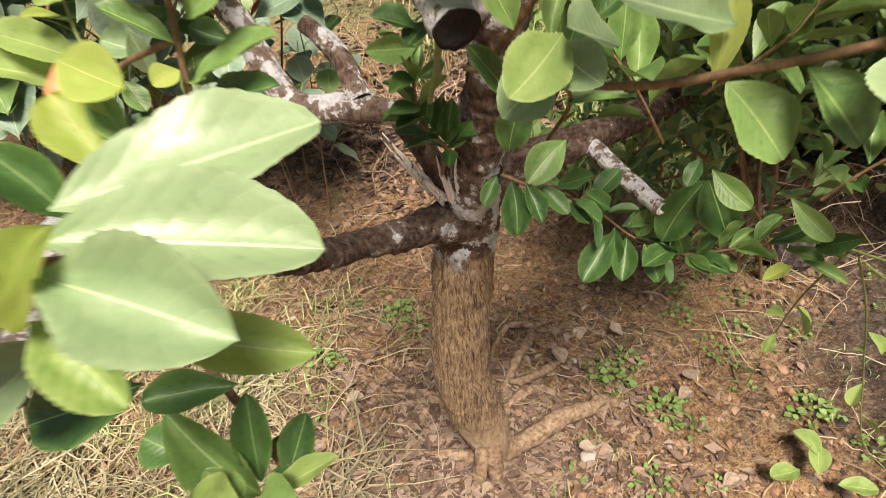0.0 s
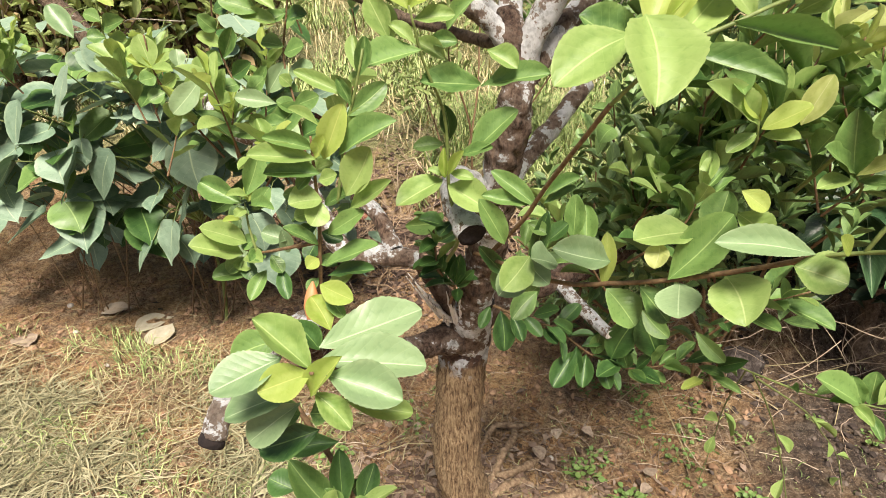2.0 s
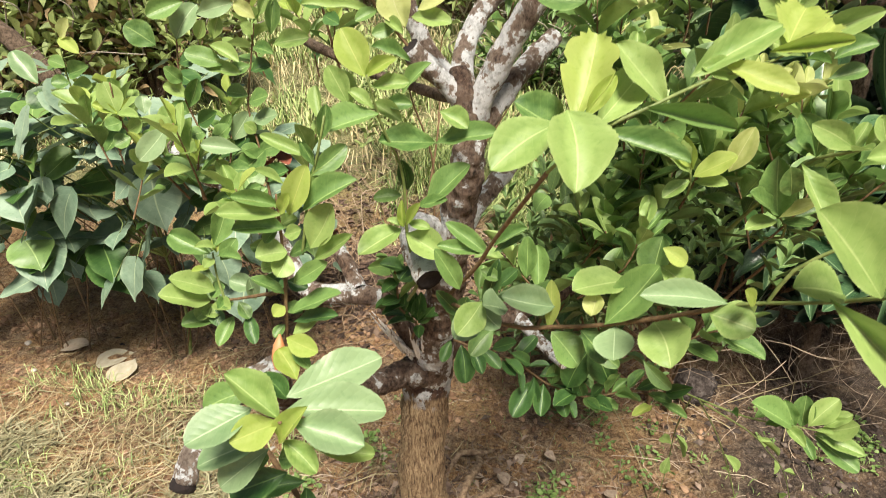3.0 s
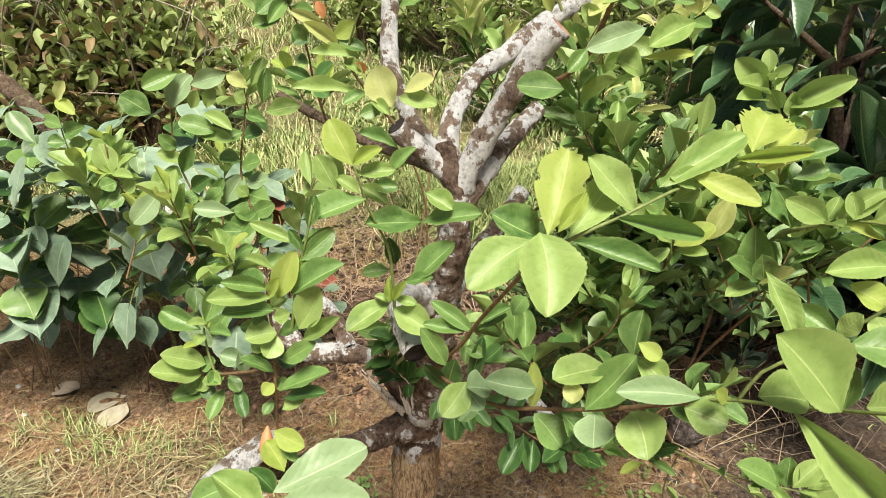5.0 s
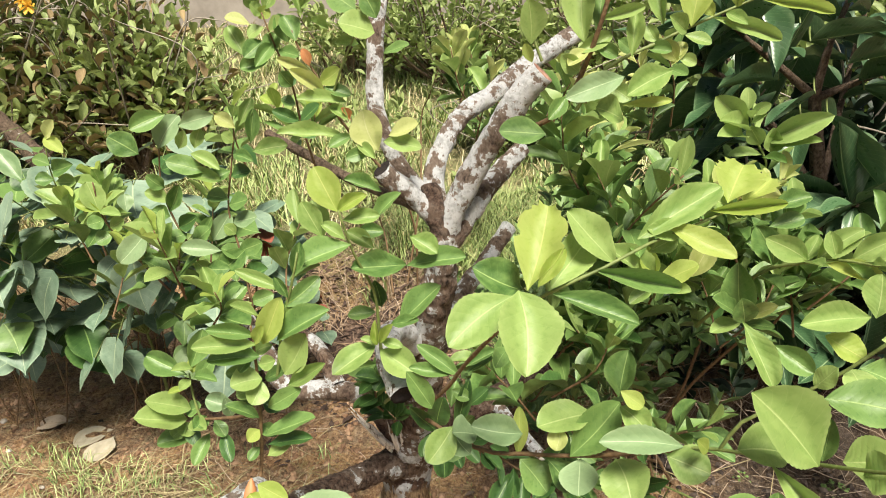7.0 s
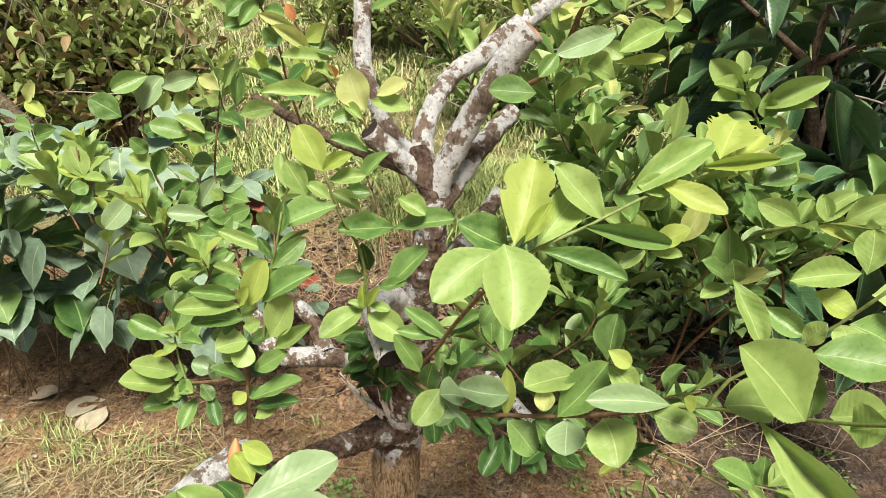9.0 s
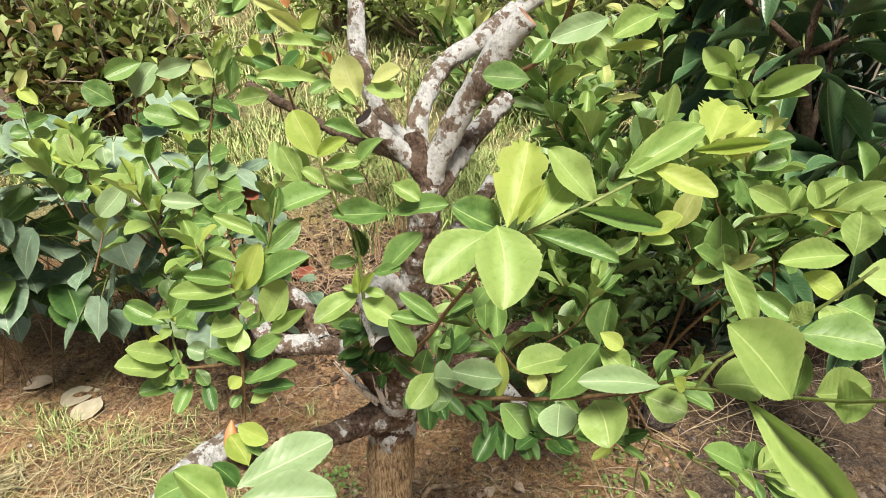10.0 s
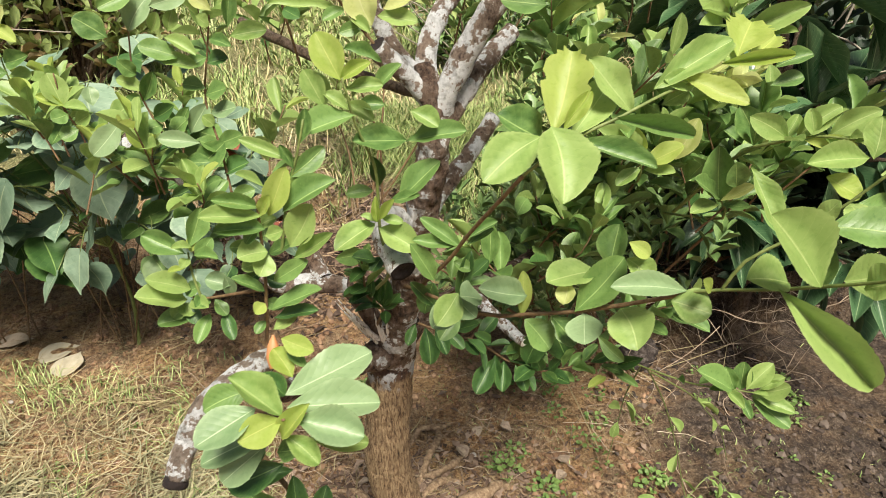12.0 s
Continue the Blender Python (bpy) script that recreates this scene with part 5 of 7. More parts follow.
leaf(shoot, (0.635, 0.710, 1.231), (0.651, 0.670, 1.235), 0.50, 37, "l")
shoot = twig(tree, line := [(-0.030, 1.000, 0.760), (-0.016, 0.950, 0.829), (-0.042, 0.930, 0.871), (-0.046, 0.920, 0.938), (-0.049, 0.920, 0.971)], 0.0030, 0.0015, TWIG_BROWN)
fill(shoot, line, 16, 0.050, "ddm", 237)
leaf(shoot, (-0.040, 0.920, 0.967), (-0.085, 0.880, 0.979), 0.50, -75, "m")
leaf(shoot, (-0.043, 0.920, 0.967), (-0.032, 0.920, 0.986), 0.60, 88, "m")
leaf(shoot, (-0.046, 0.920, 0.945), (-0.073, 0.920, 0.981), 0.50, -70, "m")
leaf(shoot, (-0.043, 0.920, 0.932), (-0.066, 0.880, 0.932), 0.50, -27, "d")
leaf(shoot, (-0.040, 0.920, 0.932), (-0.009, 0.920, 0.951), 0.50, 76, "d")
leaf(shoot, (-0.041, 0.930, 0.893), (-0.069, 0.880, 0.906), 0.40, -29, "d")
leaf(shoot, (-0.032, 0.930, 0.878), (-0.066, 0.890, 0.887), 0.40, 0, "d")
leaf(shoot, (-0.015, 0.950, 0.833), (-0.005, 0.950, 0.894), 0.45, 2, "d")
leaf(shoot, (-0.012, 0.950, 0.828), (0.018, 0.940, 0.869), 0.40, 90, "d")
leaf(shoot, (-0.018, 0.940, 0.838), (-0.033, 0.900, 0.863), 0.50, -31, "d")
leaf(shoot, (-0.009, 0.950, 0.825), (-0.009, 0.910, 0.819), 0.50, -4, "d")
leaf(shoot, (-0.040, 0.930, 0.907), (-0.021, 0.920, 0.924), 0.50, 94, "m")
shoot = twig(tree, line := [(0.030, 1.040, 0.720), (0.055, 1.000, 0.758), (0.109, 0.980, 0.743), (0.171, 0.980, 0.725), (0.243, 1.000, 0.654), (0.313, 0.980, 0.639), (0.368, 0.950, 0.672), (0.452, 0.930, 0.707)], 0.0030, 0.0015, TWIG_BROWN)
fill(shoot, line, 24, 0.060, "ddm", 251)
leaf(shoot, (0.047, 0.990, 0.764), (0.030, 0.960, 0.733), 0.50, -17, "d")
leaf(shoot, (0.067, 0.980, 0.761), (0.075, 0.940, 0.697), 0.55, 10, "d")
leaf(shoot, (0.086, 0.980, 0.757), (0.109, 0.940, 0.724), 0.50, 16, "d")
leaf(shoot, (0.109, 0.980, 0.752), (0.143, 0.950, 0.726), 0.50, 25, "d")
leaf(shoot, (0.092, 0.960, 0.790), (0.132, 0.940, 0.841), 0.50, 86, "m")
leaf(shoot, (0.063, 0.900, 0.848), (0.078, 0.880, 0.926), 0.50, 136, "d")
leaf(shoot, (0.128, 0.980, 0.752), (0.172, 0.960, 0.782), 0.50, 39, "d")
leaf(shoot, (0.148, 0.980, 0.725), (0.172, 0.940, 0.715), 0.50, 19, "d")
leaf(shoot, (0.216, 0.990, 0.671), (0.169, 0.940, 0.617), 0.50, -27, "d")
leaf(shoot, (0.235, 1.000, 0.654), (0.226, 0.950, 0.612), 0.55, 1, "d")
leaf(shoot, (0.258, 0.990, 0.651), (0.277, 0.950, 0.611), 0.50, 31, "d")
leaf(shoot, (0.251, 1.000, 0.654), (0.257, 1.000, 0.703), 0.60, -18, "m")
leaf(shoot, (0.279, 0.980, 0.659), (0.313, 0.970, 0.758), 0.50, 77, "d")
leaf(shoot, (0.313, 0.980, 0.639), (0.296, 0.970, 0.686), 0.60, -121, "d")
leaf(shoot, (0.318, 0.970, 0.642), (0.356, 0.920, 0.657), 0.50, 28, "d")
leaf(shoot, (0.325, 0.970, 0.647), (0.346, 0.960, 0.684), 0.50, 51, "d")
leaf(shoot, (0.368, 0.950, 0.672), (0.386, 0.910, 0.698), 0.50, 34, "m")
leaf(shoot, (0.400, 0.930, 0.697), (0.436, 0.910, 0.738), 0.35, 66, "d")
leaf(shoot, (0.423, 0.930, 0.688), (0.459, 0.900, 0.692), 0.40, 31, "m")
leaf(shoot, (0.452, 0.920, 0.696), (0.482, 0.880, 0.742), 0.40, 77, "d")
leaf(shoot, (0.363, 0.960, 0.674), (0.318, 0.960, 0.773), 0.50, -94, "d")
leaf(shoot, (0.394, 0.900, 0.786), (0.437, 0.860, 0.751), 0.40, 56, "m")
leaf(shoot, (0.203, 0.980, 0.716), (0.169, 0.970, 0.750), 0.50, -46, "d")
leaf(shoot, (0.296, 0.980, 0.649), (0.248, 0.930, 0.657), 0.50, -16, "d")
leaf(shoot, (0.308, 0.930, 0.807), (0.349, 0.890, 0.776), 0.50, 53, "m")
leaf(shoot, (0.299, 0.950, 0.811), (0.279, 0.920, 0.789), 0.50, -8, "d")
leaf(shoot, (0.443, 0.920, 0.678), (0.484, 0.880, 0.674), 0.30, 30, "m")
leaf(shoot, (0.432, 0.920, 0.668), (0.383, 0.880, 0.676), 0.30, -14, "y")
shoot = twig(tree, [(0.120, 1.100, 0.760), (0.131, 0.900, 0.909), (0.104, 0.800, 0.985), (0.086, 0.760, 1.021)], 0.0030, 0.0015, TWIG_BROWN)
leaf(shoot, (0.089, 0.600, 1.065), (0.063, 0.570, 1.049), 0.80, -39, "p")
leaf(shoot, (0.093, 0.590, 1.083), (0.110, 0.550, 1.079), 0.70, 43, "p")
leaf(shoot, (0.120, 0.800, 0.915), (0.085, 0.760, 0.893), 0.60, -36, "m")
leaf(shoot, (0.092, 0.660, 1.062), (0.099, 0.680, 1.089), 0.50, 13, "m")
shoot = twig(tree, [(0.500, 1.200, 0.980), (0.420, 0.890, 1.106), (0.408, 0.860, 1.153), (0.404, 0.850, 1.188)], 0.0028, 0.0014, TWIG_GREEN)
leaf(shoot, (0.409, 0.850, 1.150), (0.459, 0.830, 1.188), 0.55, 46, "y")
leaf(shoot, (0.468, 0.870, 1.150), (0.489, 0.860, 1.220), 0.50, 88, "c")
leaf(shoot, (0.405, 0.850, 1.154), (0.332, 0.830, 1.219), 0.42, -59, "l")
leaf(shoot, (0.411, 0.860, 1.142), (0.366, 0.840, 1.120), 0.45, -28, "l")
leaf(shoot, (0.415, 0.860, 1.138), (0.455, 0.830, 1.142), 0.45, 40, "l")
leaf(shoot, (0.407, 0.850, 1.161), (0.379, 0.840, 1.214), 0.45, -118, "y")
shoot = twig(tree, [(0.620, 1.200, 0.900), (0.581, 0.890, 1.034), (0.556, 0.870, 1.081), (0.549, 0.870, 1.109)], 0.0028, 0.0014, TWIG_GREEN)
leaf(shoot, (0.551, 0.860, 1.078), (0.528, 0.850, 1.173), 0.52, -24, "m")
leaf(shoot, (0.548, 0.850, 1.085), (0.587, 0.830, 1.119), 0.42, 46, "c")
leaf(shoot, (0.551, 0.860, 1.084), (0.489, 0.830, 1.133), 0.45, -49, "m")
leaf(shoot, (0.557, 0.860, 1.074), (0.590, 0.830, 1.080), 0.42, 39, "m")
leaf(shoot, (0.552, 0.860, 1.074), (0.495, 0.830, 1.080), 0.42, -26, "l")

# shoots of the lichened side limb
shoot = twig(tree, [(-0.357, 1.120, 0.953), (-0.382, 1.100, 1.052), (-0.402, 1.080, 1.127), (-0.428, 1.080, 1.202), (-0.435, 1.080, 1.257), (-0.427, 1.080, 1.326)], 0.0030, 0.0014, TWIG_BROWN)
leaf(shoot, (-0.424, 1.070, 1.321), (-0.386, 1.082, 1.377), 0.64, 73, "p")
leaf(shoot, (-0.382, 1.070, 1.361), (-0.316, 1.063, 1.379), 0.50, 82, "p")
leaf(shoot, (-0.388, 1.070, 1.320), (-0.367, 1.061, 1.354), 0.54, 114, "l")
leaf(shoot, (-0.401, 1.070, 1.381), (-0.452, 1.037, 1.361), 0.56, -71, "m")
leaf(shoot, (-0.461, 1.070, 1.311), (-0.501, 1.053, 1.347), 0.82, -72, "m")
leaf(shoot, (-0.369, 1.070, 1.312), (-0.315, 1.050, 1.291), 0.43, 36, "l")
leaf(shoot, (-0.346, 1.070, 1.278), (-0.407, 1.052, 1.302), 0.54, -60, "m")
leaf(shoot, (-0.390, 1.070, 1.275), (-0.318, 1.060, 1.264), 0.39, 43, "l")
leaf(shoot, (-0.424, 1.070, 1.203), (-0.393, 1.063, 1.258), 0.44, 108, "m")
leaf(shoot, (-0.418, 1.070, 1.221), (-0.458, 1.058, 1.244), 0.56, -59, "l")
leaf(shoot, (-0.488, 1.070, 1.171), (-0.450, 1.079, 1.199), 0.83, 67, "l")
leaf(shoot, (-0.471, 1.070, 1.168), (-0.523, 1.046, 1.112), 0.56, -67, "p")
leaf(shoot, (-0.435, 1.070, 1.124), (-0.446, 1.079, 1.171), 0.66, -23, "l")
leaf(shoot, (-0.339, 1.070, 1.125), (-0.405, 1.047, 1.142), 0.46, -61, "p")
leaf(shoot, (-0.360, 1.070, 1.070), (-0.298, 1.082, 1.121), 0.59, 71, "m")
leaf(shoot, (-0.368, 1.070, 1.064), (-0.436, 1.057, 1.080), 0.40, -56, "m")
leaf(shoot, (-0.360, 1.070, 1.320), (-0.344, 1.068, 1.356), 0.60, 115, "l")
leaf(shoot, (-0.391, 1.070, 1.137), (-0.357, 1.078, 1.168), 0.74, 51, "m")
leaf(shoot, (-0.426, 1.070, 1.249), (-0.443, 1.049, 1.277), 0.71, -95, "m")
leaf(shoot, (-0.426, 1.070, 1.281), (-0.391, 1.067, 1.294), 0.81, 61, "d")
leaf(shoot, (-0.399, 1.070, 1.160), (-0.421, 1.046, 1.158), 0.92, -46, "m")
leaf(shoot, (-0.377, 1.070, 1.090), (-0.328, 1.056, 1.095), 0.69, 56, "m")
leaf(shoot, (-0.413, 1.070, 1.172), (-0.364, 1.052, 1.200), 0.52, 82, "d")
leaf(shoot, (-0.362, 1.070, 1.042), (-0.403, 1.055, 1.026), 0.65, -71, "d")
leaf(shoot, (-0.353, 1.070, 1.029), (-0.309, 1.065, 1.055), 0.64, 43, "m")
leaf(shoot, (-0.368, 1.070, 1.078), (-0.388, 1.062, 1.106), 0.80, -78, "l")
leaf(shoot, (-0.425, 1.070, 1.194), (-0.445, 1.050, 1.213), 0.90, -73, "m")
shoot = twig(tree, [(-0.297, 1.080, 0.961), (-0.310, 1.090, 1.104), (-0.326, 1.100, 1.194), (-0.311, 1.100, 1.271), (-0.295, 1.100, 1.343)], 0.0026, 0.0013, TWIG_BROWN)
leaf(shoot, (-0.265, 1.090, 1.324), (-0.250, 1.085, 1.384), 0.41, 19, "m")
leaf(shoot, (-0.282, 1.090, 1.355), (-0.256, 1.099, 1.402), 0.43, 84, "l")
leaf(shoot, (-0.288, 1.090, 1.351), (-0.321, 1.086, 1.376), 0.63, -72, "c")
leaf(shoot, (-0.263, 1.090, 1.309), (-0.198, 1.086, 1.321), 0.52, 63, "l")
leaf(shoot, (-0.360, 1.090, 1.138), (-0.324, 1.097, 1.189), 0.61, 85, "p")
leaf(shoot, (-0.382, 1.090, 1.138), (-0.354, 1.084, 1.188), 0.41, 85, "m")
leaf(shoot, (-0.309, 1.090, 1.263), (-0.271, 1.088, 1.273), 0.79, 49, "d")
leaf(shoot, (-0.308, 1.090, 1.274), (-0.336, 1.061, 1.266), 0.66, -44, "m")
leaf(shoot, (-0.299, 1.090, 1.305), (-0.260, 1.062, 1.301), 0.52, 45, "m")
leaf(shoot, (-0.321, 1.090, 1.208), (-0.279, 1.074, 1.224), 0.78, 56, "m")
leaf(shoot, (-0.319, 1.090, 1.219), (-0.358, 1.090, 1.226), 0.79, -44, "m")
leaf(shoot, (-0.317, 1.090, 1.174), (-0.267, 1.075, 1.190), 0.62, 55, "p")
leaf(shoot, (-0.314, 1.090, 1.116), (-0.265, 1.082, 1.136), 0.65, 79, "m")
leaf(shoot, (-0.310, 1.090, 1.104), (-0.339, 1.072, 1.130), 0.77, -51, "m")
leaf(shoot, (-0.311, 1.090, 1.056), (-0.262, 1.086, 1.081), 0.70, 45, "d")
leaf(shoot, (-0.315, 1.090, 1.151), (-0.330, 1.080, 1.172), 0.91, -78, "l")
leaf(shoot, (-0.296, 1.090, 1.326), (-0.310, 1.076, 1.345), 0.92, -74, "l")
leaf(shoot, (-0.306, 1.090, 1.006), (-0.260, 1.096, 1.021), 0.69, 64, "m")
leaf(shoot, (-0.308, 1.090, 1.031), (-0.337, 1.078, 1.043), 0.95, -66, "m")
shoot = twig(tree, [(-0.540, 1.250, 0.958), (-0.602, 1.250, 1.042), (-0.640, 1.240, 1.114), (-0.647, 1.230, 1.156), (-0.644, 1.220, 1.221)], 0.0026, 0.0013, TWIG_BROWN)
leaf(shoot, (-0.644, 1.220, 1.157), (-0.659, 1.223, 1.221), 0.74, 32, "l")
leaf(shoot, (-0.639, 1.220, 1.157), (-0.688, 1.214, 1.181), 0.41, -57, "y")
leaf(shoot, (-0.644, 1.220, 1.157), (-0.590, 1.199, 1.158), 0.43, 32, "l")
leaf(shoot, (-0.585, 1.220, 1.156), (-0.590, 1.233, 1.192), 0.82, 11, "p")
leaf(shoot, (-0.625, 1.220, 1.108), (-0.654, 1.200, 1.096), 0.95, -51, "m")
leaf(shoot, (-0.615, 1.220, 1.094), (-0.571, 1.222, 1.106), 0.95, 42, "m")
leaf(shoot, (-0.586, 1.220, 1.054), (-0.618, 1.210, 1.059), 0.95, -56, "p")
leaf(shoot, (-0.576, 1.220, 1.041), (-0.535, 1.220, 1.060), 0.95, 47, "m")
leaf(shoot, (-0.637, 1.220, 1.140), (-0.658, 1.191, 1.138), 0.95, -54, "m")
leaf(shoot, (-0.628, 1.220, 1.121), (-0.589, 1.212, 1.142), 0.72, 80, "l")
leaf(shoot, (-0.556, 1.220, 1.014), (-0.512, 1.215, 1.035), 0.84, 55, "m")
leaf(shoot, (-0.557, 1.220, 1.007), (-0.591, 1.209, 0.999), 0.95, -56, "d")
shoot = twig(tree, [(-0.788, 1.350, 1.090), (-0.803, 1.340, 1.203), (-0.795, 1.330, 1.290)], 0.0022, 0.0012, TWIG_GREEN)
leaf(shoot, (-0.793, 1.330, 1.288), (-0.758, 1.327, 1.333), 0.51, 82, "c")
leaf(shoot, (-0.795, 1.330, 1.293), (-0.745, 1.305, 1.268), 0.49, 36, "y")
leaf(shoot, (-0.868, 1.330, 1.198), (-0.919, 1.347, 1.266), 0.54, -42, "p")
leaf(shoot, (-0.793, 1.330, 1.219), (-0.732, 1.309, 1.239), 0.59, 76, "m")
leaf(shoot, (-0.796, 1.330, 1.232), (-0.824, 1.319, 1.249), 0.95, -52, "m")
leaf(shoot, (-0.793, 1.330, 1.193), (-0.740, 1.318, 1.195), 0.71, 56, "l")
leaf(shoot, (-0.794, 1.330, 1.199), (-0.823, 1.309, 1.206), 0.95, -57, "m")
leaf(shoot, (-0.784, 1.330, 1.145), (-0.729, 1.319, 1.161), 0.68, 71, "m")
leaf(shoot, (-0.789, 1.330, 1.152), (-0.818, 1.303, 1.155), 0.95, -61, "p")


# ---- shoots further back on the same tree ----
def bushy(parent, boxes, seed, size, tones, mat=None, lean=(0, 0, 1), leaves=(11, 15), width=0.42):
    """Upright leafy twigs whose feet stand in the given boxes: x0, x1, y0, y1, z0, z1, how many, height."""
    r = random.Random(seed)
    for x0, x1, y0, y1, z0, z1, count, high in boxes:
        for _ in range(count):
            p = Vector((r.uniform(x0, x1), r.uniform(y0, y1), r.uniform(z0, z1)))
            d = (Vector(lean) + Vector((r.uniform(-0.6, 0.6), r.uniform(-0.7, 0.3), r.uniform(-0.2, 0.3)))).normalized()
            h = high * r.uniform(0.7, 1.2)
            mid = p + d * h * 0.5 + Vector((r.uniform(-1, 1), r.uniform(-1, 1), 0)) * h * 0.12
            spray(parent, [p, mid, p + d * h], r.randint(*leaves), size * r.uniform(0.85, 1.15), tones, r.randrange(10 ** 6), 0.0022, mat or TWIG_BROWN, width=width, spread=1.1, whorl=0.25)


bushy(tree, [(-0.46, -0.20, 0.85, 1.15, 0.98, 1.06, 3, 0.16), (-0.72, -0.40, 1.10, 1.35, 0.96, 1.06, 5, 0.16), (-0.95, -0.62, 1.35, 1.6, 0.97, 1.10, 4, 0.16), (-1.3, -1.0, 1.4, 1.6, 1.0, 1.1, 2, 0.16), (-0.42, -0.2, 1.3, 1.6, 1.15, 1.25, 3, 0.16)], 21, 0.078, "mmmllly", leaves=(8, 12), width=0.47)
bushy(tree, [(0.24, 0.40, 0.80, 1.05, 0.82, 0.98, 9, 0.17), (0.38, 0.72, 0.88, 1.15, 0.96, 1.08, 17, 0.16), (0.30, 0.45, 0.95, 1.15, 1.08, 1.2, 6, 0.2)], 22, 0.076, "ddmmml")
bushy(tree, [(0.08, 0.22, 1.3, 1.5, 1.24, 1.34, 5, 0.18), (0.28, 0.62, 1.2, 1.5, 1.05, 1.28, 11, 0.2), (0.42, 0.72, 1.0, 1.3, 1.02, 1.12, 9, 0.15)], 23, 0.074, "mmmlc")


# ---- coppice shrubs behind the tree ----
def coppice(at, label, boxes, seed, size, tone):
    """A dense low shrub: stems as parts, its small leaves as one mass."""
    sh = thing("shrub", at, label, "shrub", "shrubs behind the tree")
    r = random.Random(seed)
    poses = []
    foot = Vector(at)
    for x0, x1, y0, y1, z0, z1, count, high in boxes:
        for i in range(count):
            p = Vector((r.uniform(x0, x1), r.uniform(y0, y1), r.uniform(z0, z1)))
            d = Vector((r.uniform(-0.5, 0.5), r.uniform(-0.8, 0.3), 1)).normalized()
            h = high * r.uniform(0.6, 1.2)
            line = [p, p + d * h * 0.5, p + d * h]
            if i % 12 == 0:
                root = foot + Vector((r.uniform(-0.08, 0.08), r.uniform(-0.08, 0.08), 0))
                line = [root, root.lerp(p, 0.5) + Vector((r.uniform(-0.06, 0.06), 0, 0.03)), *line]
                twig(sh, line, 0.006, 0.0015, TWIG_BROWN, "stem", 6)
                line = line[-3:]
            for b, tip, w, roll, t in spray_poses(line, r.randint(7, 11), size, r.randrange(10 ** 6), 0.05, 1.0):
                poses.append((b, tip, w, roll))
    tagged(part("foliage", joined_leaves(poses, tone), sh), kind="stuff")
    return sh


coppice((0.78, 1.75, 0.0), "dense green shrub with small oval leaves", [(0.28, 0.55, 1.25, 1.65, 0.42, 0.88, 45, 0.20), (0.52, 0.90, 1.30, 1.70, 0.68, 0.92, 60, 0.18), (0.40, 0.62, 1.1, 1.5, 0.62, 0.85, 18, 0.18)], 31, 0.066, "k")
coppice((0.25, 1.95, 0.0), "low green shrub standing in grass", [(0.12, 0.55, 1.6, 2.1, 0.25, 0.75, 55, 0.2)], 33, 0.058, "k")
coppice((0.75, 2.2, 0.05), "green shrub with upright shoots behind the tree", [(0.45, 1.0, 1.9, 2.4, 0.5, 1.15, 80, 0.22)], 34, 0.078, "k")
# Added to darken the hollow at the step; its leaf colour carries the shade.
coppice((1.2, 2.15, 0.2), "shrub hanging over the earth step, shade painted into its leaves", [(0.86, 1.75, 1.72, 2.1, 0.24, 0.72, 110, 0.2), (0.95, 1.7, 2.1, 2.4, 0.4, 1.0, 50, 0.2)], 36, 0.085, "n")
coppice((-0.15, 2.9, 0.2), "thin grey-green shrub in dry grass", [(-0.55, 0.35, 2.7, 3.4, 0.55, 1.15, 38, 0.25)], 35, 0.060, "s")


# ---- heart-leaved saplings ----
def sapling(at, label, boxes, seed):
    sp = thing("sapling", at, label, "sapling", "heart-leaved saplings")
    r = random.Random(seed)
    foot = Vector(at)
    for x0, x1, y0, y1, z0, z1, count, size in boxes:
        for i in range(count):
            b = Vector((r.uniform(x0, x1), r.uniform(y0, y1), r.uniform(z0, z1)))
            if i % 16 == 0:
                root = foot + Vector((r.uniform(-0.15, 0.15), r.uniform(-0.1, 0.1), 0))
                stem = twig(sp, [root, root.lerp(b, 0.45) + Vector((0, 0.05, 0.12)), b], 0.0032, 0.0014, TWIG_BROWN, "stem", 6)
            way = Vector((r.uniform(-0.9, 0.9), r.uniform(-1.0, -0.1), r.uniform(-0.75, 0.1))).normalized()
            stalk = twig(sp, [b + Vector((r.uniform(-0.04, 0.04), 0.07, 0.03)), b + Vector((0, 0.03, 0.02)), b], 0.0016, 0.0012, TWIG_GREEN, "stalk", 5)
            leaf(sp, b, b + way * size * r.choice((0.6, 0.75, 0.9, 1.1, 1.35)), r.uniform(0.8, 1.05), r.uniform(-30, 30), r.choice("hhhhhmd"), "heart")
    return sp


sapling((-1.05, 2.05, 0.0), "blue-green sapling with broad heart-shaped leaves", [(-1.35, -0.75, 1.70, 2.1, 0.50, 0.95, 95, 0.115), (-1.25, -0.45, 1.70, 2.0, 0.90, 1.18, 42, 0.11)], 41)
sapling((-1.55, 2.05, 0.0), "blue-green sapling with large drooping heart-shaped leaves", [(-1.95, -1.25, 1.70, 2.15, 0.50, 1.16, 125, 0.125)], 42)
low_sapling = sapling((-0.7, 2.1, 0.0), "low sapling with heart-shaped leaves under the branches", [(-0.85, -0.40, 1.70, 2.1, 0.46, 0.95, 62, 0.10)], 43)
# Added as dark filler for the shaded gap beneath the hearts.
sapling((-1.0, 2.35, 0.02), "low filler sapling with small heart-shaped leaves, added where only shade lies", [(-1.9, -0.45, 2.2, 2.5, 0.12, 0.6, 70, 0.09)], 45)
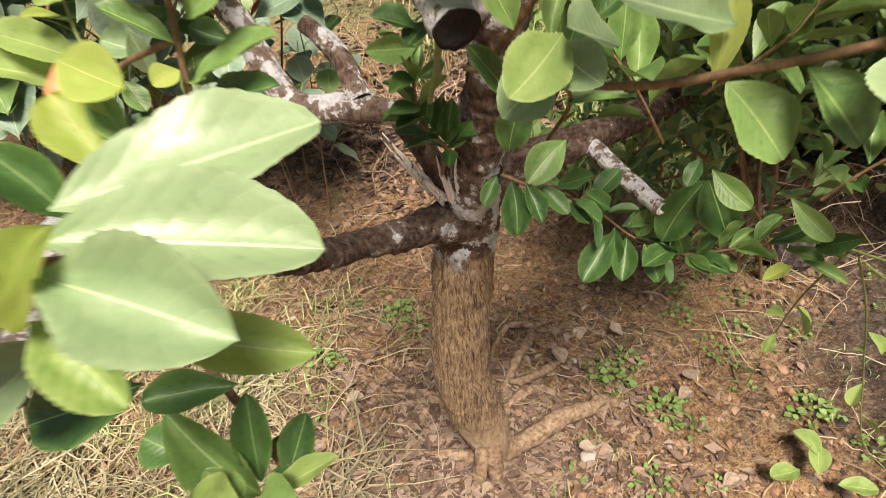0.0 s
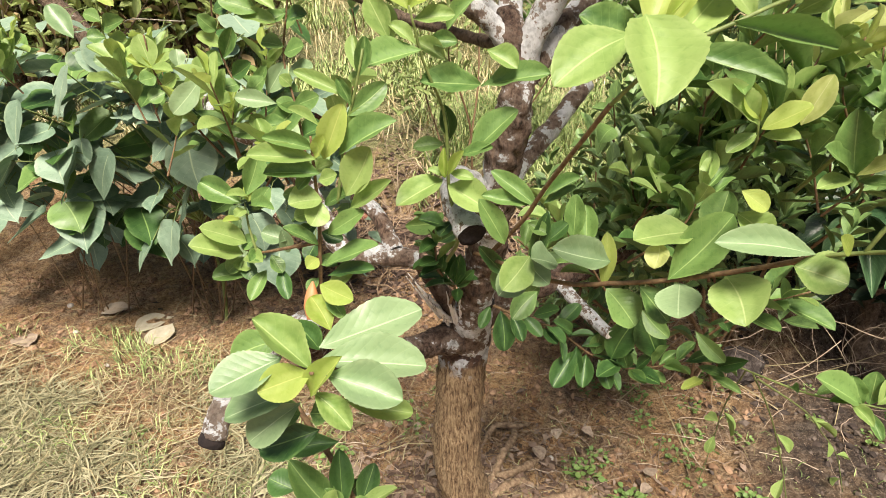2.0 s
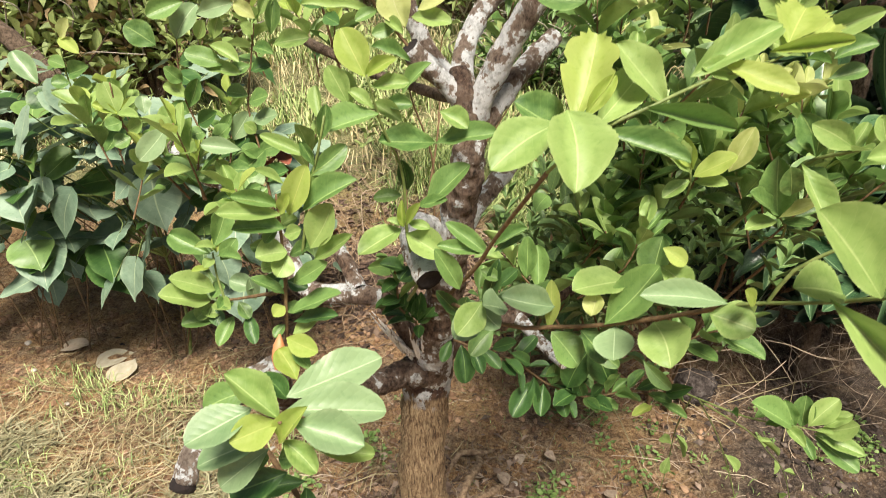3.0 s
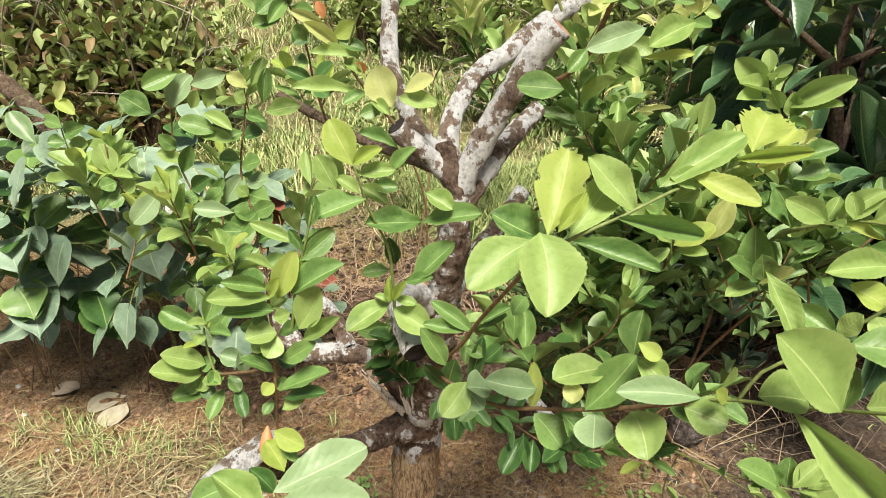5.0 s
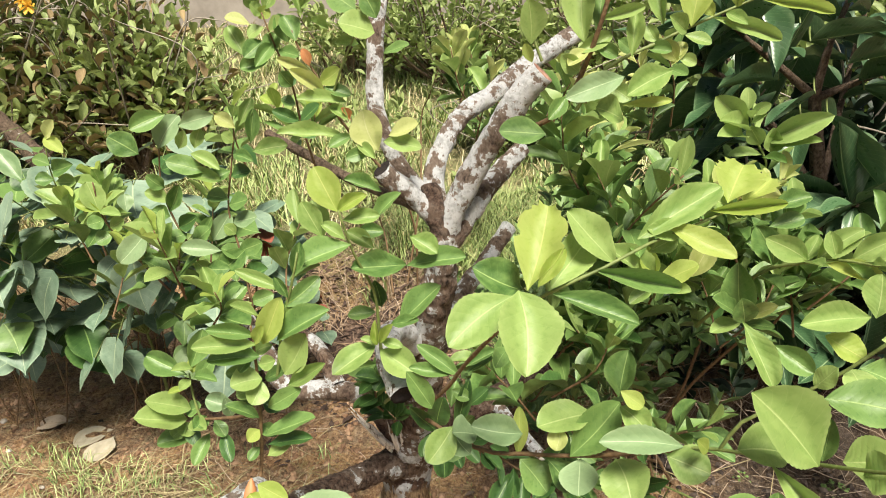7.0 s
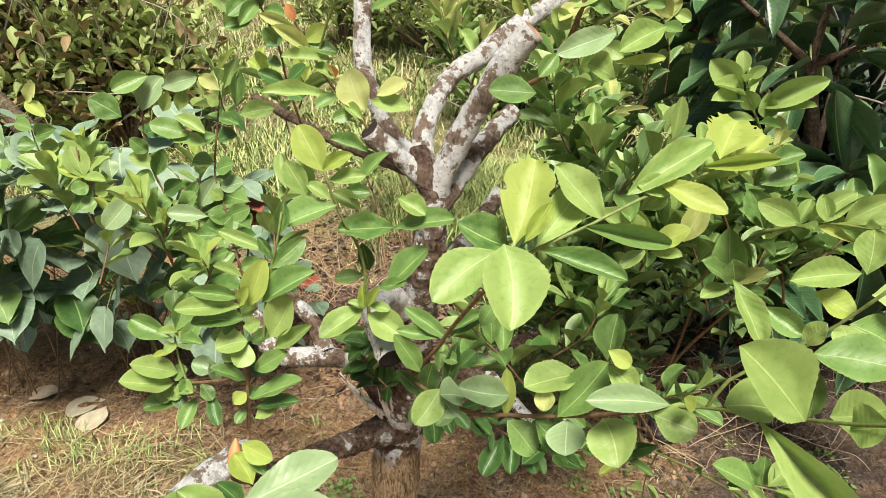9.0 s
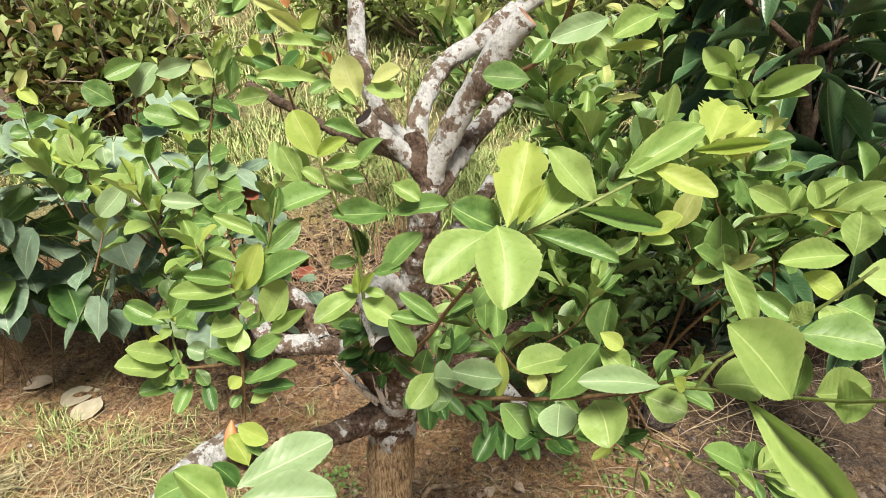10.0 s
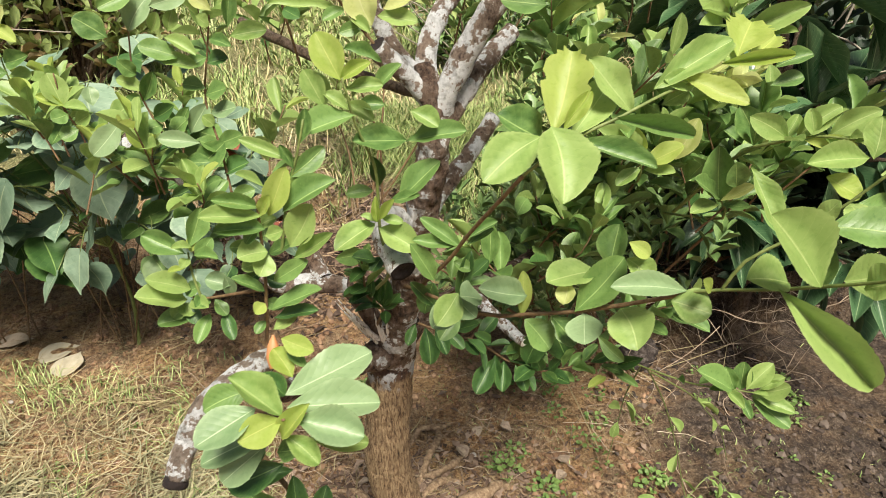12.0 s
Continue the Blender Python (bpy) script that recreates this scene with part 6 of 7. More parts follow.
sapling((-2.25, 2.2, 0.0), "sapling with heart-shaped leaves at the bank's foot", [(-2.7, -1.8, 1.95, 2.5, 0.4, 1.05, 60, 0.12)], 44)


dead_twig = twig(low_sapling, [(-0.66, 2.08, 0.45), (-0.60, 2.04, 0.68), (-0.55, 1.98, 0.86)], 0.004, 0.002, TWIG_BROWN, "dead_twig", 6)
for b, tip in (((-0.55, 1.98, 0.86), (-0.64, 1.93, 0.84)), ((-0.55, 1.98, 0.86), (-0.50, 1.90, 0.83)), ((-0.56, 1.99, 0.83), (-0.62, 1.92, 0.77)), ((-0.57, 2.0, 0.80), (-0.51, 1.93, 0.75)), ((-0.58, 2.02, 0.76), (-0.66, 1.95, 0.72))):
    leaf(dead_twig, b, tip, 0.5, 20, "r")


def large_hearts():
    """The biggest hanging leaves, on long yellow-green stalks from one low stool."""
    sp = thing("sapling", (-1.02, 2.0, 0.0), "sapling with the largest blue-green hanging heart leaves on yellow-green stalks", "sapling", "heart-leaved saplings")
    hub = Vector((-1.02, 1.98, 0.45))
    twig(sp, [(-1.02, 2.0, -0.01), (-1.0, 2.0, 0.22), hub], 0.008, 0.005, TWIG_GREEN, "stem", 7)
    for x, z, dx, dz, size, turn in ((-1.22, 0.81, -0.05, -0.16, 0.19, 10), (-1.12, 0.80, -0.05, -0.15, 0.17, -15), (-0.86, 0.84, 0.04, -0.17, 0.18, 0), (-1.44, 0.78, -0.08, -0.13, 0.17, 20), (-1.40, 0.60, -0.12, -0.10, 0.17, 0),
                                     (-0.97, 0.57, -0.03, -0.13, 0.15, 0), (-1.06, 0.50, -0.05, -0.08, 0.12, 10), (-1.05, 1.13, 0.05, -0.10, 0.15, -10), (-0.74, 1.02, 0.08, -0.10, 0.14, 10), (-1.62, 0.95, -0.06, -0.12, 0.16, 0), (-0.70, 0.60, 0.05, -0.12, 0.13, 0), (-1.08, 1.10, 0.08, -0.06, 0.15, 0), (-1.18, 1.05, -0.02, -0.10, 0.16, 20), (-1.58, 1.02, -0.03, -0.12, 0.17, 0), (-0.92, 1.06, 0.06, -0.08, 0.14, -15), (-1.36, 0.95, -0.02, -0.12, 0.15, 10)):
        b = Vector((x, 1.70, z))
        twig(sp, [hub, hub.lerp(b, 0.5) + Vector((0, 0, 0.09)), b], 0.0036, 0.0017, TWIG_GREEN, "stalk", 6)
        leaf(sp, b, b + Vector((dx, -0.05, dz)).normalized() * size * 0.88, 0.88, turn + 150 if turn > 90 else turn, "h", "heart")


large_hearts()


old_limb = new("leaning_trunk", tube([(-1.15, 2.35, -0.05), (-1.30, 2.32, 0.6), (-1.44, 2.30, 0.98), (-1.60, 2.30, 1.19), (-1.76, 2.28, 1.30), (-2.2, 2.25, 1.48)], [0.045, 0.04, 0.036, 0.033, 0.030, 0.026], LIMB_BROWN, 16, 0.012, 0.010, 30, RED_CUT, "leaning_trunk"))
tagged(old_limb, "leaning grey-brown old trunk among saplings", "trunk")


# ---- dark broad-leaved tree ----
def broad_tree():
    bt = thing("broad_leaved_tree", (1.32, 1.9, 0.0), "young tree with long dark glossy drooping leaves", "tree")
    knot = (1.074, 1.7, 1.298)
    part("trunk", tube([(1.32, 1.9, -0.03), (1.28, 1.86, 0.5), (1.18, 1.78, 1.0), knot], [0.030, 0.026, 0.021, 0.017], LIMB_BROWN, 12, 0.03, 0.004, 30, name="trunk"), bt)
    r = random.Random(51)
    arms = [(knot, (1.08, 1.70, 1.40), (1.10, 1.70, 1.50), (1.16, 1.7, 1.72)), (knot, (0.98, 1.69, 1.37), (0.857, 1.66, 1.45), (0.76, 1.62, 1.52)), (knot, (1.13, 1.69, 1.325), (1.205, 1.67, 1.36), (1.40, 1.6, 1.45)),
            ((1.18, 1.78, 1.0), (1.02, 1.76, 1.2), (0.84, 1.74, 1.35), (0.66, 1.70, 1.44)), ((1.2, 1.8, 0.9), (1.18, 1.65, 1.0), (1.12, 1.5, 1.06)), ((1.2, 1.8, 0.9), (1.4, 1.65, 1.1), (1.55, 1.5, 1.2)),
            ((1.24, 1.82, 0.75), (1.35, 1.65, 0.85), (1.45, 1.5, 0.9)), ((1.25, 1.85, 0.6), (1.1, 1.7, 0.7), (0.98, 1.55, 0.72)), ((1.2, 1.8, 0.85), (1.05, 1.8, 0.95), (0.92, 1.75, 1.0)), ((1.27, 1.86, 0.45), (1.35, 1.6, 0.55), (1.4, 1.4, 0.55)), ((1.2, 1.8, 0.95), (1.3, 1.95, 1.3), (1.35, 2.0, 1.6)), ((1.2, 1.8, 1.0), (1.0, 2.0, 1.3), (0.9, 2.05, 1.55))]
    for arm_line in arms:
        n = len(arm_line)
        arm = part("branch", tube(arm_line, [0.012 - 0.007 * i / (n - 1) for i in range(n)], LIMB_BROWN, 8, 0.03, 0.002, 40, name="branch"), bt)
        for p, tip, w, roll, t in spray_poses(arm_line, 17, 0.235, r.randrange(10 ** 6), 0.25, 1.25, 0.4, 0.3, 0.34):
            leaf(arm, p, tip, w, roll * 0.6, "g", "lance")
    # the front leaves, hanging from the upper arms
    for b, tip, wide, roll in (((0.918, 1.60, 1.36), (0.73, 1.52, 1.365), 0.36, 25), ((1.015, 1.60, 1.325), (0.86, 1.50, 1.255), 0.42, 30), ((1.059, 1.60, 1.269), (1.165, 1.48, 1.075), 0.40, -20), ((1.081, 1.60, 1.396), (1.22, 1.52, 1.44), 0.40, -30), ((0.832, 1.60, 1.542), (0.862, 1.50, 1.39), 0.38, 10),
                               ((0.99, 1.62, 1.45), (1.13, 1.52, 1.485), 0.45, -35), ((0.826, 1.60, 1.307), (0.66, 1.52, 1.26), 0.40, 20), ((0.947, 1.60, 1.493), (0.86, 1.52, 1.38), 0.36, 20), ((1.15, 1.62, 1.33), (1.30, 1.5, 1.22), 0.40, -20), ((1.0, 1.62, 1.27), (0.93, 1.5, 1.10), 0.42, 15)):
        near = Vector(b) + Vector((0.03, 0.07, 0.03))
        part("stalk", tube([near, Vector(b) + Vector((0.01, 0.03, 0.02)), b], [0.003, 0.0026, 0.0024], TWIG_GREEN, 6, 0.02, name="stalk"), bt)
        leaf(bt, b, tip, wide, roll, "g", "lance")
    return bt


broad_tree()


# ---- shrubs on the bank ----
def bank_shrub(at, label, reach, high, count, seed, size, tone="s", dead=0.0):
    sh = thing("shrub", at, label, "shrub", "shrubs on the bank")
    r = random.Random(seed)
    foot = Vector(at)
    poses = []
    for i in range(count):
        an, q = r.uniform(0, 6.28), r.random() ** 0.5
        top = foot + Vector((math.cos(an) * reach * q, math.sin(an) * reach * 0.6 * q, high * (1 - 0.35 * q * q) * r.uniform(0.35, 1.0)))
        start = foot.lerp(top, 0.45) + Vector((0, 0, -0.05))
        line = [start, start.lerp(top, 0.5) + Vector((r.uniform(-0.1, 0.1), 0, 0.05)), top]
        if i % 5 == 0:
            twig(sh, [foot, *line], 0.014, 0.003, LIMB_BROWN, "stem", 6)
        elif i % 6 == 1:
            twig(sh, [start, top + Vector((r.uniform(-0.2, 0.2), -0.1, 0.05)), top + Vector((r.uniform(-0.5, 0.5), -0.2, r.uniform(0.05, 0.3)))], 0.006, 0.0025, TWIG_GREY, "bare_twig", 5)
        for b, tip, w, roll, t in spray_poses(line, r.randint(9, 14), size, r.randrange(10 ** 6), 0.1, 1.1):
            poses.append((b, tip, w, roll))
    rest = random.Random(seed + 1)
    green, withered = [], []
    for q in poses:
        (withered if rest.random() < dead else green).append(q)
    tagged(part("foliage", joined_leaves(green, tone), sh), kind="stuff")
    if withered:
        tagged(part("withered_foliage", joined_leaves(withered, "e"), sh, "brown withered leaves"), kind="stuff")


def bank(x, y):
    return (x, y, ground_height(x, y) - 0.02)


bank_shrub(bank(-2.9, 3.7), "tangled green shrub with pale twigs", 1.15, 2.2, 330, 61, 0.11, dead=0.3)
bank_shrub(bank(-1.95, 4.0), "dark green shrub on the dry bank", 0.7, 1.5, 200, 62, 0.11, dead=0.25)
bank_shrub(bank(-4.4, 3.7), "tall tangled shrub with grey-green leaves", 1.3, 2.6, 400, 63, 0.12, dead=0.3)
bank_shrub(bank(0.1, 5.4), "dry twiggy shrub against the wall", 1.0, 1.35, 170, 67, 0.09)
bank_shrub(bank(-0.75, 5.6), "dry twiggy shrub in tall grass", 0.6, 1.0, 80, 69, 0.08)
bank_shrub(bank(1.5, 5.2), "dark twiggy shrub against the wall", 1.2, 1.3, 260, 68, 0.10)
bank_shrub(bank(0.55, 4.2), "sparse light green shrub in the grass", 0.5, 0.7, 70, 64, 0.08, "k")
bank_shrub(bank(2.4, 4.0), "dark shrub behind the broad-leaved tree", 1.3, 1.9, 330, 65, 0.10)
# Dark mass added behind the lower leaves, with shade in its leaf colour.
bank_shrub(bank(1.42, 2.15), "shrub mass added under the broad-leaved tree, shade painted into its leaves", 0.5, 1.3, 230, 60, 0.12, "n")
bank_shrub(bank(2.3, 2.9), "dark leafy shrub in shade", 0.9, 1.7, 260, 66, 0.10)


def back_wall():
    bm = bmesh.new()
    bmesh.ops.create_cube(bm, size=1.0)
    bmesh.ops.scale(bm, vec=(9.0, 0.2, 1.5), verts=bm.verts)
    bmesh.ops.bevel(bm, geom=bm.edges[:], offset=0.015, segments=2, affect="EDGES")
    me = bpy.data.meshes.new("wall_back")
    bm.to_mesh(me)
    bm.free()
    me.materials.append(CONCRETE)
    ob = new("wall_back", me)
    ob.matrix_world = pose(-1.5, 7.2, ground_height(-1.5, 7.2) + 0.5)
    tagged(ob, "weathered grey concrete garden wall", "wall", kind="structure")


back_wall()


# ---- grass, straw and litter ----
def blades(name, label, count, seed, mat, zone, high, thick, lie=0.0):
    """Loose blades as one mass. zone: a function that gives x, y or None; lie: 0 upright, 1 flat."""
    r = random.Random(seed)
    verts, faces = [], []
    while len(faces) < count * 2:
        at = zone(r)
        if at is None:
            continue
        x, y = at
        z = ground_height(x, y)
        ln = high * r.uniform(0.45, 1.25)
        an = r.uniform(0, 6.283)
        tilt = lie + r.uniform(-0.35, 0.35) * (1 - lie) if lie < 0.5 else 1.0
        d = Vector((math.cos(an), math.sin(an), 0))
        s = Vector((-d.y, d.x, 0)) * thick * r.uniform(0.6, 1.3)
        n = len(verts)
        if lie >= 0.5:
            b = Vector((x, y, z + r.uniform(0.002, 0.03)))
            rise = r.uniform(-0.06, 0.12) * ln
            m = b + d * ln * 0.5 + d.cross(Vector((0, 0, 1))) * r.uniform(-0.16, 0.16) * ln + Vector((0, 0, rise * 0.5 + r.uniform(0, 0.014)))
            e = b + d * ln + Vector((0, 0, rise))
            e.z = max(e.z, ground_height(e.x, e.y) + 0.002)
            m.z = max(m.z, z + 0.003)
            up = Vector((0, 0, thick * 0.6))
            verts += [b - s, b + s + up, m - s, m + s + up, e - s * 0.5, e + s * 0.5]
        else:
            bend = r.uniform(0.4, 1.6)
            b = Vector((x, y, z - 0.01))
            m = b + Vector((0, 0, ln * 0.6)) + d * ln * 0.18 * bend * 2
            e = b + Vector((0, 0, ln * (1.0 - 0.45 * bend))) + d * ln * 0.75 * bend
            verts += [b - s, b + s, m - s * 0.8, m + s * 0.8, e - s * 0.15, e + s * 0.15]
        faces += [(n, n + 1, n + 3, n + 2), (n + 2, n + 3, n + 5, n + 4)]
    ob = new(name, to_mesh(name, verts, faces, mat))
    return tagged(ob, label, "grass" if lie < 0.5 else "straw", kind="stuff")


def patchy(x, y, scale=1.4, cut=0.0):
    return noise.noise(Vector((x * scale, y * scale, 3.3))) > cut


def past_litter(x, y):
    return x > 0.30 or y > 3.05 + 0.25 * noise.noise(Vector((x * 5.0, y * 2.0, 6.1)))


def back_zone(r):
    x, y = r.uniform(-4.5, 3.2), 2.25 + 4.8 * r.random() ** 1.5
    return (x, y) if patchy(x, y, 0.9, -0.6) and (x > -0.45 or y > 3.3) and past_litter(x, y) else None


def clump_zone(r):
    x, y = r.uniform(-4.0, 3.0), 2.2 + 4.5 * r.random() ** 1.6
    return (x, y) if patchy(x, y, 3.2, -0.02) and (x > -0.45 or y > 3.4) and past_litter(x, y) else None


def near_back_zone(r):
    x, y = r.uniform(-0.2, 0.9), r.uniform(2.15, 3.6)
    return (x, y) if patchy(x, y, 2.2, -0.2) and past_litter(x, y) else None


def straw_zone(r):
    x, y = r.uniform(-3.6, 0.15), r.uniform(-0.6, 2.1)
    edge = (0.5 * noise.noise(Vector((x * 1.5, y * 1.5, 0.4))) + 0.5) * min(1.0, (x + 3.6) / 1.4) * min(1.0, (y + 0.6) / 0.9)
    dens = min(1.0, max(0.0, (-0.22 - x) * 1.6 + 0.12)) * (1.0 if y < 1.5 else max(0.08, (1.9 - y) / 0.4)) * 1.6 * edge
    return (x, y) if r.random() < dens else None


def tuft_zone(r):
    x, y = r.uniform(-2.6, -0.2), r.uniform(0.2, 1.75)
    return (x, y) if noise.noise(Vector((x * 2.2, y * 2.2, 7.7))) > -0.08 + 0.5 * max(0.0, y - 1.4) else None


def limp_zone(r):
    x, y = r.uniform(-2.2, -0.52), r.uniform(0.4, 1.55)
    return (x, y) if noise.noise(Vector((x * 4.0, y * 4.0, 2.2))) > 0.12 + 0.4 * (x + 0.9) + r.uniform(-0.35, 0.35) + 0.5 * max(0.0, y - 1.2) else None


def sprout_zone(r):
    x, y = r.uniform(-2.2, -0.35), r.uniform(0.5, 1.9)
    return (x, y) if noise.noise(Vector((x * 5.0, y * 5.0, 9.1))) > 0.18 + r.uniform(-0.2, 0.2) else None


def bare_zone(r):
    x, y = r.uniform(-0.3, 1.9), r.uniform(0.65, 1.85)
    return (x, y) if patchy(x, y, 6.0, 0.15) else None


def thin_zone(r):
    x, y = r.uniform(-0.6, 0.8), r.uniform(0.75, 1.8)
    return (x, y)


blades("dry_grass", "tangled straw-coloured dry grass on the bank", 15000, 71, DRY_GRASS, back_zone, 0.16, 0.0036, 0.2)
blades("flattened_grass", "flattened pale dry grass on the bank", 8000, 70, STRAW, back_zone, 0.18, 0.0022, 1.0)
blades("green_grass", "green grass growing through the dry grass", 22000, 72, GREEN_GRASS, clump_zone, 0.19, 0.0046, 0.2)
blades("grass_tufts", "long green and yellow grass behind the trunk", 13000, 73, GREEN_GRASS, near_back_zone, 0.20, 0.0026, 0.2)
blades("dry_tufts", "dry grass stalks behind the trunk", 3500, 74, DRY_GRASS, near_back_zone, 0.18, 0.0018, 0.2)
blades("straw", "cut straw lying on the soil", 8500, 75, STRAW, straw_zone, 0.15, 0.0012, 1.0)
blades("cut_grass", "grey-green cut grass on the straw", 4500, 76, CUT_GRASS, tuft_zone, 0.18, 0.0016, 1.0)
blades("lying_grass", "limp grey-green grass lying in tufts beside the path", 9000, 79, TUFT_GRASS, limp_zone, 0.13, 0.0017, 1.0)
blades("grass_sprouts", "green grass sprouts in the straw", 2600, 80, GREEN_GRASS, sprout_zone, 0.08, 0.0018, 0.2)
blades("soil_sprouts", "tiny green sprouts on bare soil", 900, 85, GREEN_GRASS, bare_zone, 0.035, 0.0014, 0.2)
blades("short_grass", "thin short grass on bare soil", 900, 77, CUT_GRASS, tuft_zone, 0.05, 0.0012)
blades("dry_stems", "thin dry stems scattered on soil", 200, 78, STRAW, thin_zone, 0.10, 0.0010, 1.0)


def litter(name, label, mat, count, seed, mid, spread, size):
    """Curled chips of dead leaf and bark, thickest in the middle of a patch."""
    r = random.Random(seed)
    verts, faces = [], []
    for _ in range(count):
        an, q = r.uniform(0, 6.283), abs(r.gauss(0, spread))
        x, y = mid[0] + math.cos(an) * q, mid[1] + math.sin(an) * q * 0.75
        if y < 0.4:
            continue
        z = ground_height(x, y) + r.uniform(0.001, 0.010)
        a = r.uniform(0, 6.283)
        ln = 0.0025 + size * r.random() ** 2.8
        w = ln * r.uniform(0.12, 0.55)
        d, s = Vector((math.cos(a), math.sin(a), r.uniform(-0.3, 0.3))), Vector((-math.sin(a), math.cos(a), r.uniform(-0.4, 0.4)))
        b = Vector((x, y, z))
        n = len(verts)
        lift = Vector((0, 0, w * r.uniform(-0.2, 0.9)))
        verts += [b - d * ln, b - s * w + lift, b + d * ln * 0.9, b + s * w + lift, b + Vector((0, 0, w * 0.2))]
        faces += [(n, n + 1, n + 4), (n + 1, n + 2, n + 4), (n + 2, n + 3, n + 4), (n + 3, n, n + 4)]
    tagged(new(name, to_mesh(name, verts, faces, mat, smooth=False)), label, "litter", kind="stuff")


litter("leaf_litter", "brown crumbled leaf and bark litter on soil", CHIP, 14000, 81, (0.0, 1.08), 0.32, 0.023)
litter("bank_litter", "dark brown dead leaf litter under the bank, with shade in its colour", SHADED_CHIP, 18000, 87, (-0.30, 2.66), 0.42, 0.036)


def clods(name, label, mat, count, seed, left, right, size):
    """Crumbs of soil between two lines across the ground."""
    r = random.Random(seed)
    verts, faces = [], []
    base = [Vector(p).normalized() for p in ((1, 0, 0), (-1, 0, 0), (0, 1, 0), (0, -1, 0), (0, 0, 1), (0.6, 0.6, 0.5), (-0.6, 0.5, 0.5), (0.5, -0.6, 0.5), (-0.5, -0.6, 0.6))]
    tris = [(0, 5, 2), (0, 7, 5), (5, 4, 6), (5, 7, 4), (7, 8, 4), (8, 6, 4), (2, 5, 6), (2, 6, 1), (1, 6, 8), (1, 8, 3), (3, 8, 7), (3, 7, 0)]
    for _ in range(count):
        x, y = r.uniform(left, right), r.uniform(0.5, 2.3)
        if not patchy(x, y, 2.5, -0.25) or not left + 0.25 * r.random() < x < right - 0.25 * r.random():
            continue
        k = 0.0020 + size * r.random() ** 5
        b = Vector((x, y, ground_height(x, y)))
        n = len(verts)
        verts += [b + p * k * r.uniform(0.6, 1.4) for p in base]
        faces += [tuple(i + n for i in t) for t in tris]
    tagged(new(name, to_mesh(name, verts, faces, mat, smooth=False)), label, "soil", kind="stuff")


clods("soil_crumbs", "small crumbs and clods of red-brown soil", CLOD, 20000, 82, -2.4, 0.95, 0.013)
clods("damp_crumbs", "dark crumbs and clods of soil", DARK_CLOD, 9000, 86, 0.65, 2.3, 0.015)


# ---- small things on the ground ----
def pebble(x, y, size, seed):
    bm = bmesh.new()
    bmesh.ops.create_icosphere(bm, subdivisions=2, radius=1.0)
    r = random.Random(seed)
    k = Vector((r.uniform(0.8, 1.2), r.uniform(0.6, 1.0), r.uniform(0.45, 0.7)))
    for vtx in bm.verts:
        vtx.co *= 1 + 0.25 * noise.noise(vtx.co * 1.3 + Vector((seed, 0, 0)))
        vtx.co = Vector((vtx.co.x * k.x, vtx.co.y * k.y, vtx.co.z * k.z)) * size
    me = bpy.data.meshes.new("pebble")
    bm.to_mesh(me)
    bm.free()
    me.polygons.foreach_set("use_smooth", [True] * len(me.polygons))
    me.materials.append(STONE)
    ob = new("pebble", me)
    ob.matrix_world = pose(x, y, ground_height(x, y) + size * 0.2, 0, 0, seed * 40)
    tagged(ob, "pale rounded pebble on the soil", "stone", "pebbles")


for i, (x, y, s) in enumerate(((-1.74, 2.08, 0.016), (0.226, 1.365, 0.011), (-1.9, 1.75, 0.02), (-1.35, 1.7, 0.012), (0.16, 1.24, 0.012), (0.24, 1.08, 0.02), (0.42, 1.12, 0.010), (-0.55, 1.5, 0.010), (-1.6, 1.9, 0.012))):
    pebble(x, y, s, i + 1)


def fallen_leaf(x, y, size, turn, label, tone="b", kind="heart"):
    lf = new("fallen_leaf", blade(kind, tone, PICK.randrange(VARIANTS)))
    z = ground_height(x, y) + 0.008
    lf.matrix_world = leaf_pose((x, y, z), (x + math.sin(radians(turn)) * size, y + math.cos(radians(turn)) * size, z + 0.012), 0.85, PICK.uniform(-10, 10))
    tagged(lf, label, "leaf", "fallen leaves")


fallen_leaf(-1.24, 1.84, 0.12, 10, "pale grey-brown dead leaf lying on soil", "a")
fallen_leaf(-1.56, 2.05, 0.11, 80, "dried brown leaf on the bare soil")
fallen_leaf(-1.36, 1.95, 0.13, 60, "faded greenish dead leaf on soil", "a")
fallen_leaf(-1.78, 1.84, 0.10, 130, "pale dry leaf among straw")
fallen_leaf(-0.42, 1.02, 0.08, 50, "yellowing leaf fallen beside the trunk", "l", "oval")
fallen_leaf(-0.72, 2.85, 0.16, 50, "rust-red dead leaf in the grass", "r", "oval")
fallen_leaf(-0.66, 2.8, 0.14, 110, "rust-red dead leaf in the grass", "r", "oval")
for i in range(26):
    fallen_leaf(PICK.uniform(-0.55, 0.55), PICK.uniform(0.85, 1.5), PICK.uniform(0.025, 0.05), PICK.uniform(0, 360), "small dried brown leaf on the litter", "b", "oval")


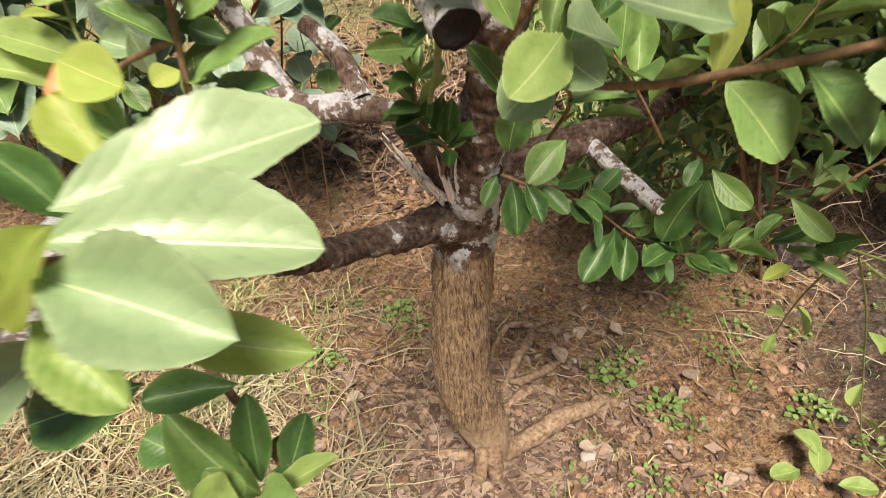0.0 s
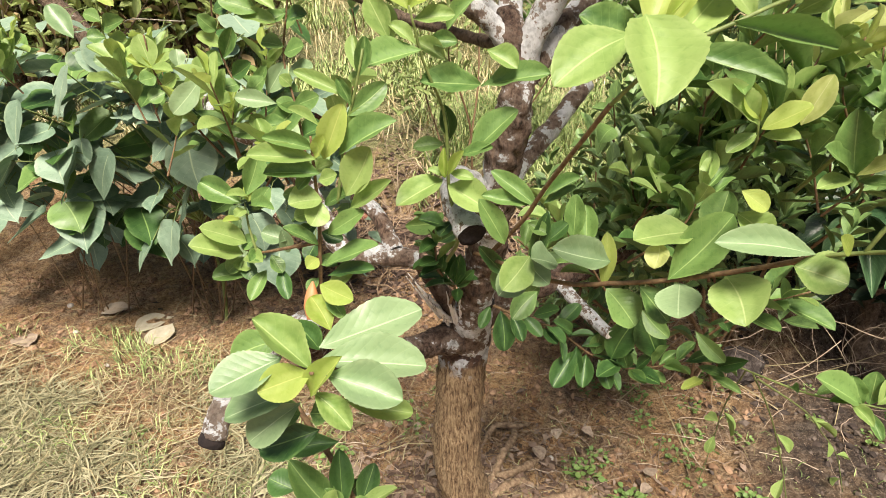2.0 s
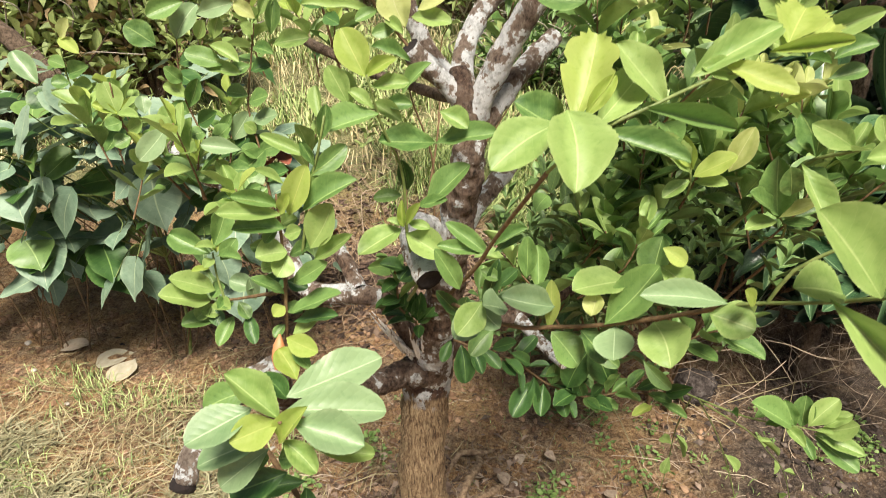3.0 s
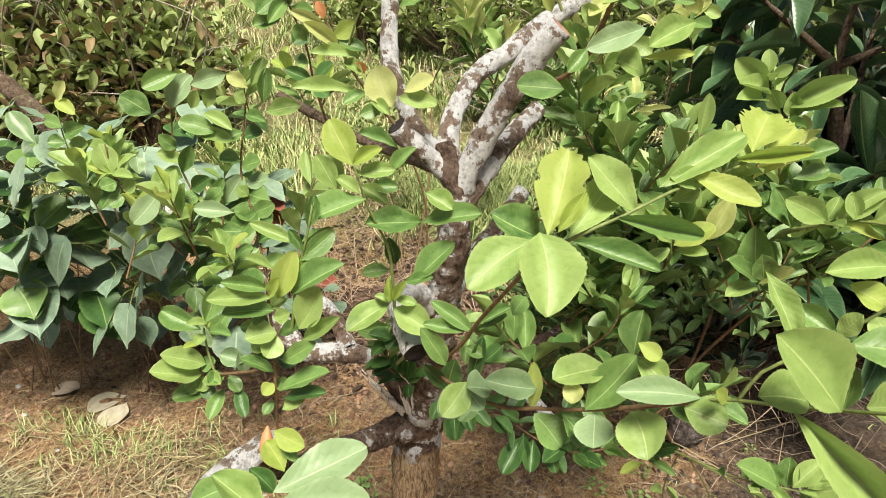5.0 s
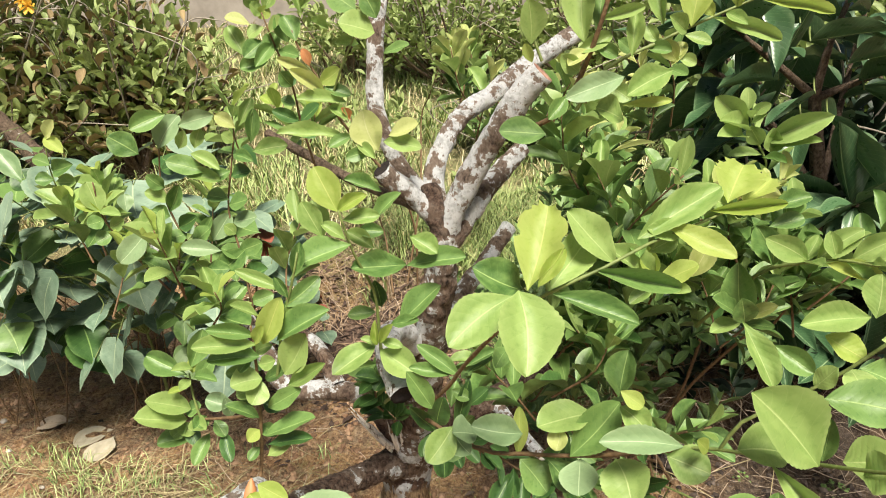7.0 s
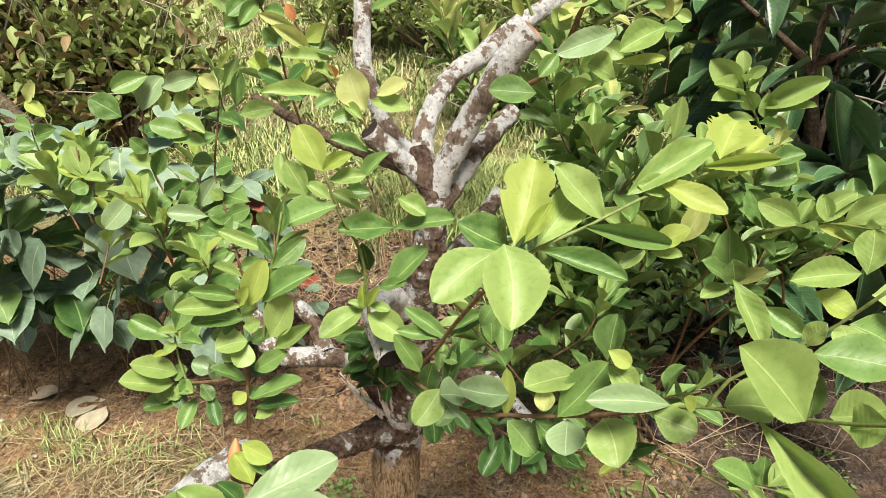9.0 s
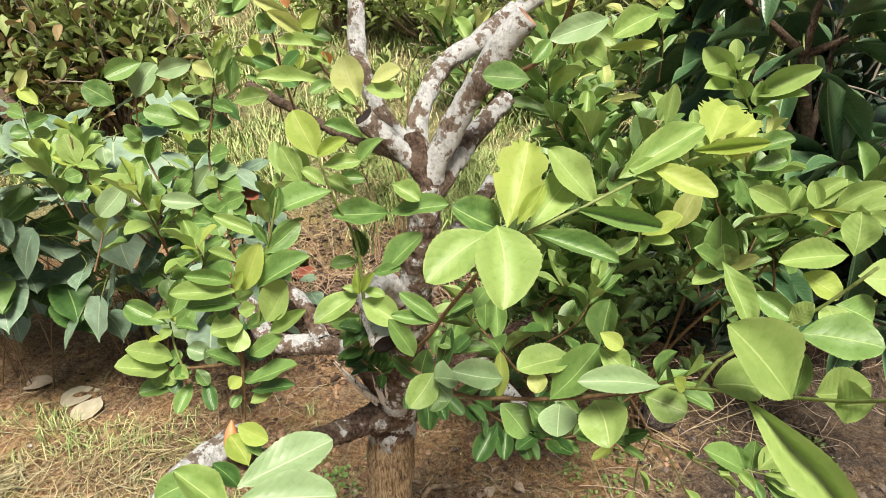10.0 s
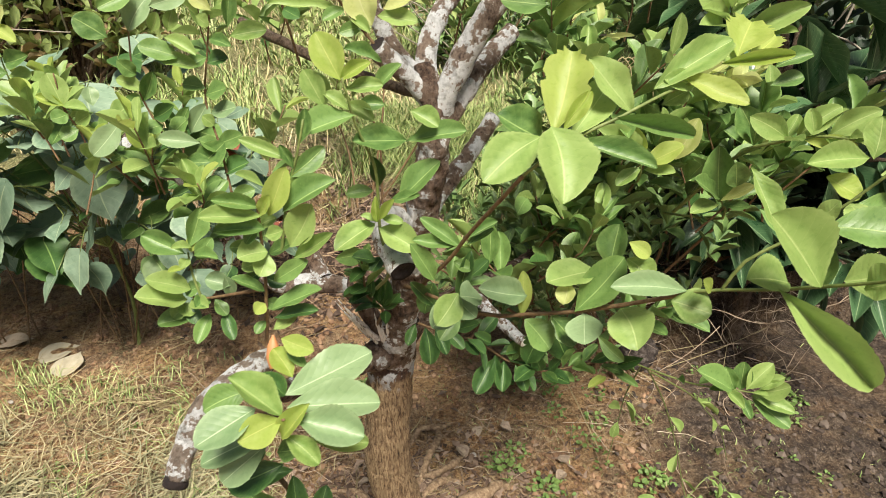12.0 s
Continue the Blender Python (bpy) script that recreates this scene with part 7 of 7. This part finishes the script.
def weed(seed, size, count):
    w = thing("weed", (0, 0, 0), "small pale green weed patch on soil", "weed", "weeds round the tree")
    r = random.Random(seed)
    for i in range(count):
        an, far = r.uniform(0, 6.283), size * 0.8 * r.random() ** 0.6
        b = Vector((math.cos(an) * far, math.sin(an) * far, size * r.uniform(0.12, 0.55) * (1.2 - far / size)))
        if i % 3 == 0:
            part("stem", tube([(b.x * 0.3, b.y * 0.3, -0.003), b * 0.6, b], [0.0009, 0.0008, 0.0007], TWIG_GREEN, 5, 0.01, name="stem"), w)
        turn = an + r.uniform(-1.2, 1.2)
        way = Vector((math.cos(turn), math.sin(turn), r.uniform(-0.3, 0.5)))
        leaf(w, b, b + way * size * r.uniform(0.18, 0.36), 0.75, r.uniform(-35, 35), "w", "small")
    return w


WEEDS = [weed(91, 0.046, 26), weed(92, 0.034, 16), weed(93, 0.062, 54)]
spots = [(0.32, 1.31, 2), (0.649, 1.477, 0), (0.556, 1.426, 1), (0.43, 1.22, 2), (0.47, 1.18, 0), (0.24, 1.13, 1), (0.36, 1.36, 0), (0.28, 1.34, 1), (-0.414, 1.333, 2), (-0.24, 1.52, 2), (-0.20, 1.46, 0), (0.52, 1.53, 0), (0.62, 1.30, 1),
         (0.75, 1.22, 2), (0.84, 1.12, 0), (1.35, 1.55, 2), (1.3, 1.45, 0), (-0.10, 1.70, 0), (-0.60, 1.15, 1), (0.20, 1.02, 1), (0.36, 1.02, 0), (-1.05, 1.35, 0), (-0.15, 1.75, 1)]
scatter = random.Random(94)
for _ in range(20):
    x, y = scatter.uniform(0.15, 1.45), scatter.uniform(0.95, 1.75)
    spots.append((x, y, scatter.choice((0, 1, 1))))
for _ in range(9):
    spots.append((scatter.uniform(-0.9, -0.12), scatter.uniform(1.0, 1.9), scatter.choice((0, 1, 1))))
for i, (x, y, k) in enumerate(spots):
    m = pose(x, y, ground_height(x, y), 0, 0, i * 67)
    if i < 3:
        WEEDS[{2: 2, 0: 0, 1: 1}[k]].matrix_world = m
    else:
        copy_thing(WEEDS[k], m)


def trailing_vine():
    """Thin yellow-green runner hanging from the low shoots to the ground."""
    vn = thing("vine", (0.80, 1.10, 0.0), "thin yellow-green trailing vine with few leaves", "vine")
    for pts in ([(0.53, 0.95, 0.66), (0.62, 1.02, 0.50), (0.72, 1.10, 0.28), (0.80, 1.12, 0.05), (0.84, 1.08, 0.01)], [(0.54, 0.95, 0.65), (0.68, 1.02, 0.52), (0.80, 1.14, 0.36), (0.93, 1.25, 0.18), (1.0, 1.28, 0.02)],
                [(0.52, 0.96, 0.66), (0.56, 1.1, 0.45), (0.62, 1.25, 0.2), (0.63, 1.30, 0.01)], [(0.80, 1.12, 0.05), (0.88, 1.15, 0.10), (0.95, 1.10, 0.02)]):
        tw = twig(vn, pts, 0.0018, 0.0012, TWIG_GREEN, "runner", 6)
        for b, tip, w, roll, t in spray_poses(pts, 5, 0.05, int(pts[1][0] * 999), 0.3, 1.2, 0.4):
            leaf(tw, b, tip, 0.5, roll, "l")
    for dx, dy, a in ((0, 0, 20), (0.03, -0.02, 100), (-0.03, 0.01, 250), (0.05, -0.05, 150), (0.02, 0.04, 330)):
        b = Vector((0.68 + dx, 1.03 + dy, 0.05))
        leaf(vn, b, b + Vector((math.sin(radians(a)), math.cos(radians(a)), 0.1)) * 0.07, 0.6, 0, "l")


trailing_vine()


def dry_stalk(pts, r):
    st = new("dry_stalk", tube(pts, [r] * (len(pts) - 1) + [r * 0.5], STRAW, 6, 0.02, r * 0.3, 80, name="dry_stalk"))
    tagged(st, "thin bleached dry stalk on the ground", "stalk", "dry stalks")


rs = random.Random(101)
for x, y, a, ln in ((0.62, 1.35, 100, 0.35), (1.0, 1.75, 20, 0.5), (0.95, 1.6, 150, 0.4), (1.1, 1.55, 60, 0.45), (0.45, 1.6, 40, 0.3), (-0.55, 1.15, 30, 0.25), (-0.4, 0.98, 15, 0.3), (1.15, 1.85, 120, 0.5), (0.8, 1.8, 5, 0.45), (-0.9, 1.9, 20, 0.3), (-0.75, 1.6, 60, 0.3)):
    p = Vector((x, y, ground_height(x, y) + 0.012))
    d = Vector((math.cos(radians(a)), math.sin(radians(a)), 0))
    q = p + d * ln
    q.z = ground_height(q.x, q.y) + rs.uniform(0.01, 0.10)
    dry_stalk([p, p.lerp(q, 0.5) + Vector((rs.uniform(-0.03, 0.03), rs.uniform(-0.03, 0.03), rs.uniform(0.0, 0.05))), q], 0.0016)

def root_stalk():
    """A wiry dead root hanging about the foot of the earth step."""
    x, y = rs.uniform(0.70, 1.5), rs.uniform(1.62, 1.98)
    p = Vector((x, y, ground_height(x, y) + 0.38 * rs.random() ** 1.2 + 0.005))
    d = Vector((rs.uniform(-1, 1), rs.uniform(-0.5, 0.3), rs.uniform(-0.7, 0.4))).normalized()
    pts = [p.copy()]
    for _ in range(5):
        d = (d + Vector((rs.uniform(-0.5, 0.5), rs.uniform(-0.3, 0.3), rs.uniform(-0.5, 0.4)))).normalized()
        q = pts[-1] + d * rs.uniform(0.03, 0.075)
        q.z = max(q.z, ground_height(q.x, q.y) + 0.003)
        pts.append(q)
    k = rs.uniform(0.0007, 0.0015)
    st = new("dead_root", tube(pts, [k] * 5 + [k * 0.5], WIRY, 5, 0.02, name="dead_root"))
    tagged(st, "thin pale dead root hanging over dark soil", "root", "dead roots at the earth step")


for _ in range(110):
    root_stalk()


def fibres(name, label, count, seed, mat, mid, spread, thick, steps, stride, lift):
    """Fine dead roots and wiry stems that wander over the soil, as one mass."""
    r = random.Random(seed)
    verts, faces = [], []
    for _ in range(count):
        p = Vector((r.gauss(mid[0], spread[0]), r.gauss(mid[1], spread[1]), 0))
        an = r.uniform(0, 6.283)
        d = Vector((math.cos(an), math.sin(an), 0))
        k = r.uniform(*thick)
        n_steps = r.randint(*steps)
        hump = r.uniform(0, lift)
        turn = r.uniform(-0.12, 0.12)
        n0 = len(verts)
        for i in range(n_steps):
            z = ground_height(p.x, p.y) + k * 0.8 + r.uniform(0, 0.003) + hump * math.sin(math.pi * i / (n_steps - 1))
            s = Vector((-d.y, d.x, 0)) * k
            verts += [(p.x - s.x, p.y - s.y, z), (p.x, p.y, z + k * 1.3), (p.x + s.x, p.y + s.y, z)]
            d = (Matrix.Rotation(turn + r.uniform(-0.4, 0.4), 3, "Z") @ d).normalized()
            p = p + d * stride * r.uniform(0.6, 1.4)
        for i in range(n_steps - 1):
            a = n0 + i * 3
            faces += [(a, a + 1, a + 4, a + 3), (a + 1, a + 2, a + 5, a + 4)]
    tagged(new(name, to_mesh(name, verts, faces, mat)), label, "roots", kind="stuff")


fibres("rootlets", "fine brown roots and fibres on the soil", 240, 111, ROOT, (0.08, 1.15), (0.22, 0.20), (0.0008, 0.0026), (4, 8), 0.018, 0.006)
fibres("bank_roots", "brown dead roots and stalks tangled under the bank", 260, 114, ROOT, (-0.30, 2.80), (0.34, 0.28), (0.0010, 0.0028), (5, 11), 0.034, 0.05)
fibres("wiry_stems", "wiry pale dead stems tangled over the soil", 190, 112, WIRY, (-0.62, 1.30), (0.30, 0.26), (0.0007, 0.0015), (6, 13), 0.022, 0.03)
fibres("bank_stems", "pale dead stalks tangled under the bank", 160, 115, WIRY, (-0.30, 2.95), (0.36, 0.24), (0.0010, 0.0018), (6, 12), 0.034, 0.09)
fibres("pale_rootlets", "thin pale dead stems on bare soil", 70, 113, WIRY, (0.55, 1.40), (0.28, 0.25), (0.0006, 0.0013), (5, 11), 0.022, 0.02)


def boulder(at, size, seed, label):
    bm = bmesh.new()
    bmesh.ops.create_icosphere(bm, subdivisions=4, radius=1.0)
    for vtx in bm.verts:
        f = 1 + 0.22 * noise.noise(vtx.co * 1.1 + Vector((seed, 2, 0))) + 0.12 * noise.noise(vtx.co * 3.1) + 0.05 * noise.noise(vtx.co * 9.0)
        vtx.co = Vector((vtx.co.x * size, vtx.co.y * size * 0.8, vtx.co.z * size * 0.85)) * f
    me = bpy.data.meshes.new("boulder")
    bm.to_mesh(me)
    bm.free()
    me.polygons.foreach_set("use_smooth", [True] * len(me.polygons))
    me.materials.append(DARK_STONE)
    ob = new("boulder", me)
    ob.matrix_world = pose(*at)
    tagged(ob, label, "stone")


boulder((0.88, 1.78, 0.05), 0.08, 4, "grey rounded stone half hidden under shrubs")


def flower(at):
    fl = thing("flower", at, "small orange-yellow flower on the bank shrub", "flower")
    a = Vector(at)
    for k in range(7):
        an = k * 0.898
        way = Vector((math.cos(an) * 0.7, -0.5, math.sin(an) * 0.7)) * 0.055
        leaf(fl, a, a + way, 0.6, 0, "f")
    part("stalk", tube([a, a + Vector((0.02, 0.06, -0.12)), a + Vector((0.03, 0.12, -0.3))], [0.003, 0.003, 0.003], TWIG_GREEN, 6, 0.02, name="stalk"), fl)


flower((-1.87, 3.1, 1.57))
flower((-1.90, 3.12, 1.60))
